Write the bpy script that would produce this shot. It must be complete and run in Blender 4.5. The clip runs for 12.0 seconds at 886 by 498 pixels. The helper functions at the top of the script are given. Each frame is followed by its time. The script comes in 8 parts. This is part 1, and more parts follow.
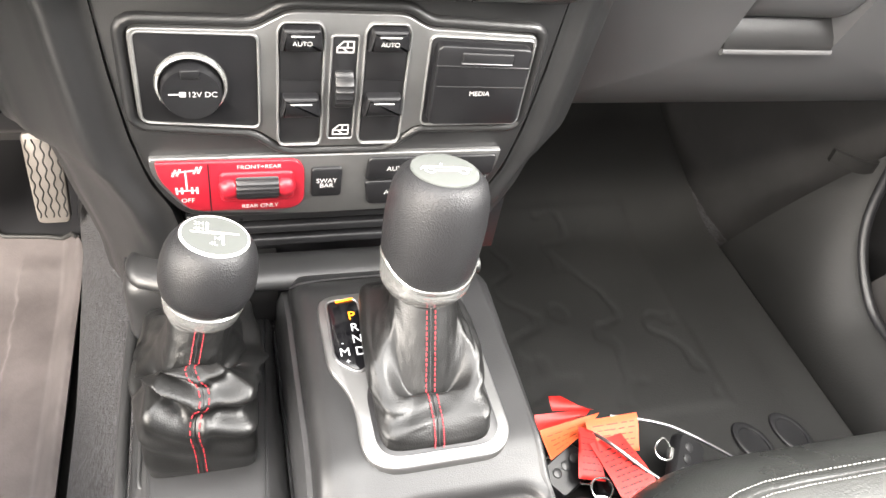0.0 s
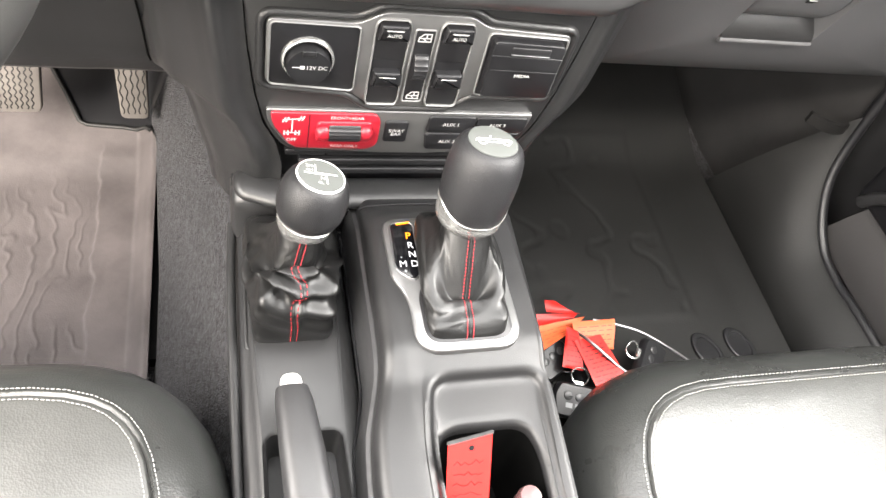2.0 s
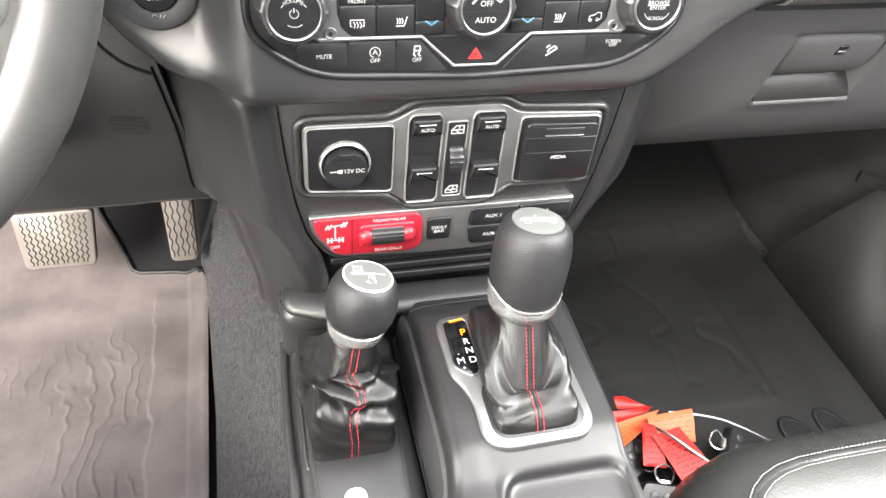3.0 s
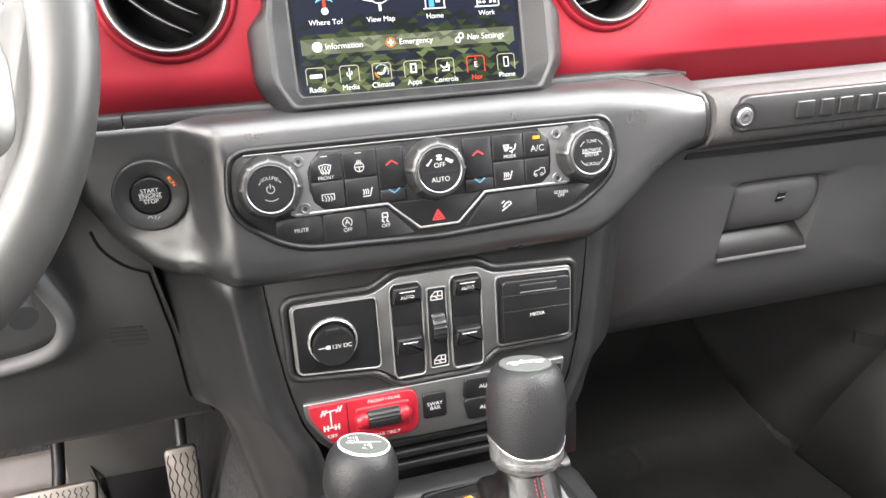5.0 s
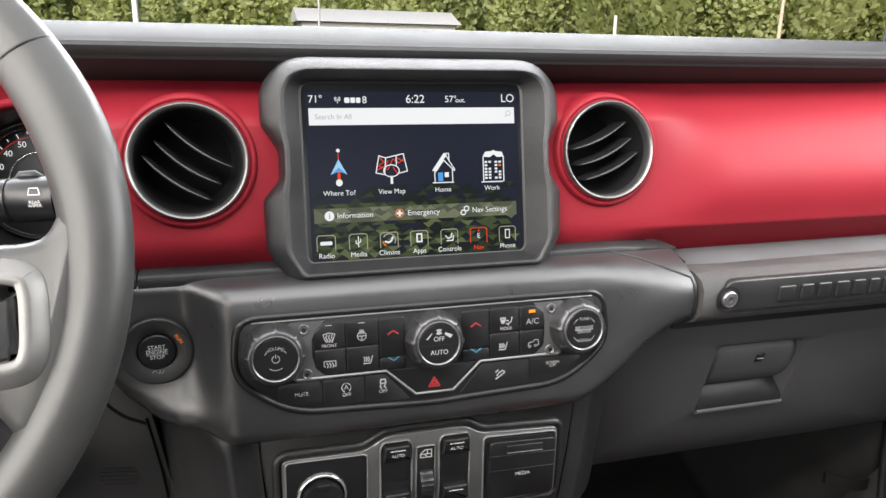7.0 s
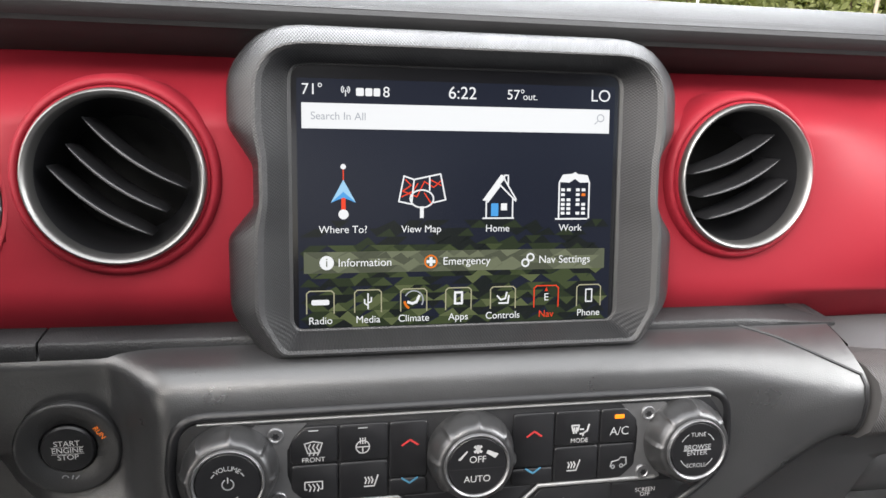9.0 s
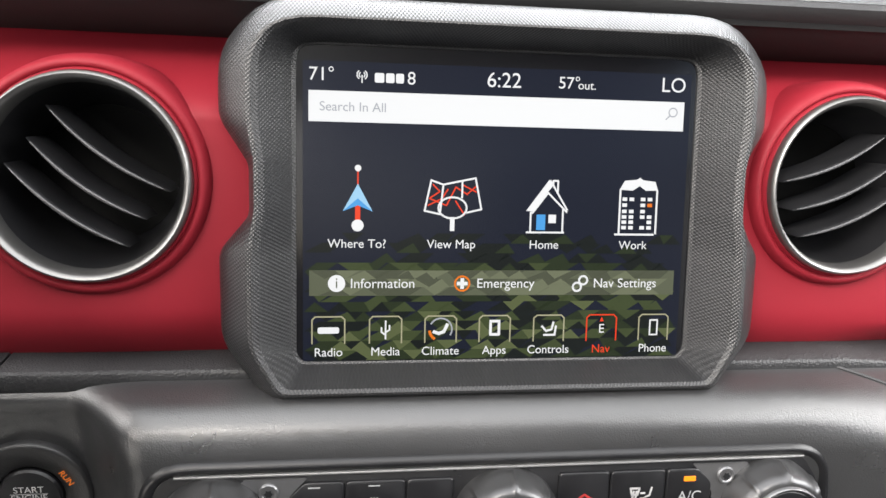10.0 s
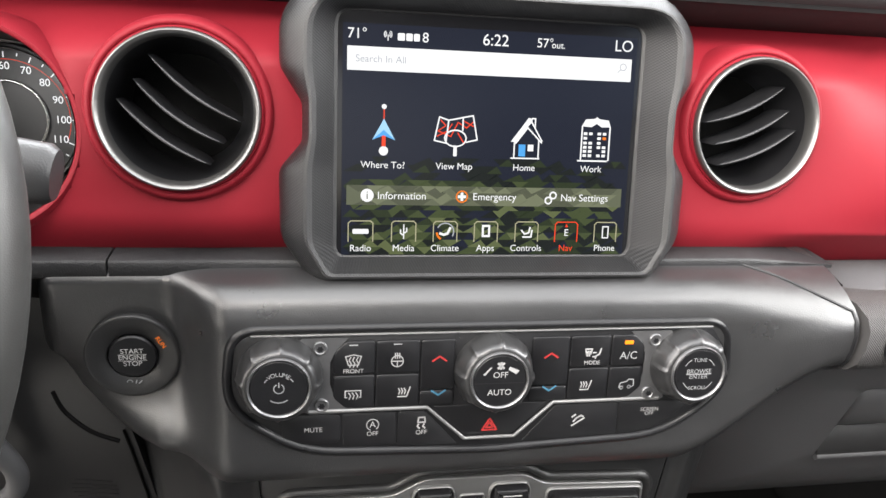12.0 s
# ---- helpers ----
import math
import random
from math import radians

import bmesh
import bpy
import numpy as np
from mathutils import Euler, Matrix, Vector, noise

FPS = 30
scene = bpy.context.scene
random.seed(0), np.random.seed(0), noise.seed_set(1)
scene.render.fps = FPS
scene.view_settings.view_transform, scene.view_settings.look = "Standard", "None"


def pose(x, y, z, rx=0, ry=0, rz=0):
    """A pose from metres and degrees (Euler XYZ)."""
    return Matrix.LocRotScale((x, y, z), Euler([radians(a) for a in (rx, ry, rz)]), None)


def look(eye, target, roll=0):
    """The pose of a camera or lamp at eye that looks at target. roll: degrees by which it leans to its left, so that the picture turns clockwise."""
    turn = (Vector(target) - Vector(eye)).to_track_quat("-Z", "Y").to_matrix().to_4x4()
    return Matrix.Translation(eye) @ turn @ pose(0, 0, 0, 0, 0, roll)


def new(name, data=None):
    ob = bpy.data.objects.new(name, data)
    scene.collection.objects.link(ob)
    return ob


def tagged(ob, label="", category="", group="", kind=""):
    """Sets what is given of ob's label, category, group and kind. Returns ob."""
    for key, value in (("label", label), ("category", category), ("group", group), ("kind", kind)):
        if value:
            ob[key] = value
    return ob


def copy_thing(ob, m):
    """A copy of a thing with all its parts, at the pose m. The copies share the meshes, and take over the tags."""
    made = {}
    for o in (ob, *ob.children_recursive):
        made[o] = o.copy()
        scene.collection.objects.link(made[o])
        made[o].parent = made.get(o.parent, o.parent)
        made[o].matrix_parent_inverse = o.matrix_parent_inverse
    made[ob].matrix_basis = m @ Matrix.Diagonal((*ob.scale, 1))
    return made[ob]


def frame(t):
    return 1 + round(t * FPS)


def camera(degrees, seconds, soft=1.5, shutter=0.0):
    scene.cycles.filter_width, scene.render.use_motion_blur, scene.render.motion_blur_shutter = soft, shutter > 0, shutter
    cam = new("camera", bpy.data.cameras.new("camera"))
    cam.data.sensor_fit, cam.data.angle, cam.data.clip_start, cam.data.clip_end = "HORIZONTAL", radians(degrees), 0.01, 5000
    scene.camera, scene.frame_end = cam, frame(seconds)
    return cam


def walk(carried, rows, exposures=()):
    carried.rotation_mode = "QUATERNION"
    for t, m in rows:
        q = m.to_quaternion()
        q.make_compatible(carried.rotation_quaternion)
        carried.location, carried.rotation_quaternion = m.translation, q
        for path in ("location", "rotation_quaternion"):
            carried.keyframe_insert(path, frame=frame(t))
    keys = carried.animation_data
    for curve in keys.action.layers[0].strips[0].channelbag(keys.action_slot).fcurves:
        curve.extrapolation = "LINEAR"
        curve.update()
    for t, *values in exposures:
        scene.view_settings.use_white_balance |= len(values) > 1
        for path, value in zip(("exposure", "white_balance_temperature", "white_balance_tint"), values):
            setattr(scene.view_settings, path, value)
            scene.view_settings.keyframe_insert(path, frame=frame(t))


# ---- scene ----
cam = camera(61.6, 12.0)
PATH = [
    (0, (-0.072, -0.432, 0.831), (0.481, 0.929, -0.527), 11.6),
    (0.5, (-0.1, -0.441, 0.872), (0.382, 0.811, -0.612), 13.7),
    (1, (-0.126, -0.474, 0.927), (0.35, 0.728, -0.598), 15.3),
    (1.5, (-0.135, -0.493, 0.947), (0.382, 0.663, -0.601), 17.6),
    (2, (-0.145, -0.492, 0.961), (0.405, 0.63, -0.6), 19.3),
    (2.5, (-0.146, -0.486, 0.955), (0.381, 0.685, -0.578), 16.5),
    (3, (-0.144, -0.504, 0.928), (0.299, 0.907, -0.419), 6.4),
    (3.5, (-0.139, -0.54, 0.889), (0.3, 1.066, -0.218), 0.1),
    (3.7, (-0.136, -0.549, 0.882), (0.308, 1.111, -0.141), -1.5),
    (5.5, (-0.138, -0.589, 0.841), (0.378, 1.261, 0.281), -3.0),
    (6, (-0.142, -0.593, 0.861), (0.406, 1.265, 0.364), -2.0),
    (6.5, (-0.149, -0.591, 0.905), (0.417, 1.262, 0.41), -0.4),
    (7, (-0.148, -0.572, 0.942), (0.412, 1.272, 0.408), 1.2),
    (7.2, (-0.145, -0.561, 0.957), (0.415, 1.28, 0.409), 1.8),
    (8.8, (-0.092, -0.396, 0.944), (0.326, 1.463, 0.334), 3.0),
    (9, (-0.088, -0.386, 0.94), (0.308, 1.477, 0.33), 2.9),
    (9.5, (-0.076, -0.352, 0.932), (0.254, 1.52, 0.311), 3.0),
    (10, (-0.07, -0.321, 0.929), (0.207, 1.559, 0.306), 2.9),
    (10.5, (-0.067, -0.316, 0.928), (0.189, 1.56, 0.285), 3.2),
    (11, (-0.066, -0.315, 0.925), (0.198, 1.556, 0.272), 3.5),
    (11.5, (-0.077, -0.342, 0.93), (0.235, 1.51, 0.24), 4.0),
    (12, (-0.108, -0.42, 0.942), (0.269, 1.401, 0.208), 4.3),
]
walk(cam, [(t, look(eye, target, roll)) for t, eye, target, roll in PATH],
     [(0.0, 2.34, 6750, 10), (1.0, 2.17, 6720, 10), (2.5, 2.08, 6700, 10), (3.5, 2.28, 6500, 10), (5.5, 1.40, 6500, 10), (6.0, 1.10, 6450, 10),
      (6.5, 0.64, 6400, 10), (7.0, 0.46, 6450, 10), (9.0, 0.53, 6400, 10), (11.0, 0.63, 6550, 10), (12.0, 0.75, 6500, 10)])

# ---- light ----
world = bpy.data.worlds.new("overcast_sky")
scene.world = world
world.use_nodes = True
wn = world.node_tree
sky = wn.nodes.new("ShaderNodeTexSky")
sky.sky_type = "NISHITA"
sky.sun_disc = False
sky.sun_elevation, sky.sun_rotation = radians(38), radians(212)
sky.air_density, sky.dust_density, sky.ozone_density = 1.0, 4.0, 0.6
wn.nodes["Background"].inputs["Strength"].default_value = 0.15
wn.links.new(sky.outputs["Color"], wn.nodes["Background"].inputs["Color"])

sun = new("sun", bpy.data.lights.new("sun", "SUN"))
sun.data.energy, sun.data.angle, sun.data.color = 4.6, radians(25), (1.0, 0.96, 0.9)
sun.matrix_world = look((-11.0, -17.5, 16.0), (0, 0, 0))


def window_light(name, x, y, z, target, width, height, watts, colour):
    """The sky's light in a side window's opening."""
    ob = new(name, bpy.data.lights.new(name, "AREA"))
    ob.data.shape, ob.data.size, ob.data.size_y = "RECTANGLE", width, height
    ob.data.energy, ob.data.color = watts, colour
    ob.matrix_world = look((x, y, z), target)


window_light("sky_in_open_driver_door", -0.775, -0.40, 1.00, (0, -0.38, 0.70), 1.02, 0.78, 15.0, (1.0, 0.955, 0.90))
window_light("sky_in_passenger_window", 0.765, -0.37, 1.15, (0.30, -0.36, 0.42), 0.80, 0.50, 13.0, (1.0, 0.985, 0.96))
window_light("sky_in_roof_opening", 0.0, -0.34, 1.475, (0.0, -0.339, 0.0), 1.10, 0.86, 8.5, (1.0, 0.985, 0.95))
window_light("sky_in_windshield", 0.0, 0.365, 1.215, (0.0, -0.25, 0.62), 1.30, 0.36, 17.0, (0.98, 0.99, 1.0))
window_light("sky_in_rear_side_window", -0.765, -1.45, 1.24, (0.25, 0.0, 0.65), 1.00, 0.34, 17.5, (1.0, 0.99, 0.97))


# ---- materials ----
def surface(name, colour, rough=0.5, metal=0.0, vary=0.12, scale=30.0, bump=0.15, grain=1400.0, deep=0.0004, coat=0.0, cells=False, wear=0.12, spec=0.5, sheen=0.0, spread=0.25, folds=None):
    """A surface with variation at two scales: broad stains and wear, fine grain."""
    m = bpy.data.materials.new(name)
    m.use_nodes = True
    t, n = m.node_tree, m.node_tree.nodes
    out = n["Principled BSDF"]
    co = n.new("ShaderNodeTexCoord")
    broad = n.new("ShaderNodeTexNoise")
    broad.inputs["Scale"].default_value, broad.inputs["Detail"].default_value, broad.inputs["Roughness"].default_value = scale, 6.0, 0.65
    t.links.new(co.outputs["Object"], broad.inputs["Vector"])
    stain = n.new("ShaderNodeMapRange")
    stain.inputs["From Min"].default_value, stain.inputs["From Max"].default_value = 0.5 - spread, 0.5 + spread
    t.links.new(broad.outputs["Fac"], stain.inputs["Value"])
    mix = n.new("ShaderNodeMix")
    mix.data_type = "RGBA"
    mix.inputs[6].default_value = (*[c * (1 - vary) for c in colour], 1)
    mix.inputs[7].default_value = (*[min(1, c * (1 + vary)) for c in colour], 1)
    t.links.new(stain.outputs[0], mix.inputs[0])
    t.links.new(mix.outputs[2], out.inputs["Base Color"])
    span = n.new("ShaderNodeMapRange")
    span.inputs["To Min"].default_value, span.inputs["To Max"].default_value = max(0.02, rough - wear), min(1.0, rough + wear)
    t.links.new(broad.outputs["Fac"], span.inputs["Value"])
    t.links.new(span.outputs[0], out.inputs["Roughness"])
    if bump:
        fine = n.new("ShaderNodeTexVoronoi" if cells else "ShaderNodeTexNoise")
        fine.inputs["Scale"].default_value = grain
        t.links.new(co.outputs["Object"], fine.inputs["Vector"])
        b = n.new("ShaderNodeBump")
        b.inputs["Strength"].default_value, b.inputs["Distance"].default_value = bump, deep
        t.links.new(fine.outputs["Distance" if cells else "Fac"], b.inputs["Height"])
        t.links.new(b.outputs["Normal"], out.inputs["Normal"])
        if folds:
            soft = n.new("ShaderNodeTexNoise")
            soft.inputs["Scale"].default_value, soft.inputs["Detail"].default_value = folds[0], 3.0
            stretch = n.new("ShaderNodeMapping")
            stretch.inputs["Scale"].default_value = (1.0, 1.5, 1.0)
            t.links.new(co.outputs["Object"], stretch.inputs["Vector"])
            t.links.new(stretch.outputs[0], soft.inputs["Vector"])
            deep_b = n.new("ShaderNodeBump")
            deep_b.inputs["Strength"].default_value, deep_b.inputs["Distance"].default_value = 0.6, folds[1]
            t.links.new(soft.outputs["Fac"], deep_b.inputs["Height"])
            t.links.new(deep_b.outputs["Normal"], b.inputs["Normal"])
    out.inputs["Metallic"].default_value = metal
    out.inputs["Coat Weight"].default_value = coat
    out.inputs["Coat Roughness"].default_value = 0.12
    out.inputs["Specular IOR Level"].default_value = spec
    out.inputs["Sheen Weight"].default_value = sheen
    return m


def glow(name, colour, strength):
    """A lit sign or a piece of the lit display."""
    m = bpy.data.materials.new(name)
    m.use_nodes = True
    p = m.node_tree.nodes["Principled BSDF"]
    p.inputs["Base Color"].default_value = (*[c * 0.06 for c in colour], 1)
    p.inputs["Roughness"].default_value = 0.2
    p.inputs["Specular IOR Level"].default_value = 0.2
    p.inputs["Emission Color"].default_value = (*colour, 1)
    p.inputs["Emission Strength"].default_value = strength
    return m


def clear_glass(name, tint, rough=0.0):
    m = bpy.data.materials.new(name)
    m.use_nodes = True
    p = m.node_tree.nodes["Principled BSDF"]
    p.inputs["Base Color"].default_value = (*tint, 1)
    p.inputs["Roughness"].default_value = rough
    p.inputs["Transmission Weight"].default_value = 1.0
    p.inputs["IOR"].default_value = 1.02
    return m


def knurled(name, colour, rough, pitch, depth):
    """Moulded plastic with a fine diamond relief."""
    m = surface(name, colour, rough, vary=0.08, bump=0)
    t, n = m.node_tree, m.node_tree.nodes
    co = n.new("ShaderNodeTexCoord")
    sep = n.new("ShaderNodeSeparateXYZ")
    t.links.new(co.outputs["Object"], sep.inputs[0])
    waves = []
    for op in ("ADD", "SUBTRACT"):
        a = n.new("ShaderNodeMath")
        a.operation = op
        t.links.new(sep.outputs[0], a.inputs[0])
        t.links.new(sep.outputs[2], a.inputs[1])
        k = n.new("ShaderNodeMath")
        k.operation = "MULTIPLY"
        k.inputs[1].default_value = 2 * math.pi / pitch
        t.links.new(a.outputs[0], k.inputs[0])
        s = n.new("ShaderNodeMath")
        s.operation = "SINE"
        t.links.new(k.outputs[0], s.inputs[0])
        waves.append(s)
    p = n.new("ShaderNodeMath")
    p.operation = "ADD"
    t.links.new(waves[0].outputs[0], p.inputs[0])
    t.links.new(waves[1].outputs[0], p.inputs[1])
    b = n.new("ShaderNodeBump")
    b.inputs["Strength"].default_value, b.inputs["Distance"].default_value = 0.7, depth
    t.links.new(p.outputs[0], b.inputs["Height"])
    t.links.new(b.outputs["Normal"], n["Principled BSDF"].inputs["Normal"])
    return m


PLASTIC = surface("grained_black_plastic", (0.016, 0.016, 0.0165), 0.35, vary=0.2, scale=14, bump=0.3, grain=1500, deep=0.0005, spec=0.46)
HARD = surface("hard_black_plastic", (0.025, 0.025, 0.026), 0.38, vary=0.2, scale=20, bump=0.3, grain=1100, deep=0.0005)
GLOSSY = surface("satin_dark_plastic", (0.010, 0.010, 0.011), 0.32, vary=0.2, scale=60, bump=0.05, spec=0.38)
BLACK = surface("deep_black_plastic", (0.008, 0.008, 0.009), 0.4, vary=0.2, bump=0.05)
# near-black: the shade of gaps and hollows is put into the colour
VOID = surface("unlit_shade_black", (0.0016, 0.0016, 0.0016), 0.7, vary=0.2, bump=0.0, spec=0.06)
SURROUND = surface("satin_grey_metal", (0.20, 0.20, 0.20), 0.36, metal=0.8, vary=0.08, scale=60, bump=0.05)
VENT_RING = surface("dark_polished_ring", (0.20, 0.197, 0.194), 0.38, metal=0.9, vary=0.03, scale=40, bump=0.0, wear=0.02)
BUTTON = surface("button_black", (0.009, 0.009, 0.010), 0.33, vary=0.15, scale=80, bump=0.1, spec=0.32)
RED = surface("satin_red_paint", (0.162, 0.0090, 0.0158), 0.54, spec=0.15, metal=0.0, vary=0.06, scale=9, bump=0.12, grain=2600, deep=0.0002, wear=0.06)
RED_SWITCH = surface("red_plastic", (0.25, 0.008, 0.017), 0.38, vary=0.08, bump=0.1)
SILVER = surface("brushed_satin_silver", (0.22, 0.22, 0.22), 0.38, metal=0.55, vary=0.06, scale=90, bump=0.05, wear=0.08)
GREYMETAL = surface("dark_satin_metal", (0.2, 0.2, 0.205), 0.34, metal=0.8, vary=0.1, scale=80, bump=0.05)
GUNMETAL = surface("gunmetal_satin", (0.085, 0.085, 0.087), 0.34, metal=0.8, vary=0.03, scale=80, bump=0.03, wear=0.03)
TRIM = surface("satin_silver_paint", (0.15, 0.147, 0.142), 0.40, metal=0.45, vary=0.05, scale=60, bump=0.04, wear=0.06)
CHROME = surface("polished_chrome", (0.48, 0.48, 0.47), 0.2, metal=0.8, vary=0.04, scale=40, bump=0.0, wear=0.05)
LEATHER = surface("black_leather", (0.014, 0.014, 0.015), 0.42, vary=0.25, scale=12, bump=0.40, grain=1050, deep=0.0006, cells=True, wear=0.08, spec=0.36)
GAITER = surface("soft_black_leather", (0.008, 0.008, 0.008), 0.36, spec=0.46, vary=0.25, scale=40, bump=0.2, grain=1100, deep=0.0006, cells=True)
WHEEL = surface("smooth_wheel_leather", (0.031, 0.031, 0.030), 0.40, vary=0.15, scale=20, bump=0.10, grain=1700, deep=0.0004, cells=True)
CARPET = surface("charcoal_carpet", (0.0175, 0.0168, 0.0195), 0.97, vary=0.95, spread=0.10, scale=190, bump=1.0, grain=480, deep=0.010, spec=0.1, sheen=0.08)
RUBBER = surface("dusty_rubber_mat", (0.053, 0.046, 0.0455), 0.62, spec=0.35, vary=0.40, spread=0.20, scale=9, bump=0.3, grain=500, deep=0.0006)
SEAT = surface("black_seat_leather", (0.026, 0.027, 0.026), 0.28, vary=0.2, scale=9, bump=0.20, grain=620, deep=0.0006, cells=True, wear=0.05, folds=(16.0, 0.0016))
# far darker than RUBBER: the passenger footwell's shade is put into this colour
RUBBER_DARK = surface("shaded_black_rubber", (0.0078, 0.0078, 0.0075), 0.62, spec=0.35, vary=0.3, scale=14, bump=0.3, grain=500, deep=0.0006)
BEZEL = knurled("knurled_black_bezel", (0.011, 0.011, 0.0118), 0.40, 0.0016, 0.00008)
GRIP = knurled("knurled_grip_rubber", (0.05, 0.048, 0.048), 0.55, 0.0016, 0.0004)
PEDAL = surface("brushed_steel_pedal", (0.140, 0.127, 0.118), 0.50, metal=0.6, vary=0.1, scale=60, bump=0.1)
PAPER_RED = surface("red_orange_tag_paper", (0.60, 0.022, 0.018), 0.5, vary=0.12, scale=60, bump=0.1)
PAPER_ORANGE = surface("orange_tag_paper", (0.66, 0.10, 0.03), 0.55, vary=0.12, scale=60, bump=0.1)
INK = surface("dark_ink", (0.03, 0.006, 0.006), 0.6, bump=0)
PRINT = surface("white_print", (0.75, 0.75, 0.74), 0.5, vary=0.05, bump=0)
PRINT_SOFT = surface("soft_white_print", (0.42, 0.42, 0.415), 0.5, vary=0.05, bump=0)
PRINT_MID = surface("pale_grey_print", (0.30, 0.30, 0.30), 0.5, vary=0.05, bump=0)
PRINT_DIM = surface("grey_print", (0.24, 0.245, 0.25), 0.5, vary=0.05, bump=0)
PRINT_RED = surface("red_print", (0.30, 0.022, 0.022), 0.5, vary=0.05, bump=0)
PRINT_BLUE = surface("blue_print", (0.045, 0.15, 0.24), 0.5, vary=0.05, bump=0)
THREAD_RED = surface("red_thread", (0.34, 0.012, 0.022), 0.7, vary=0.2, bump=0)
THREAD_GREY = surface("grey_thread", (0.26, 0.26, 0.25), 0.7, vary=0.2, bump=0)
HEADLINER = surface("pale_grey_headliner", (0.42, 0.42, 0.41), 0.95, vary=0.1, scale=200, bump=0.4, grain=900)
STEEL = surface("stranded_steel_cable", (0.25, 0.25, 0.25), 0.35, metal=0.9, vary=0.2, scale=300, bump=0.4, grain=900)
MATTE = surface("matte_hard_plastic", (0.062, 0.062, 0.065), 0.58, vary=0.15, scale=14, bump=0.35, grain=1100, deep=0.0005)
DULL = surface("dull_black_trim", (0.0085, 0.0082, 0.0080), 0.85, vary=0.25, scale=12, bump=0.2, grain=900, spec=0.12)
# lighter than DULL: haze over the deep footwell is put into the colour
KICK = surface("haze_lifted_dull_trim", (0.020, 0.0195, 0.0195), 0.80, vary=0.25, scale=12, bump=0.2, grain=900, spec=0.15)
DISC = surface("satin_grey_disc", (0.085, 0.09, 0.086), 0.55, vary=0.1, bump=0, spec=0.15)
PAD = surface("dull_black_vinyl", (0.020, 0.020, 0.021), 0.70, vary=0.2, scale=14, bump=0.3, grain=1300, deep=0.0004, spec=0.25)
CROWN_VINYL = surface("grained_dash_vinyl", (0.012, 0.012, 0.0125), 0.72, vary=0.2, scale=14, bump=0.3, grain=1300, deep=0.0004, spec=0.18)
FASCIA = surface("soft_black_fascia", (0.023, 0.023, 0.024), 0.31, vary=0.2, scale=14, bump=0.3, grain=1500, deep=0.0005, spec=0.95)
# same leather as SEAT; the insert's bright sheen is put into a lighter colour
SEAT_INSERT = surface("creased_leather_lit_tone", (0.042, 0.043, 0.041), 0.38, vary=0.25, scale=9, bump=0.25, grain=620, deep=0.0006, cells=True, wear=0.08, spec=0.85, folds=(16.0, 0.0016))
PANEL_GREY = surface("mid_grey_plastic", (0.042, 0.040, 0.040), 0.6, vary=0.1, scale=10, bump=0.2, grain=900)
WINDSHIELD = clear_glass("windshield_glass", (0.98, 1.0, 0.99))


# ---- mesh tools ----
def plane(x, y, z, lean=0.0):
    """A panel's own axes: x to the right, then up along the panel, then out towards the cabin. lean: degrees by which its top lies forward."""
    a = radians(lean)
    s, c = math.sin(a), math.cos(a)
    return Matrix(((1, 0, 0, x), (0, s, -c, y), (0, c, s, z), (0, 0, 0, 1)))


def flat(x, y, z, pitch=0.0, turn=0.0):
    """Axes of a lying panel: x right, then ahead, then up. pitch raises its far end."""
    return pose(x, y, z, pitch, 0, turn)


def part(name, bm, material, parent=None, label="", angle=38):
    """Links a bmesh, built in world metres, as one mesh object under a thing or a part."""
    bmesh.ops.recalc_face_normals(bm, faces=bm.faces)
    me = bpy.data.meshes.new(name)
    bm.to_mesh(me)
    bm.free()
    me.materials.append(material)
    me.shade_smooth()
    me.set_sharp_from_angle(angle=radians(angle))
    ob = new(name, me)
    if parent:
        ob.parent = parent
        up = parent.matrix_basis.copy()
        if parent.parent:
            up = parent.parent.matrix_basis @ parent.matrix_parent_inverse @ up
        ob.matrix_parent_inverse = up.inverted()
    return tagged(ob, label)


def thing(name, at, label, category, group="", kind=""):
    """An Empty at a thing's base, which carries its parts."""
    ob = new(name)
    ob.empty_display_size = 0.02
    ob.matrix_basis = Matrix.Translation(at)
    return tagged(ob, label, category, group, kind)


def rings(loops, cap=True, round_trip=False, bm=None):
    """A skin over closed loops of equally many points; capped at both ends or closed on itself."""
    bm = bm or bmesh.new()
    vs = [[bm.verts.new(p) for p in loop] for loop in loops]
    n = len(vs[0])
    pairs = list(zip(vs, vs[1:])) + ([(vs[-1], vs[0])] if round_trip else [])
    for a, b in pairs:
        for i in range(n):
            bm.faces.new((a[i], a[(i + 1) % n], b[(i + 1) % n], b[i]))
    if cap and not round_trip:
        bm.faces.new(vs[0][::-1])
        bm.faces.new(vs[-1])
    return bm


def inset(poly, d):
    """A closed outline drawn inwards by d (anticlockwise outlines)."""
    out, n = [], len(poly)
    for i in range(n):
        a, b, c = Vector(poly[i - 1]), Vector(poly[i]), Vector(poly[(i + 1) % n])
        e, f = (b - a), (c - b)
        e = e.normalized() if e.length > 1e-9 else Vector((1, 0))
        f = f.normalized() if f.length > 1e-9 else e
        m = Vector((-e.y - f.y, e.x + f.x))
        m = m.normalized() if m.length > 1e-6 else Vector((-e.y, e.x))
        k = max(0.5, m.x * -e.y + m.y * e.x)
        out.append(tuple(b + m * (d / k)))
    return out


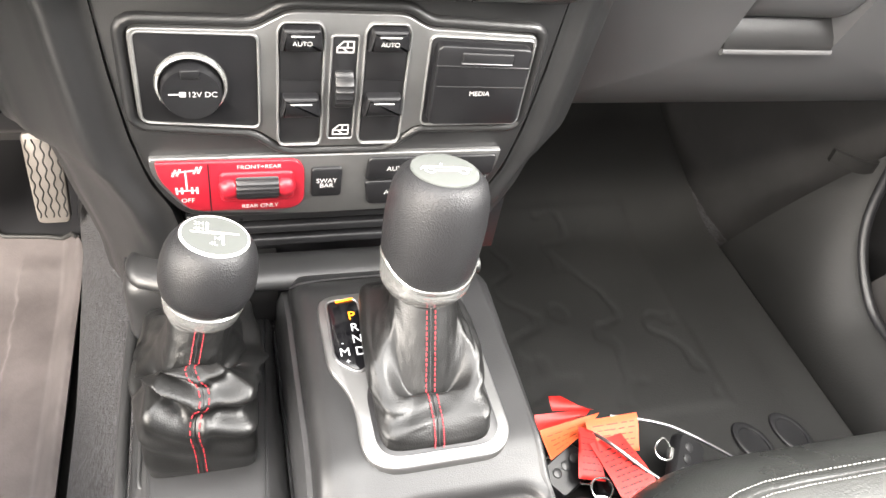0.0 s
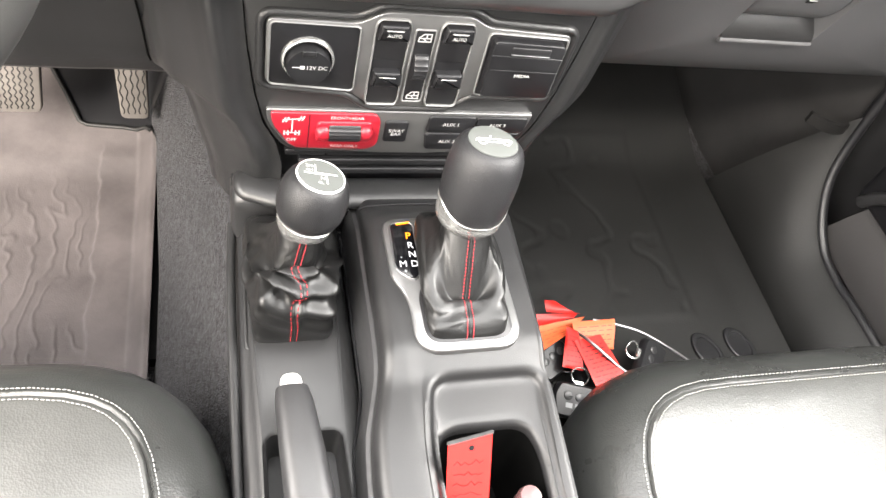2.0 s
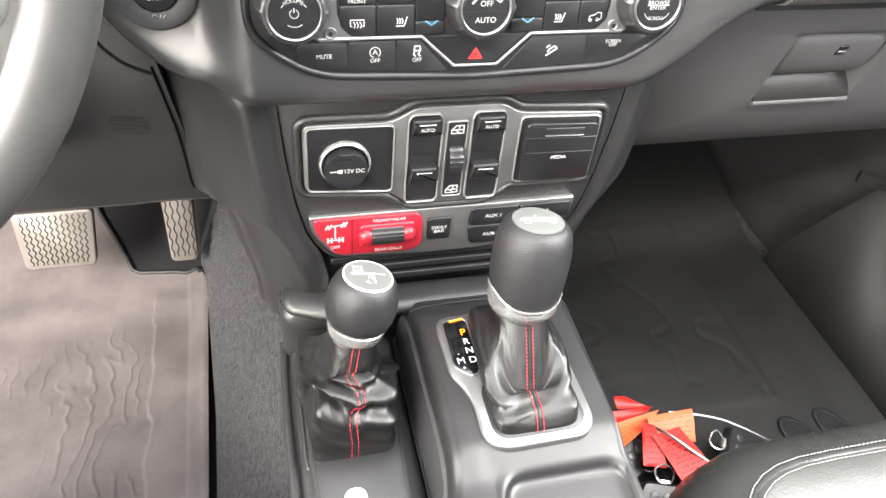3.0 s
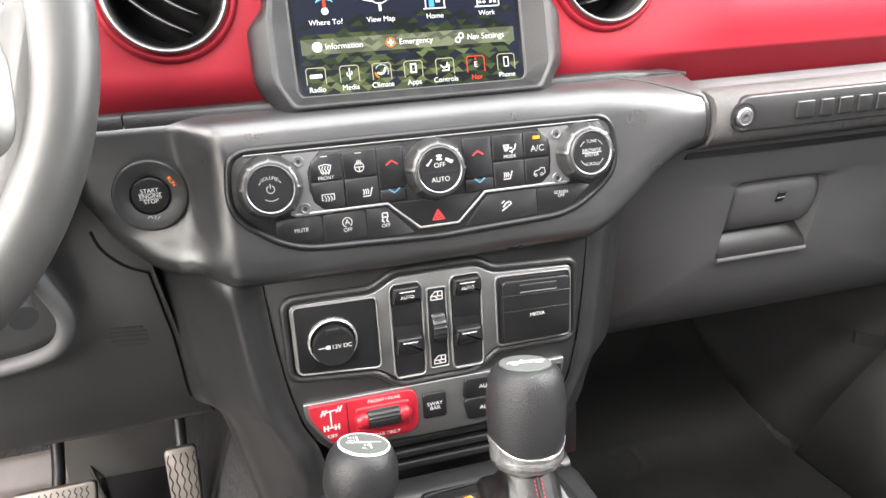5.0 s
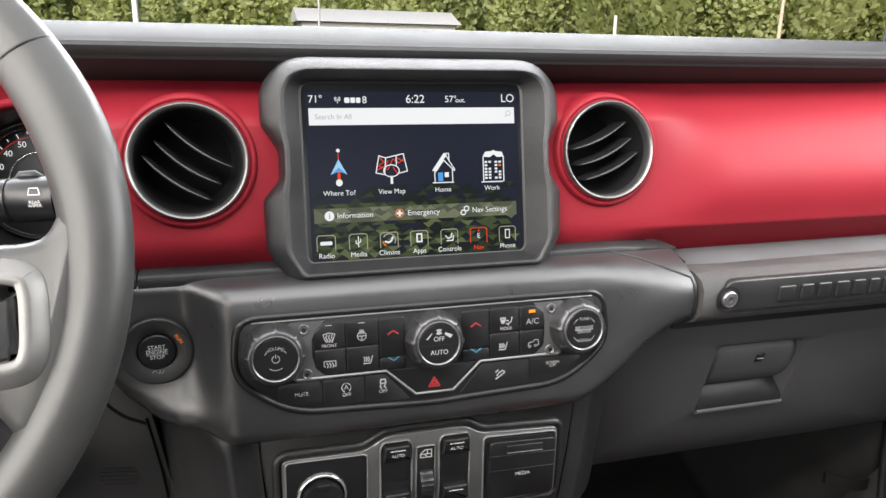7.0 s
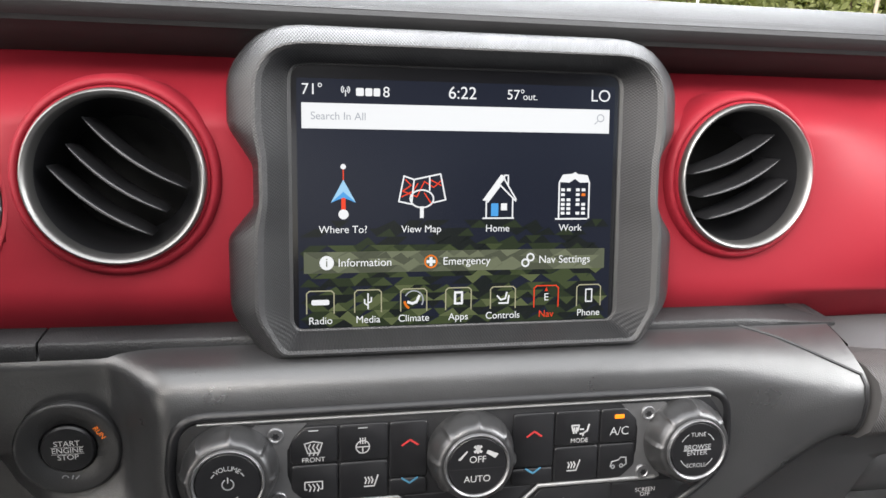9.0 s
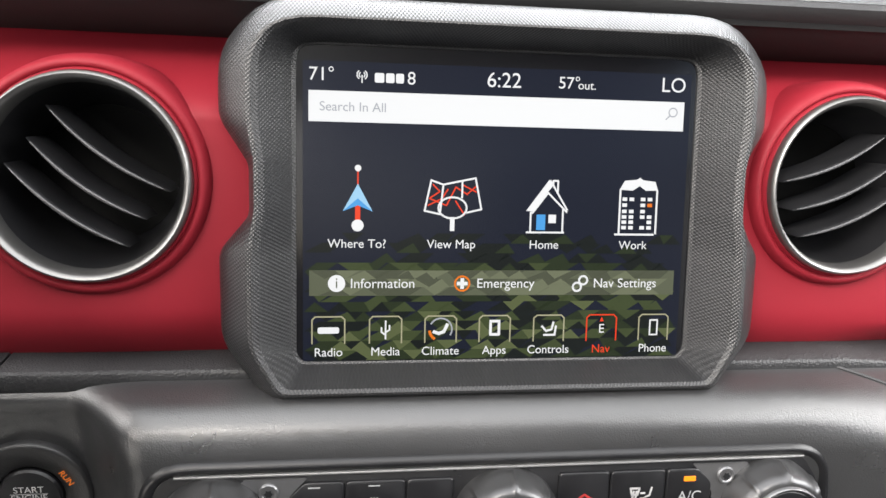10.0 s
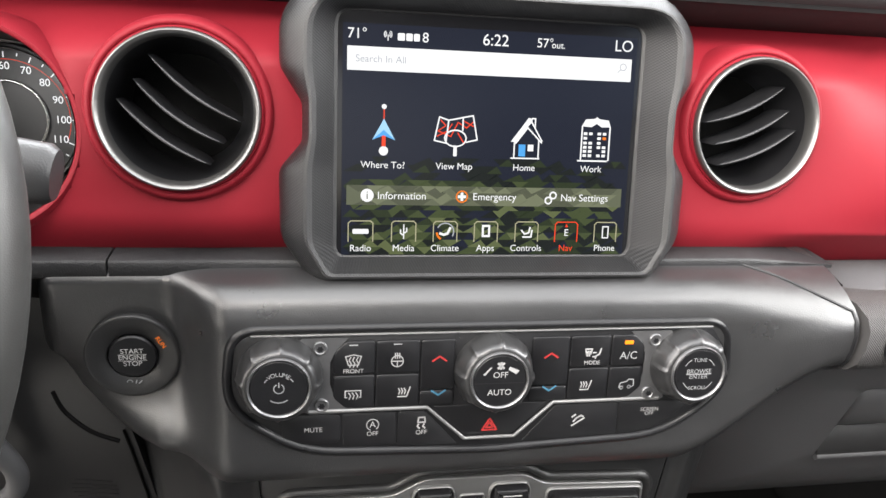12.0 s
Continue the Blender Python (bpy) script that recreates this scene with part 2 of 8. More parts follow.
def rounded(poly, r, k=5):
    """An outline with its corners rounded by radius about r (one number, or one a corner)."""
    out, n = [], len(poly)
    rs = r if isinstance(r, (list, tuple)) else [r] * n
    for i in range(n):
        a, b, c = Vector(poly[i - 1]), Vector(poly[i]), Vector(poly[(i + 1) % n])
        d0, d1 = min(rs[i], (a - b).length * 0.48), min(rs[i], (c - b).length * 0.48)
        p, q = b + (a - b).normalized() * d0, b + (c - b).normalized() * d1
        for j in range(k + 1):
            t = j / k
            out.append(tuple(p * (1 - t) ** 2 + b * 2 * t * (1 - t) + q * t * t))
    return out


def rect(x0, y0, x1, y1, r=0.0, k=5):
    p = [(x0, y0), (x1, y0), (x1, y1), (x0, y1)]
    return rounded(p, r, k) if r else p


def slab(poly, n0, n1, m, bevel=0.0006, bm=None):
    """A plate with this outline, from depth n0 to its front n1, its front edge bevelled."""
    steps = [(0.0, n0), (0.0, n1 - bevel), (bevel * 0.35, n1 - bevel * 0.35), (bevel, n1)] if bevel else [(0.0, n0), (0.0, n1)]
    return rings([[m @ Vector((u, v, n)) for u, v in (inset(poly, d) if d else poly)] for d, n in steps], bm=bm)


def hoop(outer, inner, n0, n1, m, bevel=0.0006, bm=None):
    """A flat frame between two outlines of equally many points."""
    loops = []
    for poly, d, n in ((outer, 0, n0), (outer, 0, n1 - bevel), (outer, bevel, n1), (inner, -bevel, n1), (inner, 0, n1 - bevel), (inner, 0, n0)):
        loops.append([m @ Vector((u, v, n)) for u, v in (inset(poly, d) if d else poly)])
    return rings(loops, round_trip=True, bm=bm)


def lathe(profile, m, seg=48, flute=None, bm=None):
    """A turned body: (radius, height) pairs round the panel's out axis. flute(angle, height): a factor on the radius."""
    loops = []
    for r, h in profile:
        loops.append([m @ Vector(((r * (flute(2 * math.pi * i / seg, h) if flute else 1)) * math.cos(2 * math.pi * i / seg),
                                  (r * (flute(2 * math.pi * i / seg, h) if flute else 1)) * math.sin(2 * math.pi * i / seg), h)) for i in range(seg)])
    bm = rings(loops, cap=False, bm=bm)
    if profile[-1][0] < 0.0101:
        bm.verts.ensure_lookup_table()
        bm.faces.new([bm.verts[i] for i in range(len(bm.verts) - seg, len(bm.verts))])
    return bm


def circle(x, y, r, seg=40, ry=None):
    return [(x + r * math.cos(2 * math.pi * i / seg), y + (ry or r) * math.sin(2 * math.pi * i / seg)) for i in range(seg)]


def tube(path, r, seg=10, bm=None):
    """A round bar along a path; r: one radius, or one a point."""
    path = [Vector(p) for p in path]
    rs = r if isinstance(r, (list, tuple)) else [r] * len(path)
    side, loops = None, []
    for i, p in enumerate(path):
        d = (path[min(i + 1, len(path) - 1)] - path[max(i - 1, 0)]).normalized()
        side = (side - d * side.dot(d)).normalized() if side else d.orthogonal().normalized()
        up = d.cross(side)
        loops.append([p + (side * math.cos(2 * math.pi * j / seg) + up * math.sin(2 * math.pi * j / seg)) * rs[i] for j in range(seg)])
    return rings(loops, bm=bm)


def smooth_path(points, per=8):
    """A soft curve through points."""
    pts = [Vector(p) for p in points]
    out = []
    for i in range(len(pts) - 1):
        a, b, c, d = pts[max(i - 1, 0)], pts[i], pts[i + 1], pts[min(i + 2, len(pts) - 1)]
        for j in range(per):
            t = j / per
            out.append(0.5 * ((2 * b) + (c - a) * t + (2 * a - 5 * b + 4 * c - d) * t * t + (3 * b - a - 3 * c + d) * t ** 3))
    return out + [pts[-1]]


def block(x0, y0, z0, x1, y1, z1, bevel=0.002, seg=2, bm=None, turn=None):
    """A box with rounded edges."""
    own = bmesh.new()
    bmesh.ops.create_cube(own, size=1)
    for v in own.verts:
        v.co = Vector(((x0 + x1) / 2 + v.co.x * (x1 - x0), (y0 + y1) / 2 + v.co.y * (y1 - y0), (z0 + z1) / 2 + v.co.z * (z1 - z0)))
    if bevel:
        bmesh.ops.bevel(own, geom=list(own.edges), offset=bevel, segments=seg, affect="EDGES", profile=0.6)
    if turn:
        own.transform(turn)
    if bm is None:
        return own
    me = bpy.data.meshes.new("scratch")
    own.to_mesh(me)
    own.free()
    bm.from_mesh(me)
    bpy.data.meshes.remove(me)
    return bm


def sheet(nu, nv, f, back):
    """A curved panel: f(s, t) for s, t in 0 to 1, with a second skin moved by back."""
    bm = bmesh.new()
    a = [[bm.verts.new(f(i / nu, j / nv)) for j in range(nv + 1)] for i in range(nu + 1)]
    b = [[bm.verts.new(v.co + Vector(back)) for v in row] for row in a]
    for i in range(nu):
        for j in range(nv):
            bm.faces.new((a[i][j], a[i + 1][j], a[i + 1][j + 1], a[i][j + 1]))
            bm.faces.new((b[i][j], b[i][j + 1], b[i + 1][j + 1], b[i + 1][j]))
    for i in range(nu):
        bm.faces.new((a[i][0], b[i][0], b[i + 1][0], a[i + 1][0]))
        bm.faces.new((a[i][nv], a[i + 1][nv], b[i + 1][nv], b[i][nv]))
    for j in range(nv):
        bm.faces.new((a[0][j], a[0][j + 1], b[0][j + 1], b[0][j]))
        bm.faces.new((a[nu][j], b[nu][j], b[nu][j + 1], a[nu][j + 1]))
    return bm


def resample(poly, n):
    """A closed outline as n evenly spaced points from its first point on."""
    pts = [Vector(p) for p in poly] + [Vector(poly[0])]
    far = [0.0]
    for a, b in zip(pts, pts[1:]):
        far.append(far[-1] + (b - a).length)
    out, k = [], 0
    for i in range(n):
        d = far[-1] * i / n
        while far[k + 1] < d:
            k += 1
        out.append(tuple(pts[k].lerp(pts[k + 1], (d - far[k]) / max(1e-9, far[k + 1] - far[k]))))
    return out


def lerp(table, x):
    """Straight or list-wise interpolation in a table of (x, value)."""
    table = table if table[0][0] < table[-1][0] else table[::-1]
    if x <= table[0][0]:
        return table[0][1]
    for (a, p), (b, q) in zip(table, table[1:]):
        if x <= b:
            t = (x - a) / (b - a)
            if isinstance(p, (tuple, list)):
                return [i + (j - i) * t for i, j in zip(p, q)]
            return p + (q - p) * t
    return table[-1][1]


def ease(a, b, x):
    t = min(1.0, max(0.0, (x - a) / (b - a)))
    return t * t * (3 - 2 * t)


def strokes(paths, w, m, n, bm=None):
    """Printed lines: ribbons of width w along flat paths, at height n over the panel."""
    bm = bm or bmesh.new()
    for path in paths:
        for (x0, y0), (x1, y1) in zip(path, path[1:]):
            d = Vector((x1 - x0, y1 - y0))
            if d.length < 1e-7:
                continue
            d.normalize()
            s = Vector((-d.y, d.x)) * (w / 2)
            e = d * (w * 0.3)
            bm.faces.new([bm.verts.new(m @ Vector((x, y, n))) for x, y in ((x0 - e.x + s.x, y0 - e.y + s.y), (x0 - e.x - s.x, y0 - e.y - s.y), (x1 + e.x - s.x, y1 + e.y - s.y), (x1 + e.x + s.x, y1 + e.y + s.y))])
    return bm


def patches(polys, m, n, bm=None):
    """Printed areas: flat filled outlines at height n."""
    bm = bm or bmesh.new()
    for poly in polys:
        bm.faces.new([bm.verts.new(m @ Vector((u, v, n))) for u, v in poly])
    return bm


def arc(x, y, r, a0, a1, k=12, ry=None):
    return [(x + r * math.cos(radians(a0 + (a1 - a0) * i / k)), y + (ry or r) * math.sin(radians(a0 + (a1 - a0) * i / k))) for i in range(k + 1)]


def lettering(words, size, m, material, parent, x=0.0, y=0.0, n=0.0003, align="CENTER", turn=0.0, name="lettering", wide=1.0):
    """Words in the built-in font; size: height of its capitals."""
    curve = bpy.data.curves.new("words", "FONT")
    curve.body, curve.size, curve.align_x, curve.align_y = words, size / 0.69, align, "CENTER"
    curve.space_line = 0.8
    ob = bpy.data.objects.new("words", curve)
    scene.collection.objects.link(ob)
    me = bpy.data.meshes.new_from_object(ob.evaluated_get(bpy.context.evaluated_depsgraph_get()))
    bpy.data.objects.remove(ob)
    bpy.data.curves.remove(curve)
    me.transform(m @ Matrix.Translation((x, y, n)) @ pose(0, 0, 0, 0, 0, turn) @ Matrix.Diagonal((wide, 1, 1, 1)))
    bm = bmesh.new()
    bm.from_mesh(me)
    bpy.data.meshes.remove(me)
    return part(name, bm, material, parent)

# ---- cabin shell ----
GROUND = -0.46
FLOOR = 0.12


def floor_height(y):
    d = y - 0.25
    return FLOOR + 0.17 * (d + math.sqrt(d * d + 0.0009)) - 0.003 * math.exp(-(d / 0.05) ** 2)


floor_bm = sheet(2, 24, lambda s, t: Vector((-0.76 + 1.52 * s, -2.1 + 2.75 * t, floor_height(-2.1 + 2.75 * t) - 0.012)), (0, 0, -0.03))
tagged(part("floor", floor_bm, CARPET), "charcoal carpeted cabin floor", "floor", kind="structure")
tagged(part("wall_firewall", block(-0.76, 0.60, -0.05, 0.76, 0.64, 0.93, 0.004), DULL), "dark grey firewall liner ahead of the pedals", "wall", kind="structure")
tagged(part("wall_rear", block(-0.76, -2.14, -0.05, 0.76, -2.10, 1.0, 0.004), HARD), "black plastic rear wall of the cabin", "wall", kind="structure")


def side_wall(name, side, label):
    """A closed door's inner skin with its window opening above, pillars fore and aft."""
    bm = bmesh.new()
    a, b = side * 0.76, side * 0.80
    x0, x1 = min(a, b), max(a, b)
    if side > 0:
        block(x0, -2.1, 0.0, x1, 0.62, 0.89, 0.004, bm=bm)
    else:
        block(x0, -2.1, 0.0, x1, -0.90, 0.97, 0.004, bm=bm)
        block(x0, -0.90, 0.0, x1, 0.24, 0.14, 0.004, bm=bm)
        block(x0, 0.24, 0.0, x1, 0.62, 0.97, 0.004, bm=bm)
    block(x0, -2.1, 0.90, x1, -0.92, 1.06, 0.004, bm=bm)
    block(x0, -0.92, 0.90, x1, -0.80, 1.46, 0.004, bm=bm)
    block(x0, -2.1, 0.98, x1, -1.98, 1.46, 0.004, bm=bm)
    block(x0, 0.20, 0.90, x1, 0.30, 1.46, 0.004, bm=bm)
    block(x0, -2.1, 1.42, x1, 0.30, 1.46, 0.004, bm=bm)
    tagged(part(name, bm, HARD), label, "wall", kind="structure")


side_wall("wall_driver", -1, "black body side with the driver door open")
side_wall("wall_passenger", 1, "black inner skin of the closed passenger door")
roof_bm = bmesh.new()
for x0, y0, x1, y1 in ((-0.80, -2.14, 0.80, -0.80), (-0.80, -0.80, -0.58, 0.12), (0.58, -0.80, 0.80, 0.12), (-0.80, 0.12, 0.80, 0.30)):
    block(x0, y0, 1.46, x1, y1, 1.50, 0.006, bm=roof_bm)
tagged(part("ceiling", roof_bm, HEADLINER), "pale grey headliner with the front roof panels lifted out", "ceiling", kind="structure")
tagged(part("windshield", sheet(2, 2, lambda s, t: Vector((-0.72 + 1.44 * s, 0.50 - 0.22 * t, 0.95 + 0.5 * t)), (0, 0.005, 0.002)), WINDSHIELD), "clear flat windshield glass", "window", kind="structure").visible_shadow = False
tagged(part("trim", block(-0.80, 0.24, 1.42, 0.80, 0.32, 1.50, 0.01), HARD), "black windshield header trim", "trim", kind="structure")

# transmission tunnel, carpeted, under the consoles
TUNNEL = [(-0.236, 0.115), (-0.230, 0.150), (-0.212, 0.20), (-0.186, 0.27), (-0.16, 0.335), (-0.143, 0.365), (-0.12, 0.300), (0.06, 0.300), (0.095, 0.300), (0.125, 0.27), (0.15, 0.19), (0.165, 0.115)]
tunnel_bm = sheet(60, len(TUNNEL) - 1, lambda s, t: Vector((TUNNEL[round(t * (len(TUNNEL) - 1))][0] - 0.05 * max(0, -1.9 + 2.55 * s - 0.1) * (1 if t < 0.5 else -0.5), -1.9 + 2.5 * s,
    TUNNEL[round(t * (len(TUNNEL) - 1))][1] + floor_height(-1.9 + 2.5 * s) - FLOOR + 0.003 * noise.noise((s * 60, t * 9, 1)))), (0, 0, -0.06))
tagged(part("tunnel", tunnel_bm, CARPET, angle=80), "charcoal carpet over the transmission tunnel", "carpet", kind="structure")

# ---- dashboard ----
dash_top = thing("dashboard", (0, 0.25, 0.95), "black soft dashboard top pad with a rolled front lip", "dashboard")
LIP = [(0.115, 0.903), (0.090, 0.9045), (0.064, 0.9085), (0.040, 0.9155), (0.016, 0.9262), (0.0070, 0.9325), (0.0055, 0.9360), (0.0085, 0.9385)]
CROWN = [(0.0085, 0.9387), (0.020, 0.9428), (0.040, 0.9475), (0.070, 0.9518), (0.110, 0.9535), (0.20, 0.9530), (0.36, 0.9500), (0.50, 0.9450)]


def pad_strip(profile, back):
    n = len(profile) - 1
    return sheet(40, n, lambda s, t: Vector((-0.755 + 1.51 * s, profile[round(t * n)][0] + 0.03 * (2 * s - 1) ** 2, profile[round(t * n)][1])), back)


part("lip", pad_strip(LIP, (0, 0.010, 0.004)), PAD, dash_top, "dull black overhanging lip", 70)
part("pad", pad_strip(CROWN, (0, 0.004, -0.012)), CROWN_VINYL, dash_top, "grained pad under the windshield", 70)
part("windshield_ledge", block(-0.755, 0.46, 0.70, 0.755, 0.60, 0.938, 0.006), HARD, dash_top)



def red_at(x, z):
    """How far forward the red panel lies: a soft roll, fuller before the passenger."""
    under = ease(0.165, 0.225, x)
    y = -0.012 + (6.75 * (z - 0.80) ** 2 if z > 0.80 else 9.0 * (1 - under) * (0.80 - z) ** 2)
    full = ease(0.20, 0.29, x)
    y -= full * 0.012 * math.exp(-((z - 0.845) / 0.050) ** 2)
    y += under * 0.85 * max(0.0, 0.7885 - z)
    r = math.hypot(x + 0.170 if x < 0 else x - 0.1677, z - 0.8575)
    near = ease(0.125, 0.050, r) * ease(0.915, 0.880, z) * ease(0.768, 0.802, z)
    y += near * ((-0.0115 if x < 0 else -0.0025) + 0.158 * (z - 0.8575) - y)
    return y + 0.03 * max(0.0, abs(x) - 0.35) ** 2


red_panel = thing("red_dash_panel", (0, 0.02, 0.765), "satin red painted dashboard panel with round vent surrounds", "dashboard panel")
red_bm = sheet(300, 120, lambda s, t: Vector((-0.755 + 1.51 * s, red_at(-0.755 + 1.51 * s, 0.752 + 0.166 * t), 0.752 + 0.166 * t)), (0, 0.012, 0))
holes = [(-0.170, -0.019, 0.8575, 0.0435), (0.1677, -0.010, 0.8570, 0.0435), (-0.274, -0.019, 0.8445, 0.0535)]
sights = [(plane(x, y, z, 9.0).inverted(), r) for x, y, z, r in holes]
bmesh.ops.delete(red_bm, geom=[f for f in red_bm.faces if any((q @ f.calc_center_median()).xy.length < r for q, r in sights)], context="FACES")
part("panel", red_bm, RED, red_panel, "satin red panel", 80)
part("dial_surround", lathe([(0.0600, -0.030), (0.0580, -0.008), (0.0562, -0.0020), (0.0545, 0.0006), (0.0528, 0.0004), (0.0516, -0.0015), (0.0512, -0.020)], plane(-0.274, -0.0130, 0.8445, 9.0), 80), RED, red_panel, "raised red lip round the dial", 60)

VENT_Z, VENT_LEAN = 0.8575, 9.0
# paler than the black blades: their edge highlight is put into this colour
BLADE = surface("gloss_edge_highlight", (0.04, 0.04, 0.042), 0.22, vary=0.2, bump=0, coat=0.6)


def vent(x, y, turn, where):
    m = plane(x, y, VENT_Z, VENT_LEAN)
    part("vent_surround", lathe([(0.0502, -0.085), (0.0497, -0.020), (0.0490, -0.0105), (0.0480, -0.0060), (0.0466, -0.0034), (0.0451, -0.0022), (0.0439, -0.0026), (0.0432, -0.0036), (0.0426, -0.0020), (0.0421, -0.0014), (0.0416, -0.002), (0.0415, -0.02)], m, 72), RED, red_panel, "raised red ring round an air vent", 60)
    v = thing("air_vent", (x, 0.0, VENT_Z - 0.045), "round black air vent with %s blades and bright ring" % where, "air vent", "dashboard air vents")
    part("ring", lathe([(0.0418, -0.012), (0.0418, 0.0002), (0.0413, 0.0020), (0.0404, 0.0026), (0.0394, 0.0020), (0.0385, 0.0002), (0.0379, -0.0020), (0.0376, -0.0050), (0.0375, -0.0075)], m, 80), VENT_RING, v, "satin bright metal ring", 60)
    part("barrel", lathe([(0.0374, -0.0070), (0.0368, -0.014), (0.034, -0.026), (0.030, -0.036), (0.030, -0.0385)], m, 64), BLACK, v, angle=60)
    # the vent's unlit depth is painted on this closing disc
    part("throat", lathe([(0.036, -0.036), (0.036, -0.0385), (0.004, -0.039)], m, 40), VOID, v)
    q = m @ pose(0, 0, 0, 0, 0, turn)
    for off, half in ((0.0130, 0.0285), (-0.0020, 0.0275), (-0.0155, 0.0285)):
        loops = []
        for i in range(25):
            u = (2 * i / 24 - 1) * half
            slim = max(0.12, math.sqrt(max(0.0, 1 - (u / half) ** 4)))
            bow = off - 0.0030 + 0.0040 * (u / half) ** 2
            loops.append([q @ Vector((u, bow + v_ * slim, n_)) for v_, n_ in ((-0.0008, -0.0075), (0.0000, -0.0066), (0.0008, -0.0070), (0.0014, -0.0095), (0.0028, -0.0170), (0.0034, -0.0240), (0.0018, -0.0240), (0.0008, -0.0150), (-0.0006, -0.0095))])
        edge = [loop[1].lerp(loop[2], 0.3) for loop in loops]
        slat = part("blade", rings(loops), BLACK, v, "slanted black vent blade", 50)
        part("blade_edge", tube(edge[1:-1], [0.0003 + 0.0006 * math.sin(math.pi * i / 22) for i in range(23)], 8), BLADE, slat, "glossy rounded front edge, lightened for its highlight", 60)
    return v


vent(-0.170, -0.019, -36, "steeply slanted")
vent(0.1677, -0.010, 24, "gently slanted")

# trim strip below the red panel
for x0, x1 in ((-0.40, -0.2106), (-0.2094, -0.097), (0.097, 0.231)):
    strip = thing("trim_strip", ((x0 + x1) / 2, 0, 0.768), "narrow black grained trim strip under the red panel", "trim strip", "trim strips under the red panel")
    thin = [(x0, 0.0055), (x1 - 0.06, 0.0055), (x1, 0.0014)] if x0 > 0 else [(x0, 0.0055), (x1, 0.0055)]
    part("strip", rings([[Vector((x, y, 0.772 + h * lerp(thin, x))) for y, h in ((0.03, -1), (-0.0270, -1), (-0.0285, -0.7), (-0.0285, 0.7), (-0.0270, 1), (0.03, 1))] for x in [x0 + (x1 - x0) * i / 24 for i in range(25)]]), LEATHER, strip, angle=50)

# centre fascia: one moulding, bulging round the climate controls, recessed round the start button
MID = [(0.05, 0.7740), (-0.006, 0.7740), (-0.026, 0.7732), (-0.044, 0.7712), (-0.0540, 0.7672), (-0.0588, 0.7605), (-0.0600, 0.748), (-0.0615, 0.72), (-0.066, 0.692), (-0.0690, 0.674), (-0.0690, 0.665), (-0.066, 0.657), (-0.058, 0.651), (-0.045, 0.649), (0.05, 0.652)]
LEFT = [(0.05, 0.7745), (-0.010, 0.7745), (-0.0200, 0.7730), (-0.0262, 0.7704), (-0.0298, 0.7672), (-0.0304, 0.7640), (-0.0284, 0.7600), (-0.0278, 0.722), (-0.0300, 0.697), (-0.0375, 0.684), (-0.0435, 0.674), (-0.0440, 0.666), (-0.038, 0.660), (-0.026, 0.658), (0.05, 0.660)]
RIGHT = [(0.05, 0.7745), (-0.006, 0.7745), (-0.024, 0.7735), (-0.040, 0.7700), (-0.054, 0.7645), (-0.064, 0.7590), (-0.0705, 0.7535), (-0.0735, 0.745), (-0.0735, 0.735), (-0.072, 0.728), (-0.069, 0.7225), (-0.063, 0.718), (-0.055, 0.715), (-0.042, 0.714), (0.05, 0.717)]


def fascia_section(x):
    l, r = ease(-0.182, -0.146, x), ease(0.120, 0.222, x)
    side = [[a + (b - a) * l for a, b in zip(p, q)] for p, q in zip(LEFT, MID)]
    out = [[a + (b - a) * r for a, b in zip(p, q)] for p, q in zip(side, RIGHT)]
    lift = 0.030 * max(0.0, (-0.196 - x) / 0.05) ** 1.6
    pull = 1 - 0.9 * max(0.0, (-0.239 - x) / 0.018) ** 2
    for p in out:
        if p[1] < 0.72:
            p[0] += 0.9 * max(0.0, -0.185 - x) * (0.72 - p[1]) / 0.06 * (p[0] < -0.02)
            p[1] += lift * (0.72 - p[1]) / 0.06
        if x < -0.239:
            p[0] = 0.01 + (p[0] - 0.01) * max(0.1, pull) if p[0] < 0.01 else p[0]
            p[1] = 0.725 + (p[1] - 0.725) * (0.6 + 0.4 * max(0.1, pull))
    return out


fascia = thing("center_fascia", (0, 0, 0.65), "black moulded plastic fascia round the climate controls and start button", "dashboard fascia")
stations = [-0.256 + 0.003 * i for i in range(20)] + [-0.195 + 0.0042 * i for i in range(1, 101)]
crease = []
for k in range(41):
    f = k / 40
    sec = fascia_section(0.150 + 0.0725 * min(1, f * 1.6))
    i = 1.6 + 3.6 * min(1, f * 1.6) ** 1.3 + 6.5 * max(0, f - 0.625) / 0.375
    a, b = sec[int(i)], sec[int(i) + 1]
    crease.append(Vector((0.150 + 0.0725 * min(1, f * 1.6), a[0] + (b[0] - a[0]) * (i % 1), a[1] + (b[1] - a[1]) * (i % 1))))
part("crease", tube(crease, 0.0011, 6), BLACK, fascia, "dark seam towards the grab handle")
part("moulding", rings([[Vector((x, y, z)) for y, z in fascia_section(x)] for x in stations]), FASCIA, fascia, angle=55)

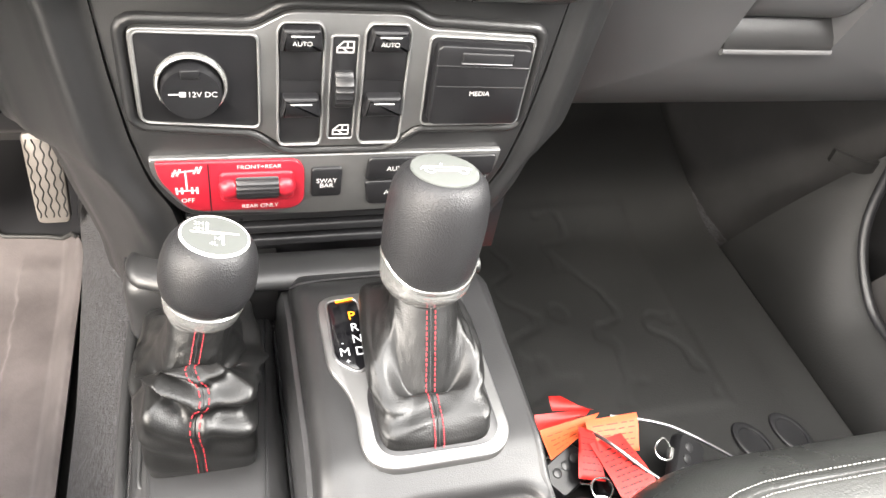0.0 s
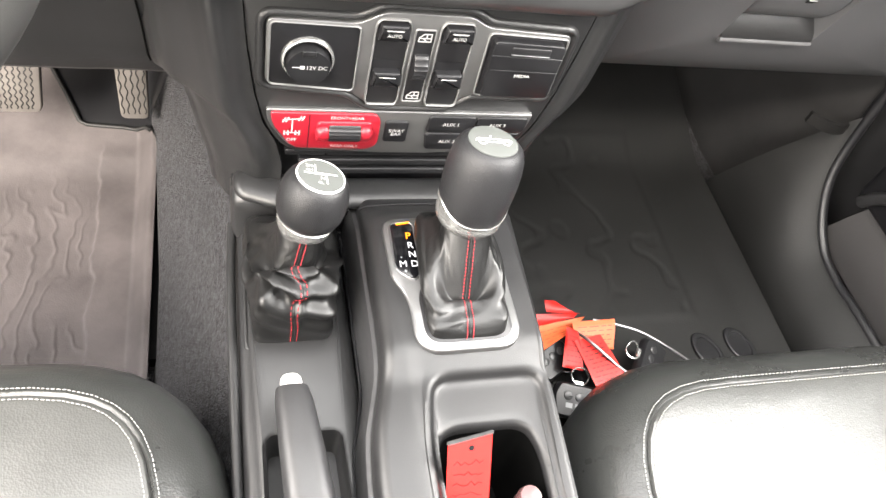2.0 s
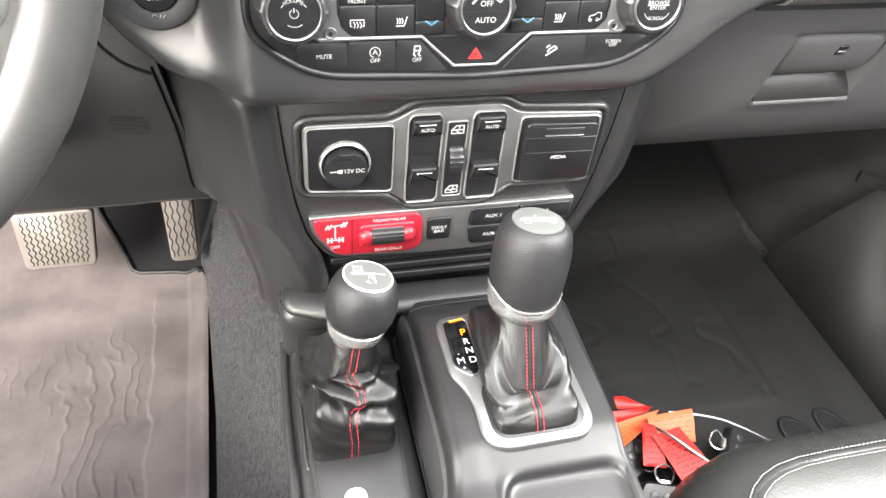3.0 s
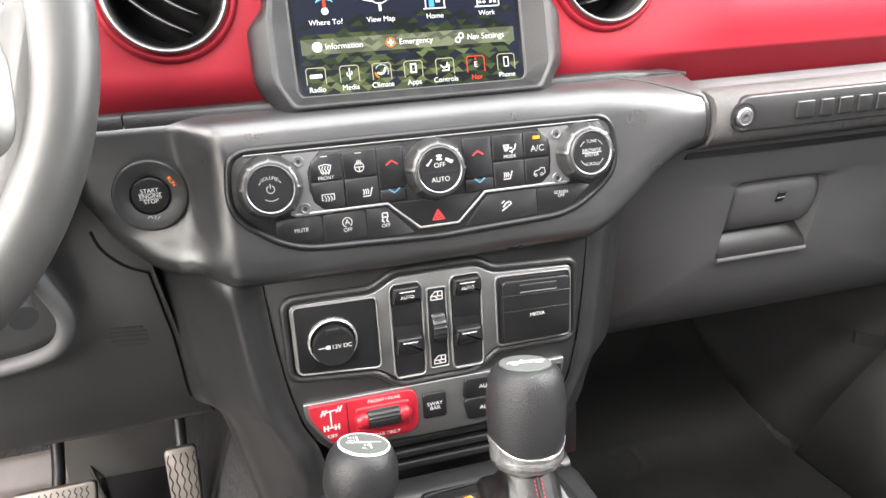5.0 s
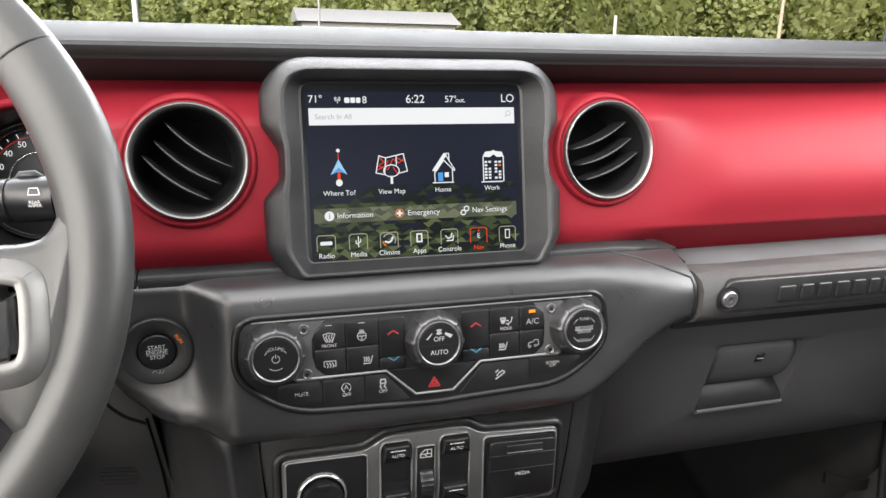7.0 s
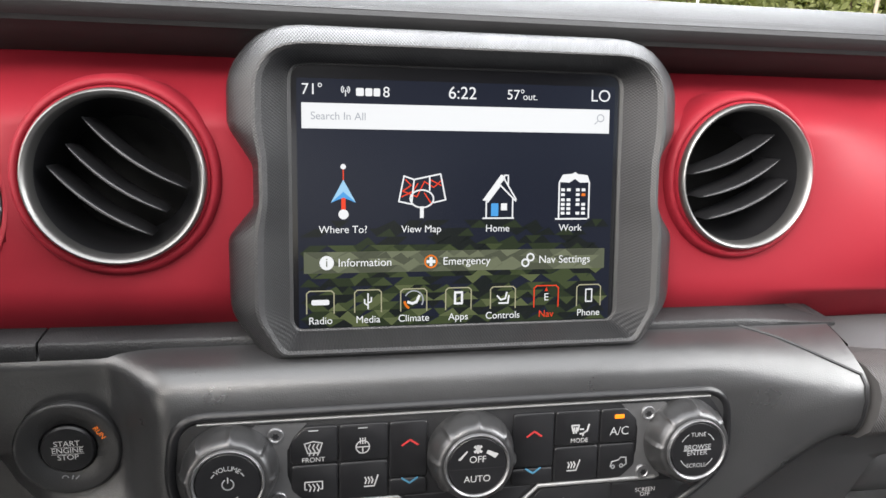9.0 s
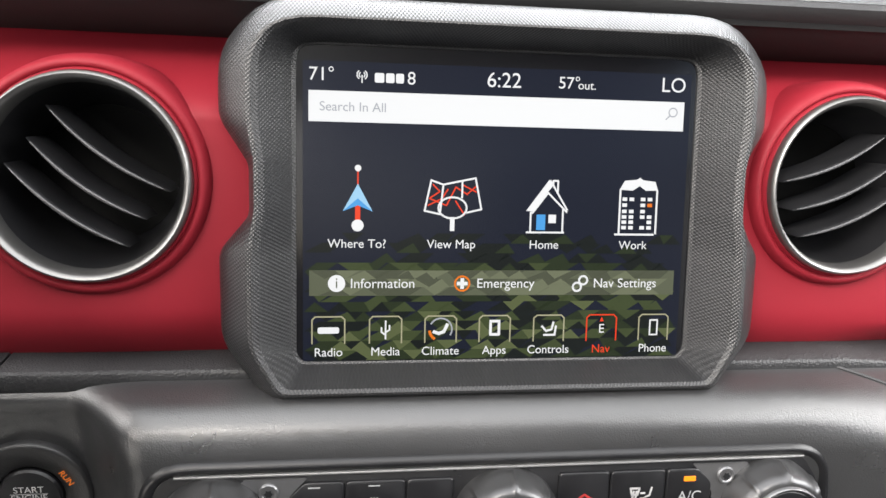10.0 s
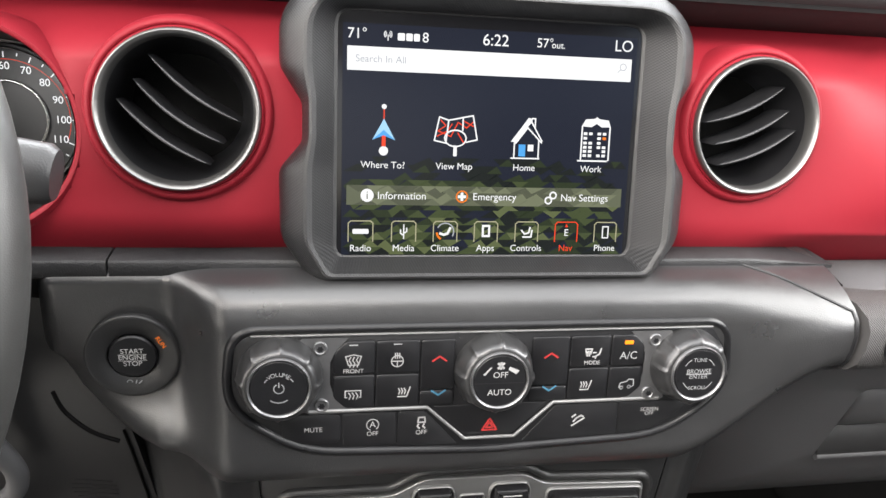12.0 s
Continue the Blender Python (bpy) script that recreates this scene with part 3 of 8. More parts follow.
# ---- display ----
DISP = plane(0, -0.0125, 0.8405, 11.65)
KEYS_OUT = [(0, -0.0785), (0.1005, -0.0785), (0.119, -0.052), (0.1195, -0.014), (0.1070, 0.001), (0.1070, 0.022), (0.119, 0.041), (0.119, 0.068), (0.100, 0.091), (0, 0.091)]
KEYS_RIDGE = [(0, -0.0722), (0.0945, -0.0722), (0.1065, -0.0515), (0.1065, -0.012), (0.1035, 0.003), (0.1035, 0.024), (0.1065, 0.040), (0.1065, 0.066), (0.0945, 0.0805), (0, 0.0805)]
KEYS_IN = [(0, -0.0625), (0.0850, -0.0625), (0.0880, -0.0595), (0.0880, -0.012), (0.0880, 0.003), (0.0880, 0.024), (0.0880, 0.040), (0.0880, 0.0680), (0.0840, 0.0720), (0, 0.0720)]


def outline(keys, r):
    half = keys[1:-1]
    poly = [keys[0]] + half + [keys[-1]] + [(-x, y) for x, y in half[::-1]]
    n = len(half)
    sizes = [r * k for k in (0.3, 0.35, 0.6, 0.35, 0.25, 0.25, 0.35, 0.9, 1.5, 0.3)]
    return rounded(poly, sizes + sizes[1:-1][::-1], 4)


o, rdg, inn = outline(KEYS_OUT, 0.012), outline(KEYS_RIDGE, 0.011), outline(KEYS_IN, 0.006)


def at_depth(poly, n, k=1.0):
    return [DISP @ Vector((u * k, v * k, n)) for u, v in poly]


def between(p, q, t):
    return [(a + (c - a) * t, b + (d - b) * t) for (a, b), (c, d) in zip(p, q)]


display = thing("touch_display", (0, -0.02, 0.77), "touch display with a lit navigation menu in a knurled black bezel", "display")
part("bezel", rings([at_depth(o, -0.055, 0.96), at_depth(o, -0.02, 0.99), at_depth(o, 0.003), at_depth(between(o, rdg, 0.12), 0.0075), at_depth(between(o, rdg, 0.45), 0.0125), at_depth(between(o, rdg, 0.85), 0.0175),
    at_depth(rdg, 0.019), at_depth(between(rdg, inn, 0.10), 0.0192), at_depth(between(rdg, inn, 0.25), 0.0178), at_depth(between(rdg, inn, 0.9), 0.0018), at_depth(inn, 0.0012), at_depth(inn, -0.004)]), BEZEL, display, "knurled black plastic bezel with grip notches", 24)
GLASS = surface("display_glass", (0.004, 0.004, 0.005), 0.12, bump=0, vary=0.05, wear=0.03)
part("glass", slab(inset(inn, -0.001), -0.003, 0.0003, DISP, 0), GLASS, display, "dark glossy display glass")

LIT = 0.60
D_BACK, D_WHITE, D_GREY = glow("lit_night_blue", (0.014, 0.017, 0.030), LIT), glow("lit_white", (0.86, 0.87, 0.88), LIT), glow("lit_grey_text", (0.40, 0.42, 0.46), LIT)
D_RED, D_BLUE, D_SKY = glow("lit_red", (0.85, 0.06, 0.02), LIT), glow("lit_blue", (0.08, 0.35, 0.75), LIT), glow("lit_pale_blue", (0.35, 0.62, 0.85), LIT)
D_ORANGE, D_AMBER = glow("lit_orange", (0.85, 0.2, 0.02), LIT), glow("lit_amber", (1.0, 0.26, 0.015), 1.3)
CAMO = [glow("lit_camo_dark", (0.012, 0.015, 0.014), LIT), glow("lit_camo_deep_green", (0.026, 0.036, 0.018), LIT), glow("lit_camo_olive", (0.055, 0.072, 0.030), LIT), glow("lit_camo_light", (0.105, 0.125, 0.055), LIT)]
D_STRIP, D_CREAM = glow("lit_olive_strip", (0.115, 0.127, 0.082), LIT), glow("lit_cream", (0.42, 0.40, 0.26), LIT)

picture = part("picture", patches([rect(-0.0853, -0.0622, 0.0853, 0.0655)], DISP, 0.0006), D_BACK, display, "lit navigation menu over green camouflage triangles")
rng = random.Random(4)
tri, over = [[], [], [], []], [[], []]


def camo_rows(v0, v1, step, pick):
    """Rows of wide slanted triangles, point up and point down, between two heights."""
    row, v = 0, v0
    while v < v1 - 1e-6:
        top = min(v + step, v1)
        u = -0.0850 + (row % 2) * 0.0040 - 0.004
        while u < 0.0850:
            w = rng.uniform(0.0085, 0.0140)
            tip = u + w * rng.uniform(0.45, 0.75)
            nxt = u + w + rng.uniform(0.004, 0.008)
            for poly in ([(u, v), (u + w, v), (tip, top)], [(tip, top), (u + w, v), (nxt, top)]):
                if min(p[0] for p in poly) > -0.0852 and max(p[0] for p in poly) < 0.0852:
                    pick(row, poly)
            u += w * rng.uniform(0.8, 1.05)
        row, v = row + 1, v + step


def on_picture(row, poly):
    tone = rng.choice((0, 0, 1, 1, 2, 2, 3)) if row < 7 else rng.choice((0, 1, 1, 2)) if row < 10 else rng.choice((0, 0, 0, 1))
    if row < 13 and rng.random() < (0.92 if row < 10 else 0.5):
        tri[tone].append(poly)


def on_strip(row, poly):
    if all(-0.0824 < p[0] < 0.0816 for p in poly) and rng.random() < 0.75:
        over[rng.choice((0, 1))].append(poly)


camo_rows(-0.0621, -0.0050, 0.0043, on_picture)
camo_rows(-0.0334, -0.0225, 0.00363, on_strip)
for i in range(4):
    tagged(part("camouflage", patches(tri[i], DISP, 0.0008 + 0.0001 * i), CAMO[i], picture), kind="stuff")
STRIP_TONES = [glow("lit_strip_shade", (0.082, 0.090, 0.060), LIT), glow("lit_strip_pale", (0.160, 0.175, 0.110), LIT)]
for i in range(2):
    tagged(part("strip_camouflage", patches(over[i], DISP, 0.00135 + 0.00005 * i), STRIP_TONES[i], picture), kind="stuff")
part("search_bar", patches([rect(-0.0829, 0.0405, 0.0822, 0.0533)], DISP, 0.0013), D_WHITE, picture)
lettering("Search In All", 0.0038, DISP, D_GREY, picture, -0.0785, 0.0467, 0.0015, "LEFT")
part("icon", strokes([arc(0.0770, 0.0487, 0.0019, 0, 360, 16), [(0.0757, 0.0473), (0.0738, 0.0455)]], 0.0005, DISP, 0.0015), D_GREY, picture)
for words, x, y, s in (("71\u00b0", -0.0775, 0.0598, 0.0054), ("8", -0.0400, 0.0592, 0.0052), ("6:22", 0, 0.0598, 0.0062), ("57\u00b0", 0.0290, 0.0597, 0.0050), ("out.", 0.0370, 0.0590, 0.0036), ("LO", 0.0768, 0.0603, 0.0062)):
    lettering(words, s, DISP, D_WHITE, picture, x, y, 0.0012)
part("station_mark", patches([rect(-0.0555, 0.0572, -0.0515, 0.0612, 0.0008), rect(-0.0508, 0.0572, -0.0472, 0.0612, 0.0008), rect(-0.0466, 0.0572, -0.0432, 0.0612, 0.0008)], DISP, 0.0012), D_WHITE, picture)
part("icon", strokes([[(-0.0608, 0.0570), (-0.0608, 0.0600)], arc(-0.0608, 0.0602, 0.0012, -50, 50, 5), arc(-0.0608, 0.0602, 0.0021, -50, 50, 5), arc(-0.0608, 0.0602, 0.0012, 130, 230, 5), arc(-0.0608, 0.0602, 0.0021, 130, 230, 5)], 0.0005, DISP, 0.0012), D_WHITE, picture)
# the four large symbols
X = -0.0622
part("icon", patches([circle(X, 0.0214, 0.0014, 16), circle(X, -0.0030, 0.0026, 20)], DISP, 0.0012), D_WHITE, picture)
part("icon", patches([rect(X - 0.0003, 0.0145, X + 0.0003, 0.0200), rect(X - 0.0011, -0.0006, X + 0.0011, 0.0060)], DISP, 0.0012), D_RED, picture)
part("icon", patches([[(X - 0.0064, 0.0030), (X, 0.0056), (X + 0.0064, 0.0030), (X, 0.0148)]], DISP, 0.0013), D_SKY, picture)
part("icon", patches([[(X - 0.0064, 0.0030), (X, 0.0056), (X + 0.0064, 0.0030), (X, 0.0086)]], DISP, 0.0014), D_BLUE, picture)
part("icon", strokes([[(-0.0308, 0.0168), (-0.0335, 0.0036), (-0.0268, 0.0022), (-0.0255, 0.0150), (-0.0308, 0.0168)], [(-0.0256, 0.0150), (-0.0172, 0.0168)], [(-0.0172, 0.0168), (-0.0114, 0.0180), (-0.0086, 0.0045), (-0.0150, 0.0030)], [(-0.0172, 0.0168), (-0.0172, 0.0095)],
    arc(-0.0213, 0.0050, 0.0062, 0, 360, 26, 0.0046)], 0.0008, DISP, 0.0013), D_WHITE, picture)
part("icon", strokes([[(-0.0213, 0.0004), (-0.0213, -0.0045)]], 0.0020, DISP, 0.0013), D_WHITE, picture)
part("icon", strokes([[(-0.0300, 0.0150), (-0.0270, 0.0120), (-0.0315, 0.0090), (-0.0240, 0.0060), (-0.0200, 0.0140), (-0.0150, 0.0110), (-0.0105, 0.0150)], [(-0.0320, 0.0060), (-0.0260, 0.0090), (-0.0235, 0.0130)], [(-0.0200, 0.0080), (-0.0160, 0.0020)], [(-0.0170, 0.0150), (-0.0110, 0.0120)]], 0.0006, DISP, 0.0012), D_RED, picture)


def home(px, py):
    return 0.0200 + (px - 700) / 6424, -0.0110 + (563 - py) / 6424


def work(px, py):
    return 0.0613 + (px - 952) / 6424, -0.0110 + (563 - py) / 6424


part("icon", patches([[home(*p) for p in ((645, 466), (666, 468), (706, 413), (720, 396), (710, 377))][::-1]], DISP, 0.0013), D_WHITE, picture, "white roof slope")
part("icon", strokes([[home(*p) for p in ((664, 472), (708, 414), (764, 468))], [home(*p) for p in ((714, 380), (765, 462))], [home(*p) for p in ((659, 470), (659, 525))], [home(*p) for p in ((753, 458), (753, 525))], [home(*p) for p in ((648, 527), (757, 527))],
    [home(*p) for p in ((722, 392), (722, 380), (736, 380), (736, 412))]], 0.0008, DISP, 0.0012), D_WHITE, picture, "white house outline")
part("icon", patches([[home(*p) for p in ((676, 520), (702, 520), (702, 476), (676, 476))]], DISP, 0.0013), D_BLUE, picture, "blue door")
part("icon", patches([[home(*p) for p in ((711, 500), (733, 500), (733, 476), (711, 476))]], DISP, 0.0013), D_WHITE, picture, "white window")
part("icon", patches([[work(*p) for p in ((945, 404), (905, 402), (920, 376), (955, 373), (965, 367), (976, 374), (1012, 378), (1021, 403), (984, 404), (965, 391))][::-1]], DISP, 0.0013), D_WHITE, picture, "white roof")
part("icon", strokes([[work(*p) for p in ((908, 403), (908, 528))], [work(*p) for p in ((1019, 403), (1019, 528))], [work(*p) for p in ((897, 531), (1013, 531))]], 0.0009, DISP, 0.0012), D_WHITE, picture, "white building outline")
for col in (915, 936, 970, 991):
    for row in (424, 441, 459, 475, 490, 506):
        if (col, row) not in ((936, 441), (991, 459), (970, 490)):
            part("pane", patches([[work(*p) for p in ((col, row + 10), (col + 14, row + 10), (col + 14, row), (col, row))]], DISP, 0.0013), D_ORANGE if (col, row) == (991, 441) else D_WHITE, picture)
for words, x in (("Where To?", -0.0624), ("View Map", -0.0215), ("Home", 0.0200), ("Work", 0.0613)):
    lettering(words, 0.0037, DISP, D_WHITE, picture, x, -0.0110, 0.0014)
for u0, u1 in ((-0.0826, -0.0280), (-0.0276, 0.0266), (0.0270, 0.0818)):
    part("strip", patches([rect(u0, -0.0335, u1, -0.0224)], DISP, 0.0013), D_STRIP, picture)
for words, x in (("Information", -0.0512), ("Emergency", 0.0032), ("Nav Settings", 0.0585)):
    lettering(words, 0.0041, DISP, D_WHITE, picture, x, -0.0283, 0.0015)
part("icon", patches([circle(-0.0710, -0.0281, 0.0037, 24)], DISP, 0.0015), D_WHITE, picture)
lettering("i", 0.0046, DISP, D_STRIP, picture, -0.0710, -0.0281, 0.0017)
part("icon", strokes([arc(-0.0163, -0.0282, 0.0032, 0, 360, 22)], 0.0008, DISP, 0.0015), D_ORANGE, picture)
part("icon", strokes([[(-0.0182, -0.0282), (-0.0144, -0.0282)], [(-0.0163, -0.0301), (-0.0163, -0.0263)]], 0.0016, DISP, 0.0016), D_WHITE, picture)
part("icon", strokes([arc(0.0360, -0.0298, 0.0019, 0, 360, 16), arc(0.0388, -0.0268, 0.0019, 0, 360, 16)], 0.0009, DISP, 0.0015), D_WHITE, picture)
for k, (words, x) in enumerate((("Radio", -0.0744), ("Media", -0.0497), ("Climate", -0.0254), ("Apps", -0.0011), ("Controls", 0.0237), ("Nav", 0.0484), ("Phone", 0.0732))):
    tone = D_RED if words == "Nav" else D_WHITE
    lettering(words, 0.0037, DISP, tone, picture, x, -0.0585, 0.0014)
    part("icon", strokes([[(x - 0.0070, -0.0545), (x - 0.0070, -0.0440), (x - 0.0056, -0.0427), (x + 0.0056, -0.0427), (x + 0.0070, -0.0440), (x + 0.0070, -0.0545)]], 0.0006, DISP, 0.0013), D_RED if words == "Nav" else D_CREAM, picture)
Y = -0.0487
part("icon", patches([rect(-0.0790, Y - 0.0014, -0.0698, Y + 0.0014, 0.001)], DISP, 0.0014), D_WHITE, picture)
part("icon", strokes([[(-0.0497, Y - 0.004), (-0.0497, Y + 0.004)], [(-0.0515, Y + 0.001), (-0.0515, Y - 0.001), (-0.0497, Y - 0.0022)], [(-0.0480, Y + 0.002), (-0.0480, Y), (-0.0497, Y - 0.001)]], 0.0007, DISP, 0.0014), D_WHITE, picture)
part("icon", strokes([arc(-0.0254, Y, 0.0050, -30, 150, 14)], 0.0007, DISP, 0.0014), D_GREY, picture)
part("icon", strokes([arc(-0.0254, Y, 0.0050, 190, 235, 5)], 0.0012, DISP, 0.0014), D_ORANGE, picture)
part("icon", strokes([[(-0.0285, Y - 0.001), (-0.0262, Y - 0.0018), (-0.0240, Y - 0.001), (-0.0225, Y + 0.0022)]], 0.0014, DISP, 0.0014), D_WHITE, picture)
part("icon", strokes([[(-0.0030, Y + 0.0025), (-0.0030, Y - 0.0025), (0.0008, Y - 0.0025), (0.0008, Y + 0.0025)], [(-0.0032, Y + 0.0035), (0.0010, Y + 0.0035)]], 0.0012, DISP, 0.0014), D_WHITE, picture)
part("icon", strokes([[(0.0205, Y + 0.001), (0.0225, Y - 0.0012), (0.0250, Y - 0.0005), (0.0258, Y + 0.0028)], [(0.0215, Y - 0.003), (0.0265, Y - 0.003), (0.0270, Y + 0.001)]], 0.0009, DISP, 0.0014), D_WHITE, picture)
lettering("E", 0.0040, DISP, D_WHITE, picture, 0.0484, Y - 0.0005, 0.0014)
part("icon", patches([[(0.0475, Y + 0.0030), (0.0493, Y + 0.0030), (0.0484, Y + 0.0052)]], DISP, 0.0014), D_RED, picture)
part("icon", strokes([[(0.0715, Y - 0.0034), (0.0750, Y - 0.0034), (0.0750, Y + 0.0034), (0.0715, Y + 0.0034), (0.0715, Y - 0.0034)]], 0.0007, DISP, 0.0014), D_WHITE, picture)

# ---- climate controls ----
CLIM = plane(0, -0.0652, 0.713, 7.75)
climate = thing("climate_panel", (0, -0.065, 0.675), "black climate panel with three ribbed knobs and silver brackets", "control panel")
half = [(0.107, -0.0335), (0.139, -0.012), (0.1465, 0.003), (0.1435, 0.030), (0.136, 0.0365)]
CLIM_OUT = rounded([(0, -0.0375)] + half + [(-x, y) for x, y in half[::-1]], [0.01, 0.02, 0.02, 0.012, 0.006, 0.008, 0.008, 0.006, 0.012, 0.02, 0.02], 5)
part("backplate", slab(CLIM_OUT, -0.008, 0.0, CLIM, 0.0016), GLOSSY, climate, "satin black back plate with rounded corners")
part("rim", hoop(inset(CLIM_OUT, -0.0040), inset(CLIM_OUT, 0.0012), -0.008, 0.0020, CLIM, 0.0020), GLOSSY, climate, "raised black rim", 60)
part("top_line", slab(rect(-0.134, 0.0342, 0.134, 0.0352), -0.001, 0.0016, CLIM, 0.0003), SILVER, climate, "thin silver line")
for s in (-1, 1):
    poly = [(0.083, 0.0325), (0.107, 0.0325), (0.1125, 0.027), (0.1045, 0.012), (0.1035, 0.001), (0.1065, -0.0095), (0.103, -0.0112), (0.078, -0.0112), (0.0905, -0.0005), (0.0925, 0.006), (0.0925, 0.019), (0.0895, 0.0255)]
    poly = [(s * x, y) for x, y in poly]
    br = part("bracket", slab(poly if s > 0 else poly[::-1], -0.001, 0.0012, CLIM, 0.0004), GREYMETAL, climate, "satin grey bracket with two screws")
    for x, y in ((s * 0.0975, 0.0272), (s * 0.0965, -0.0062)):
        q = CLIM @ Matrix.Translation((x, y, 0.001))
        screw = part("screw", lathe([(0.0040, 0), (0.0040, 0.0010), (0.0036, 0.0016), (0.0028, 0.0016), (0.0024, 0.0012)], q, 28), GREYMETAL, br, "bright round screw head", 30)
        part("screw_socket", patches([[(r_ * math.cos(radians(30 * k)), r_ * math.sin(radians(30 * k))) for k, r_ in enumerate((0.0019, 0.0013) * 6)]], q, 0.0017), BLACK, screw, "dark star socket")
    line = [(0.104, -0.0100), (0.0375, -0.0100), (0.0150, -0.0305), (-0.002, -0.0305)]
    line = [(s * x, y) for x, y in line]
    part("lower_line", tube([CLIM @ Vector((x, y, 0.0012)) for x, y in line], 0.0011, 8), SILVER, climate, "silver trim line dipping round the hazard button", 60)


def button(x0, y0, x1, y1, r=0.002, top=0.0016, name="button", mat_=None, cut=None):
    poly = cut or rect(x0, y0, x1, y1, r, 3)
    return part(name, slab(poly, -0.001, top, CLIM, 0.0007 if top > 0.001 else 0.0002), mat_ or BUTTON, climate)


B = {}
B["front"] = button(0, 0, 0, 0, cut=rounded([(-0.0905, 0.0115), (-0.0675, 0.0115), (-0.0675, 0.0308), (-0.0835, 0.0308), (-0.0905, 0.0240)], 0.002, 3))
B["heated_wheel"] = button(-0.0670, 0.0115, -0.0425, 0.0308)
B["up"] = button(-0.0420, 0.0008, -0.0225, 0.0308)
B["rear"] = button(0, 0, 0, 0, cut=rounded([(-0.0905, 0.0108), (-0.0905, -0.0020), (-0.0835, -0.0088), (-0.0675, -0.0088), (-0.0675, 0.0108)], 0.002, 3))
B["seat"] = button(-0.0670, -0.0088, -0.0425, 0.0108)
B["down"] = button(-0.0420, -0.0088, -0.0225, 0.0001)
B["up2"] = button(0.0225, 0.0008, 0.0450, 0.0308)
B["down2"] = button(0.0225, -0.0088, 0.0450, 0.0001)
B["mode"] = button(0.0455, 0.0115, 0.0702, 0.0308)
B["ac"] = button(0, 0, 0, 0, cut=rounded([(0.0707, 0.0115), (0.0915, 0.0115), (0.0915, 0.0240), (0.0850, 0.0308), (0.0707, 0.0308)], 0.002, 3))
B["seat2"] = button(0.0455, -0.0088, 0.0702, 0.0108)
B["recirc"] = button(0, 0, 0, 0, cut=rounded([(0.0707, -0.0088), (0.0840, -0.0088), (0.0915, -0.0020), (0.0915, 0.0108), (0.0707, 0.0108)], 0.002, 3))
B["mute"] = button(-0.1180, -0.0300, -0.0860, -0.0125, 0.004, 0.0004, mat_=GLOSSY)
B["stop"] = button(-0.0850, -0.0325, -0.0545, -0.0125, 0.002, 0.0004, mat_=GLOSSY)
B["esc"] = button(-0.0535, -0.0345, -0.0250, -0.0125, 0.002, 0.0004, mat_=GLOSSY, cut=rounded([(-0.0535, -0.034), (-0.0185, -0.0345), (-0.0385, -0.0125), (-0.0535, -0.0125)], 0.0015, 3))
B["hazard"] = button(0, 0, 0, 0, top=0.0004, mat_=GLOSSY, cut=rounded([(-0.0130, -0.0292), (0.0130, -0.0292), (0.0340, -0.0100), (-0.0340, -0.0100)], 0.0015, 3))
B["hill"] = button(0, 0, 0, 0, top=0.0004, mat_=GLOSSY, cut=rounded([(0.0200, -0.0345), (0.0790, -0.0330), (0.0790, -0.0125), (0.0395, -0.0125)], 0.0015, 3))
B["screen_off"] = button(0, 0, 0, 0, top=0.0004, mat_=GLOSSY, cut=rounded([(0.0800, -0.0330), (0.1040, -0.0300), (0.1250, -0.0150), (0.1150, -0.0125), (0.0800, -0.0125)], 0.0015, 3))
T, TL = 0.0019, 0.0007
lettering("FRONT", 0.0024, CLIM, PRINT_MID, B["front"], -0.0795, 0.0135, T)
part("symbol", strokes([[(-0.0838, 0.0222), (-0.0822, 0.0172), (-0.0768, 0.0172), (-0.0752, 0.0222), (-0.0795, 0.0232), (-0.0838, 0.0222)]] + [[(x, 0.0160), (x + 0.0008, 0.0180), (x - 0.0004, 0.0200), (x + 0.0005, 0.0218)] for x in (-0.0815, -0.0795, -0.0775)], 0.0006, CLIM, T), PRINT_MID, B["front"])
part("symbol", strokes([arc(-0.0553, 0.0188, 0.0033, 0, 360, 20), [(-0.0584, 0.0188), (-0.0522, 0.0188)], [(-0.0553, 0.0188), (-0.0553, 0.0156)]] + [[(x, 0.0205), (x, 0.0235)] for x in (-0.0565, -0.0553, -0.0541)], 0.0006, CLIM, T), PRINT_MID, B["heated_wheel"])
for b, x, y, s, m_ in (("up", -0.0315, 0.0195, 1, PRINT_RED), ("up2", 0.0340, 0.0195, 1, PRINT_RED), ("down", -0.0315, -0.0010, -1, PRINT_BLUE), ("down2", 0.0340, -0.0010, -1, PRINT_BLUE)):
    part("symbol", strokes([[(x - 0.0040, y - s * 0.0014), (x, y + s * 0.0014), (x + 0.0040, y - s * 0.0014)]], 0.0010, CLIM, T), m_, B[b])
part("symbol", strokes([[(-0.0838, 0.0020), (-0.0838, -0.0020), (-0.0828, -0.0020)], [(-0.0838, 0.0020), (-0.0752, 0.0020), (-0.0752, -0.0020), (-0.0762, -0.0020)]] + [[(x, -0.0030), (x + 0.0007, -0.0010), (x - 0.0004, 0.0008)] for x in (-0.0815, -0.0795, -0.0775)], 0.0006, CLIM, T), PRINT_MID, B["rear"])
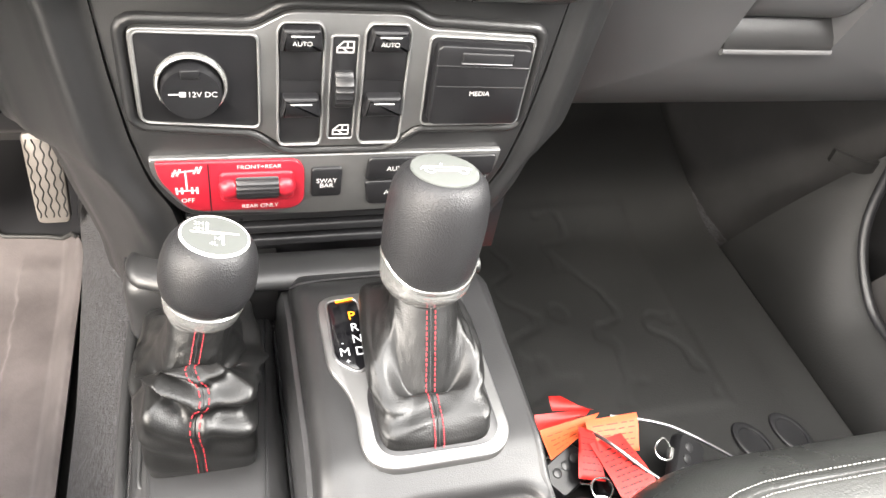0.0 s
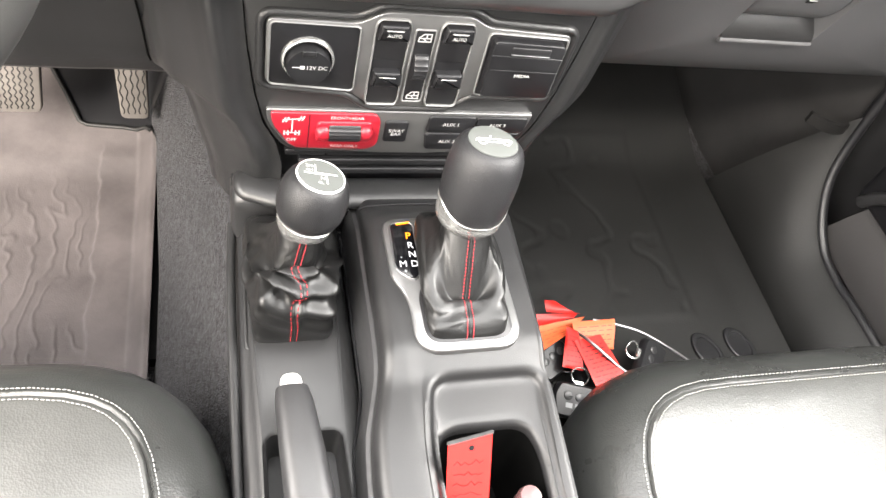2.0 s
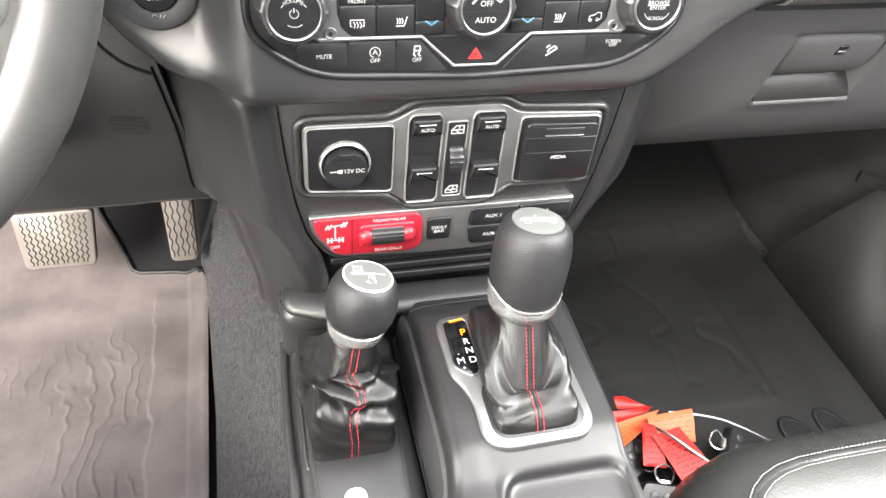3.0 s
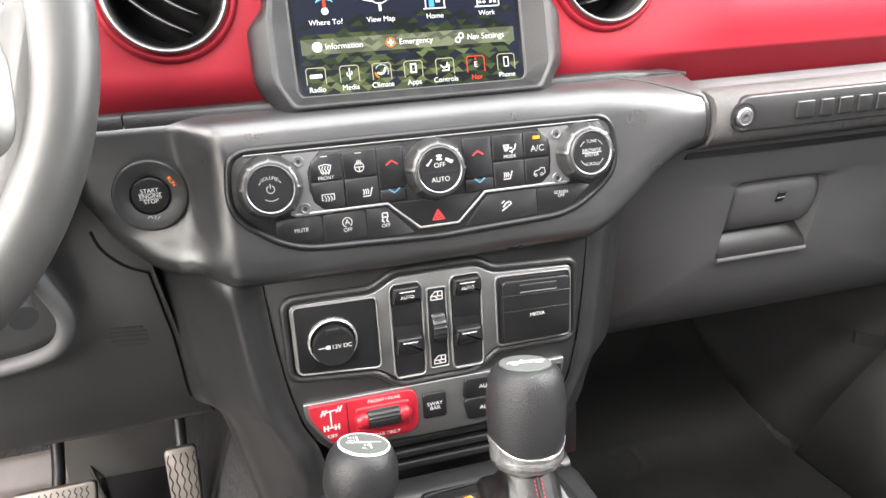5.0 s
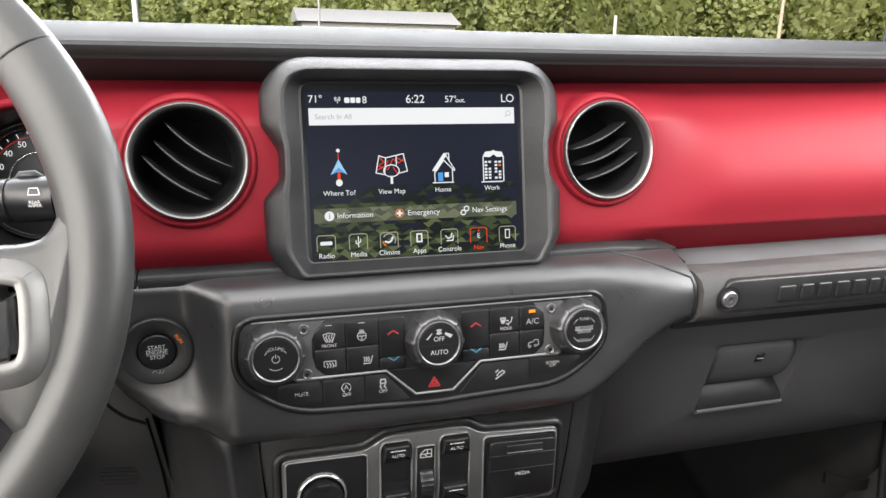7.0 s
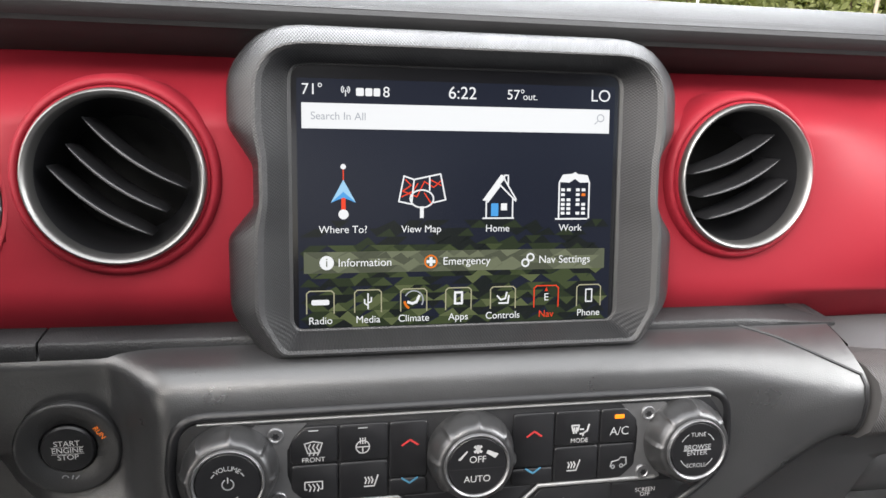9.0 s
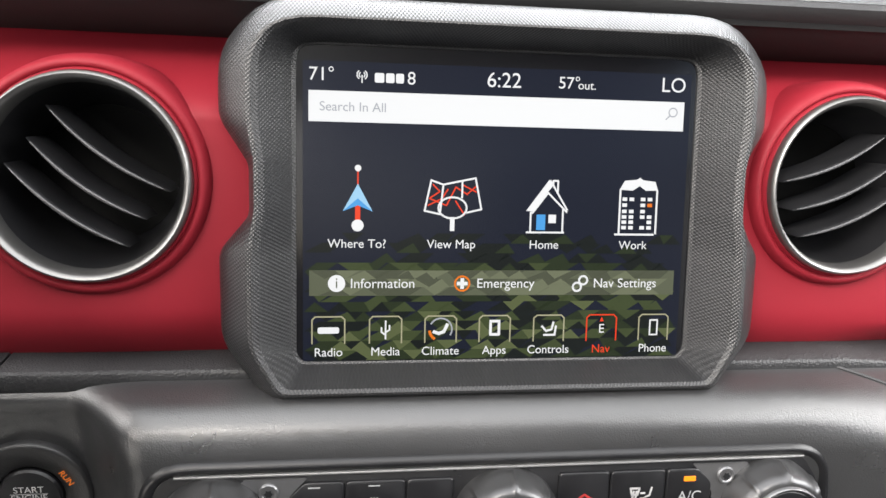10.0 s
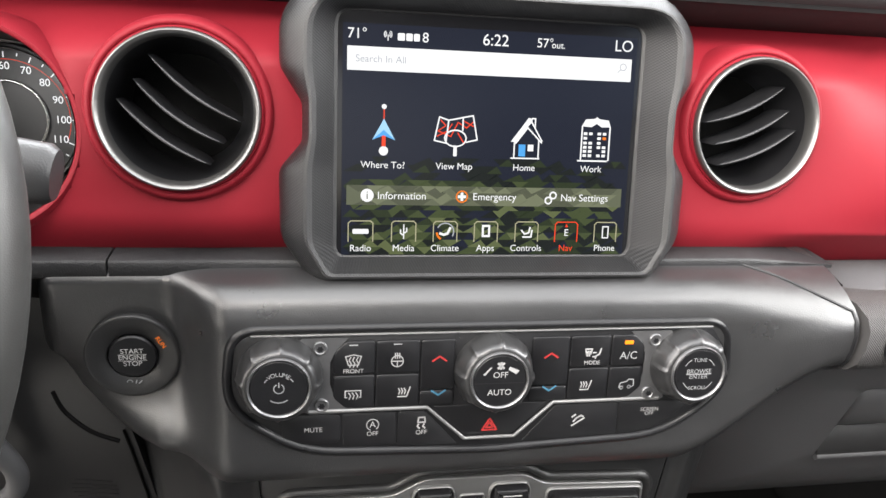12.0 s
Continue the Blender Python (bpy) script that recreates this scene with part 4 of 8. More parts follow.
for b, x in (("seat", -0.0510), ("seat2", 0.0565)):
    part("symbol", strokes([[(x - 0.0035, -0.0025), (x + 0.0015, -0.0025), (x + 0.0034, 0.0032)]] + [[(x + d, -0.0010), (x + d + 0.0006, 0.0008), (x + d - 0.0002, 0.0024)] for d in (-0.0030, -0.0014, 0.0002)], 0.0007, CLIM, T), PRINT_MID, B[b])
part("symbol", strokes([[(x - 0.0022, y), (x + 0.0022, y)] for x, y in ((-0.0795, 0.0288), (-0.0553, 0.0288))], 0.0006, CLIM, T), PRINT_DIM, B["front"])
lettering("MODE", 0.0024, CLIM, PRINT_MID, B["mode"], 0.0590, 0.0142, T)
part("symbol", strokes([[(0.0545, 0.0228), (0.0585, 0.0228), (0.0578, 0.0198), (0.0552, 0.0198), (0.0545, 0.0228)], [(0.0556, 0.0185), (0.0560, 0.0215)], [(0.0570, 0.0185), (0.0572, 0.0215)], [(0.0592, 0.0205), (0.0610, 0.0205)], [(0.0592, 0.0180), (0.0606, 0.0180)], [(0.0640, 0.0230), (0.0632, 0.0195), (0.0612, 0.0185), (0.0608, 0.0168)]], 0.0009, CLIM, T), PRINT_MID, B["mode"])
lettering("A/C", 0.0046, CLIM, PRINT_DIM, B["ac"], 0.0815, 0.0180, T)
part("indicator", slab(rect(0.0785, 0.0252, 0.0838, 0.0274, 0.0004), 0.001, 0.0021, CLIM, 0.0002), D_AMBER, B["ac"], "lit amber indicator")
part("symbol", strokes([[(0.0775, -0.0020), (0.0782, 0.0008), (0.0820, 0.0016), (0.0832, 0.0030), (0.0862, 0.0028), (0.0866, -0.0010), (0.0850, -0.0020)], arc(0.0790, -0.0022, 0.0009, 0, 360, 10), arc(0.0838, -0.0018, 0.0009, 0, 360, 10)], 0.0007, CLIM, T), PRINT_DIM, B["recirc"])
lettering("MUTE", 0.0027, CLIM, PRINT_MID, B["mute"], -0.1010, -0.0215, TL)
part("symbol", strokes([arc(-0.0680, -0.0198, 0.0034, -50, 250, 20)], 0.0006, CLIM, TL), PRINT_MID, B["stop"])
lettering("A", 0.0036, CLIM, PRINT_MID, B["stop"], -0.0680, -0.0197, TL)
lettering("OFF", 0.0026, CLIM, PRINT_MID, B["stop"], -0.0680, -0.0253, TL)
part("symbol", strokes([[(-0.0418, -0.0165), (-0.0384, -0.0165), (-0.0380, -0.0195), (-0.0422, -0.0195), (-0.0418, -0.0165)], [(-0.0418, -0.0205), (-0.0425, -0.0220), (-0.0412, -0.0232)], [(-0.0386, -0.0205), (-0.0393, -0.0220), (-0.0380, -0.0232)]], 0.0009, CLIM, TL), PRINT_MID, B["esc"])
lettering("OFF", 0.0026, CLIM, PRINT_MID, B["esc"], -0.0401, -0.0258, TL)
part("symbol", strokes([[(-0.0044, -0.0262), (0.0044, -0.0262), (0, -0.0190), (-0.0044, -0.0262)], [(-0.0020, -0.0247), (0.0020, -0.0247), (0, -0.0213), (-0.0020, -0.0247)]], 0.0010, CLIM, TL), PRINT_RED, B["hazard"])
part("symbol", strokes([[(0.0505, -0.0262), (0.0580, -0.0215)], [(0.0515, -0.0235), (0.0530, -0.0215), (0.0560, -0.0198), (0.0575, -0.0205)], [(0.0505, -0.0205), (0.0525, -0.0190)]], 0.0010, CLIM, TL), PRINT_MID, B["hill"])
lettering("SCREEN\nOFF", 0.0023, CLIM, PRINT_MID, B["screen_off"], 0.0995, -0.0190, TL)


def knob(x):
    m = CLIM @ Matrix.Translation((x, 0.0115, 0))
    k = part("knob", lathe([(0.0228, -0.001), (0.0228, 0.0025), (0.0220, 0.0055), (0.0206, 0.0110), (0.0195, 0.0142), (0.0182, 0.0155), (0.0165, 0.0155)], m, 144, flute=lambda a, h: 1 + (0.06 * max(0.0, math.cos(8 * a + 0.4)) ** 10 if 0.0045 < h < 0.0150 else 0)), GUNMETAL, climate, "grey rubberised knob with raised ribs", 50)
    part("chrome_ring", lathe([(0.0168, 0.0140), (0.0167, 0.0166), (0.0162, 0.0173), (0.0156, 0.0170), (0.0152, 0.0160)], m, 64), GREYMETAL, k, "bright ring", 60)
    part("cap", lathe([(0.0152, 0.010), (0.0150, 0.0162), (0.0145, 0.0166), (0.003, 0.0166)], m, 48), BUTTON, k, "flat black cap")
    return k, m


k1, m1 = knob(-0.119)
N = 0.0169
for i, ch in enumerate("VOLUME"):
    a = radians(90 + 14 * (2.5 - i))
    lettering(ch, 0.0023, m1, PRINT_DIM, k1, 0.0086 * math.cos(a), 0.0086 * math.sin(a) - 0.0008, N, turn=math.degrees(a) - 90)
part("symbol", strokes([arc(0, 0, 0.0026, 120, 420, 18), [(0, 0.0008), (0, 0.0034)], arc(0, -0.0005, 0.0074, 235, 305, 12), arc(0, -0.0008, 0.0086, 134, 147, 3), arc(0, -0.0008, 0.0086, 33, 46, 3)], 0.0006, m1, N), PRINT_DIM, k1)
k2, m2 = knob(0.0)
lettering("OFF", 0.0034, m2, PRINT_MID, k2, 0, 0.0035, N)
lettering("AUTO", 0.0034, m2, PRINT_MID, k2, 0, -0.0068, N)
part("symbol", strokes([[(-0.0145, -0.0012), (0.0145, -0.0012)]], 0.0005, m2, N), BLACK, k2)
part("symbol", strokes([[(-0.0016, 0.0076), (0.0016, 0.0104)], [(-0.0016, 0.0104), (0.0016, 0.0076)], [(0, 0.0072), (0, 0.0108)]], 0.0013, m2, N), PRINT_MID, k2)
part("symbol", patches([[(-0.0100, 0.0040), (-0.0088, 0.0034), (-0.0050, 0.0080), (-0.0058, 0.0084)], [(0.0050, 0.0084), (0.0042, 0.0068), (0.0088, 0.0038), (0.0106, 0.0060)]], m2, N), PRINT_MID, k2)
k3, m3 = knob(0.119)
lettering("BROWSE\nENTER", 0.0027, m3, PRINT_DIM, k3, 0, 0.0, N)
lettering("TUNE", 0.0023, m3, PRINT_DIM, k3, 0, 0.0086, N)
lettering("SCROLL", 0.0022, m3, PRINT_DIM, k3, 0, -0.0086, N)
part("symbol", strokes([[(-0.0078, 0.0), (0.0078, 0.0)], arc(0, 0, 0.0104, 122, 150, 6), arc(0, 0, 0.0104, 30, 58, 6), arc(0, 0, 0.0104, 210, 238, 6), arc(0, 0, 0.0104, 302, 330, 6)], 0.0005, m3, N), PRINT_DIM, k3)

# ---- start button ----
START = plane(-0.2005, -0.0308, 0.7205, 0.5)
start = thing("start_button", (-0.2005, -0.03, 0.698), "round black engine start button with a lit orange run mark", "start button")
part("collar", lathe([(0.0258, -0.004), (0.0258, 0.0010), (0.0250, 0.0020), (0.0236, 0.0018), (0.0145, 0.0004), (0.0136, -0.0006), (0.0133, -0.002)], START, 64), PLASTIC, start, "dished black collar", 60)
part("cap", lathe([(0.0130, -0.004), (0.0130, 0.0008), (0.0122, 0.0018), (0.003, 0.0020)], START, 48), BUTTON, start, "round black push cap")
for k, w in enumerate(("START", "ENGINE", "STOP")):
    lettering(w, 0.0029, START, PRINT_SOFT, start, 0, 0.0039 - 0.0039 * k, 0.0023)
part("symbol", strokes([[(-0.0076, 0.00195), (0.0076, 0.00195)], [(-0.0076, -0.00195), (0.0076, -0.00195)]], 0.0003, START, 0.0023), PRINT_MID, start)
lettering("RUN", 0.0026, START, D_ORANGE, start, 0.0156, 0.0090, 0.0020, turn=-58)
part("symbol", strokes([arc(-0.0026, -0.0162, 0.0014, 0, 180, 8), [(0.0006, -0.0170), (0.0012, -0.0150)], [(0.0022, -0.0172), (0.0040, -0.0154)]], 0.0006, START, 0.0014), PRINT_DIM, start)

# ---- centre stack ----
STACK = plane(0, -0.0495, 0.59, 0)
stack = thing("center_stack", (0, -0.03, 0.45), "black plastic centre stack carrying the window and axle switches", "centre stack")
hw = [(0.1335, 0.064), (0.1290, 0.010), (0.1235, -0.035), (0.1160, -0.068), (0.1030, -0.092), (0.0880, -0.1000)]
face = [(x, v) for x, v in hw[::-1]] + [(-x, v) for x, v in hw]
face = rounded(face, [0.02, 0.03, 0.03, 0.02, 0.02, 0.002, 0.002, 0.02, 0.02, 0.03, 0.03, 0.02], 4)
part("face", slab(face, -0.06, -0.0015, STACK, 0.003), PLASTIC, stack, "flat grained face with rounded lower corners")

PLATE = [(-0.1165, -0.0205), (-0.052, -0.0265), (-0.034, -0.0405), (0.0285, -0.0405), (0.0475, -0.0255), (0.1155, -0.0260), (0.1165, 0.0370), (0.0465, 0.0405), (0.0330, 0.0490), (-0.0330, 0.0490), (-0.0515, 0.0380), (-0.1165, 0.0385)]
plate_o = rounded(PLATE, [0.006, 0.006, 0.006, 0.006, 0.006, 0.006, 0.006, 0.006, 0.006, 0.006, 0.006, 0.006], 4)
part("shoulder", hoop(inset(plate_o, -0.0075), inset(plate_o, -0.001), -0.004, 0.0024, STACK, 0.0026), PLASTIC, stack, "soft raised shoulder round the switch plate", 70)
switch_plate = thing("switch_plate", (0, -0.055, 0.55), "satin silver window switch plate with socket and media lid", "switch plate")
part("plate", slab(plate_o, -0.003, 0.0022, STACK, 0.0008), SURROUND, switch_plate, "satin silver plate")


def framed(poly, r, name, material, label, parent, n=0.0030, lip=0.0042):
    q = rounded(poly, r, 4)
    p = part(name, slab(q, 0.0, n, STACK, 0.0004), material, parent, label)
    part("rim", hoop(inset(q, -0.0012), inset(q, 0.0002), 0.001, lip, STACK, 0.0006), SILVER, p, "fine bright rim", 60)
    return p


socket = framed([(-0.1140, -0.0190), (-0.0500, -0.0240), (-0.0500, 0.0355), (-0.1135, 0.0365)], 0.004, "socket_panel", BUTTON, "black socket panel", switch_plate)
q = STACK @ Matrix.Translation((-0.0862, 0.0055, 0.002))
part("socket_ring", lathe([(0.0196, 0), (0.0196, 0.003), (0.0189, 0.0048), (0.0178, 0.0050), (0.0172, 0.0036), (0.0170, 0.001)], q, 60), CHROME, socket, "bright socket ring", 60)
cap_q = q @ Matrix.Translation((0, -0.0018, 0))
part("socket_cap", lathe([(0.0164, 0.001), (0.0164, 0.0085), (0.0156, 0.0100), (0.010, 0.0104), (0.003, 0.0104)], cap_q, 56), BUTTON, socket, "black hinged socket cap")
part("cap_tab", slab(rect(-0.0050, 0.0105, 0.0050, 0.0158, 0.0012), 0.006, 0.0112, cap_q, 0.0006), GLOSSY, socket)
lettering("12V DC", 0.0033, cap_q, PRINT_SOFT, socket, 0.0058, 0.0006, 0.0107)
part("symbol", strokes([[(-0.0118, 0.0008), (-0.0050, 0.0008)]], 0.0008, cap_q, 0.0107), PRINT_SOFT, socket)
part("symbol", patches([rect(-0.0064, -0.0008, -0.0030, 0.0024, 0.0004)], cap_q, 0.0107), PRINT_SOFT, socket)

media = framed([(0.0500, -0.0240), (0.1140, -0.0240), (0.1140, 0.0340), (0.0490, 0.0365)], 0.004, "media_bay", BLACK, "dark bay of the media ports", switch_plate)
part("lid", slab(rounded([(0.0522, -0.0205), (0.1118, -0.0212), (0.1118, 0.0318), (0.0518, 0.0342)], 0.005, 5), 0.002, 0.0098, STACK, 0.0012), BUTTON, media, "black flip lid marked media")
part("lid_catch", slab(rounded([(0.0670, 0.0235), (0.0995, 0.0225), (0.0995, 0.0290), (0.0670, 0.0300)], 0.001, 3), 0.008, 0.0106, STACK, 0.0006), BLACK, media, "finger slot of the lid")
part("lid_ridge", slab(rounded([(0.0522, 0.0208), (0.1118, 0.0192), (0.1118, 0.0200), (0.0522, 0.0217)], 0.0002, 2), 0.009, 0.0104, STACK, 0.0003), GLOSSY, media)
part("lid_ridge", slab(rounded([(0.0540, 0.0068), (0.1110, 0.0055), (0.1110, 0.0062), (0.0540, 0.0076)], 0.0002, 2), 0.009, 0.0102, STACK, 0.0002), GLOSSY, media)
part("catch_edge", slab(rounded([(0.0672, 0.0229), (0.0993, 0.0219), (0.0993, 0.0226), (0.0672, 0.0236)], 0.0002, 2), 0.008, 0.0112, STACK, 0.0002), GREYMETAL, media, "thin bright edge of the finger slot")
lettering("MEDIA", 0.0031, STACK, PRINT_SOFT, media, 0.0822, 0.0020, 0.0101)


def window_switches(x0, x1):
    poly = [(x0 + 0.0015, -0.0370), (x1 - 0.0015, -0.0370), (x1, -0.0330), (x1, 0.0385), (x1 - 0.0025, 0.0435), (x0 + 0.0025, 0.0435), (x0, 0.0385), (x0, -0.0330)]
    well = framed(poly, 0.002, "switch_well", BLACK, "deep black well with two window switches", switch_plate, 0.0026, 0.0046)
    for v, auto in ((0.0365, True), (-0.0070, False)):
        lip = [(x0 + 0.0006, v - 0.0078), (x1 - 0.0006, v - 0.0078), (x1 - 0.0022, v + 0.0060), (x0 + 0.0022, v + 0.0060)]
        sw = part("rocker", slab(rounded(lip, 0.0012, 3), 0.002, 0.0098, STACK, 0.0022), BUTTON, well, "black rocker with a white line")
        part("scoop", slab(rect(x0 + 0.0008, v - 0.0290, x1 - 0.0008, v - 0.0084, 0.001), 0.0015, 0.0032, STACK, 0.0005), BLACK, well)
        part("symbol", patches([rect((x0 + x1) / 2 - 0.0062, v + 0.0018, (x0 + x1) / 2 + 0.0062, v + 0.0027)], STACK, 0.0100), PRINT_SOFT, sw)
        if auto:
            lettering("AUTO", 0.0027, STACK, PRINT_SOFT, sw, (x0 + x1) / 2, v - 0.0022, 0.0100)
    return well


window_switches(-0.0385, -0.0135)
window_switches(0.0105, 0.0360)
mid = framed([(-0.0085, -0.0335), (0.0062, -0.0335), (0.0062, 0.0355), (-0.0085, 0.0355)], 0.0015, "wheel_bay", GLOSSY, "narrow black strip with a thumbwheel between two door marks", switch_plate, 0.0030, 0.0036)
wheel_m = Matrix.Translation((-0.0085, -0.0460, 0.5915)) @ Matrix(((0, 0, 1, 0), (0, 1, 0, 0), (1, 0, 0, 0), (0, 0, 0, 1)))
part("thumbwheel", lathe([(0.006, 0.0018), (0.0136, 0.0022), (0.0142, 0.0036), (0.0142, 0.0114), (0.0136, 0.0128), (0.006, 0.0132)], wheel_m, 120, flute=lambda a, h: 1 + 0.035 * max(0, math.cos(22 * a)) ** 2), BLACK, mid, "ribbed black thumbwheel", 30)
for v in (0.0290, -0.0275):
    part("symbol", strokes([[(-0.0058, v - 0.0032), (-0.0058, v), (-0.0022, v + 0.0036), (0.0036, v + 0.0036), (0.0036, v - 0.0032), (-0.0058, v - 0.0032)], [(-0.0058, v - 0.0002), (0.0036, v - 0.0002)], [(-0.0026, v - 0.0002), (0.0002, v - 0.0030)], [(0.0000, v + 0.0002), (0.0000, v + 0.0034)]], 0.0009, STACK, 0.0033), PRINT_SOFT, mid)

LOWER = rounded([(-0.1140, -0.0610), (-0.0950, -0.0905), (-0.0200, -0.0955), (0.0250, -0.0955), (0.0930, -0.0890), (0.1085, -0.0640), (0.1100, -0.0470), (-0.1150, -0.0470)], [0.012, 0.012, 0.004, 0.004, 0.014, 0.012, 0.002, 0.002], 4)
axle = thing("axle_switch_bank", (-0.005, -0.055, 0.495), "silver-framed switch bank with a red axle lock switch", "switch bank")
part("frame", slab(LOWER, -0.002, 0.0022, STACK, 0.001), SURROUND, axle, "satin silver frame")
redp = rounded([(-0.1105, -0.0615), (-0.0935, -0.0880), (-0.0300, -0.0895), (-0.0220, -0.0830), (-0.0225, -0.0560), (-0.0270, -0.0490), (-0.1115, -0.0485)], [0.008, 0.008, 0.006, 0.006, 0.004, 0.004, 0.002], 4)
red_sw = part("axle_lock", slab(redp, 0.0, 0.0045, STACK, 0.0012), RED_SWITCH, axle, "red axle lock switch panel")
part("seam", strokes([[(-0.0810, -0.0500), (-0.0810, -0.0875)]], 0.0007, STACK, 0.0047), BLACK, red_sw)
part("housing", slab(rect(-0.0750, -0.0800, -0.0290, -0.0568, 0.004), 0.003, 0.0062, STACK, 0.0018), RED_SWITCH, red_sw, "raised red housing of the roller")
roller_m = Matrix.Translation((-0.0655, -0.0525, 0.5217)) @ Matrix(((0, 0, 1, 0), (0, 1, 0, 0), (1, 0, 0, 0), (0, 0, 0, 1)))
part("roller", lathe([(0.004, 0.0), (0.0085, 0.0005), (0.0090, 0.002), (0.0090, 0.0250), (0.0085, 0.0265), (0.004, 0.027)], roller_m, 60, flute=lambda a, h: 1 + 0.04 * max(0, math.cos(20 * a))), BLACK, red_sw, "ribbed black roller", 25)
for x_ in (-0.0688, -0.0352):
    part("roller_end", lathe([(0.0075, -0.002), (0.0072, 0.0052), (0.0058, 0.0084), (0.0032, 0.0100), (0.0006, 0.0104)], STACK @ Matrix.Translation((x_, -0.0683, 0.001)), 24), RED_SWITCH, red_sw, "rounded red roller end", 60)
lettering("FRONT+REAR", 0.0030, STACK, PRINT_SOFT, red_sw, -0.0505, -0.0530, 0.0048)
lettering("REAR ONLY", 0.0030, STACK, PRINT_SOFT, red_sw, -0.0505, -0.0848, 0.0048)
lettering("OFF", 0.0032, STACK, PRINT_SOFT, red_sw, -0.0945, -0.0780, 0.0048)
part("symbol", strokes([[(-0.1020, -0.0560), (-0.0870, -0.0540)], [(-0.0945, -0.0545), (-0.0945, -0.0700)], [(-0.1005, -0.0700), (-0.0885, -0.0700)]], 0.0011, STACK, 0.0048), PRINT_SOFT, red_sw)
part("symbol", strokes([[(x, y - 0.0022), (x + s_, y + 0.0022)] for x, y, s_ in ((-0.1020, -0.0560, 0.002), (-0.0995, -0.0556, 0.002), (-0.0895, -0.0542, 0.002), (-0.0870, -0.0540, 0.002), (-0.1005, -0.0700, 0), (-0.0975, -0.0700, 0), (-0.0915, -0.0700, 0), (-0.0885, -0.0700, 0))], 0.0014, STACK, 0.0048), PRINT_SOFT, red_sw)
sway = part("sway_button", slab(rect(-0.0182, -0.0800, 0.0020, -0.0565, 0.003), 0.0, 0.0045, STACK, 0.0012), BUTTON, axle, "square black sway bar button")
lettering("SWAY\nBAR", 0.0034, STACK, PRINT_SOFT, sway, -0.0081, -0.0683, 0.0048)
aux_l = rounded([(0.0172, -0.0680), (0.0600, -0.0680), (0.0600, -0.0500), (0.0185, -0.0500)], 0.003, 3)
aux_r = rounded([(0.0610, -0.0680), (0.1060, -0.0670), (0.1070, -0.0500), (0.0610, -0.0500)], 0.003, 3)
aux_b = rounded([(0.0200, -0.0890), (0.0600, -0.0890), (0.0600, -0.0690), (0.0172, -0.0690)], 0.004, 3)
aux_c = rounded([(0.0610, -0.0890), (0.0900, -0.0870), (0.1050, -0.0680), (0.0610, -0.0690)], 0.004, 3)
for poly, words, x, y in ((aux_l, "AUX 1", 0.0385, -0.0585), (aux_r, "AUX 3", 0.0800, -0.0582), (aux_b, "AUX 2", 0.0385, -0.0785), (aux_c, "", 0.0790, -0.0785)):
    b = part("aux_button", slab(poly, 0.0, 0.0042, STACK, 0.0012), BUTTON, axle, "dark auxiliary switch button")
    if words:
        lettering(words, 0.0036, STACK, PRINT_SOFT, b, x, y, 0.0045)

# recessed slats below the switch bank
slats = thing("lower_slat_panel", (0, -0.03, 0.44), "black recessed panel with horizontal slats under the switches", "slat panel")
part("backing", block(-0.135, -0.026, 0.425, 0.135, 0.0, 0.5, 0.002), BLACK, slats)
for z in (0.4855, 0.4735, 0.4615):
    part("slat", block(-0.098 + (0.4855 - z), -0.044, z - 0.0035, 0.098 - (0.4855 - z), -0.022, z + 0.0035, 0.0022, 3), GLOSSY, slats)
part("ledge", rings([[Vector((x, -0.052 + 0.017 * k_ * math.cos(a) + 0.014 * ease(0.095, 0.146, abs(x)), 0.4405 + 0.0085 * k_ * math.sin(a))) for a in [2 * math.pi * i / 32 for i in range(32)]]
    for x, k_ in [(-0.1415, 0.25), (-0.1400, 0.6), (-0.1370, 0.85)] + [(-0.1330 + 0.0064 * i, 1.0) for i in range(39)]]), PLASTIC, slats, "rounded black ledge", 60)
part("corner", block(-0.1440, -0.060, 0.355, -0.095, -0.016, 0.4420, 0.016, 5), PLASTIC, slats, "rounded corner beside the tunnel carpet", 60)


# ---- stack wings, knee panel, glove box ----
WING = [(0.668, 0.215), (0.64, 0.211), (0.60, 0.206), (0.545, 0.2025), (0.534, 0.199), (0.527, 0.185), (0.518, 0.180), (0.5007, 0.1758), (0.4768, 0.1721), (0.4515, 0.167), (0.428, 0.1625), (0.39, 0.160)]
INNER = [(0.668, 0.1345), (0.60, 0.130), (0.555, 0.1245), (0.522, 0.117), (0.50, 0.106), (0.47, 0.100), (0.425, 0.10)]


def wing_at(side, s, t):
    z = 0.668 - 0.273 * t
    o_, i_ = lerp(WING, z), lerp(INNER, z)
    if side > 0:
        o_ = i_ + (o_ - i_) * 0.72
    x = i_ + (o_ - i_) * s
    dip = -0.046 + (0.030 * ease(0.28, 1.0, s) if side < 0 else 0.0) + 0.004 * math.sin(math.pi * min(1, s * 2.2)) + (0.012 if side < 0 else 0.055) * max(0, s - 0.25) ** 1.3 + 0.012 * ease(0.8, 1.0, s) + (0.003 * math.exp(-((s - 0.70) / 0.22) ** 2) - 0.011 * math.exp(-((s - 0.26) / 0.13) ** 2)) * ease(0.42, 0.50, z) * ease(0.668, 0.640, z) * (1 if side < 0 else 0.4)
    return Vector((side * x, dip + (0.006 if side < 0 else 0.018) * ease(0.5, 0.43, z), z))


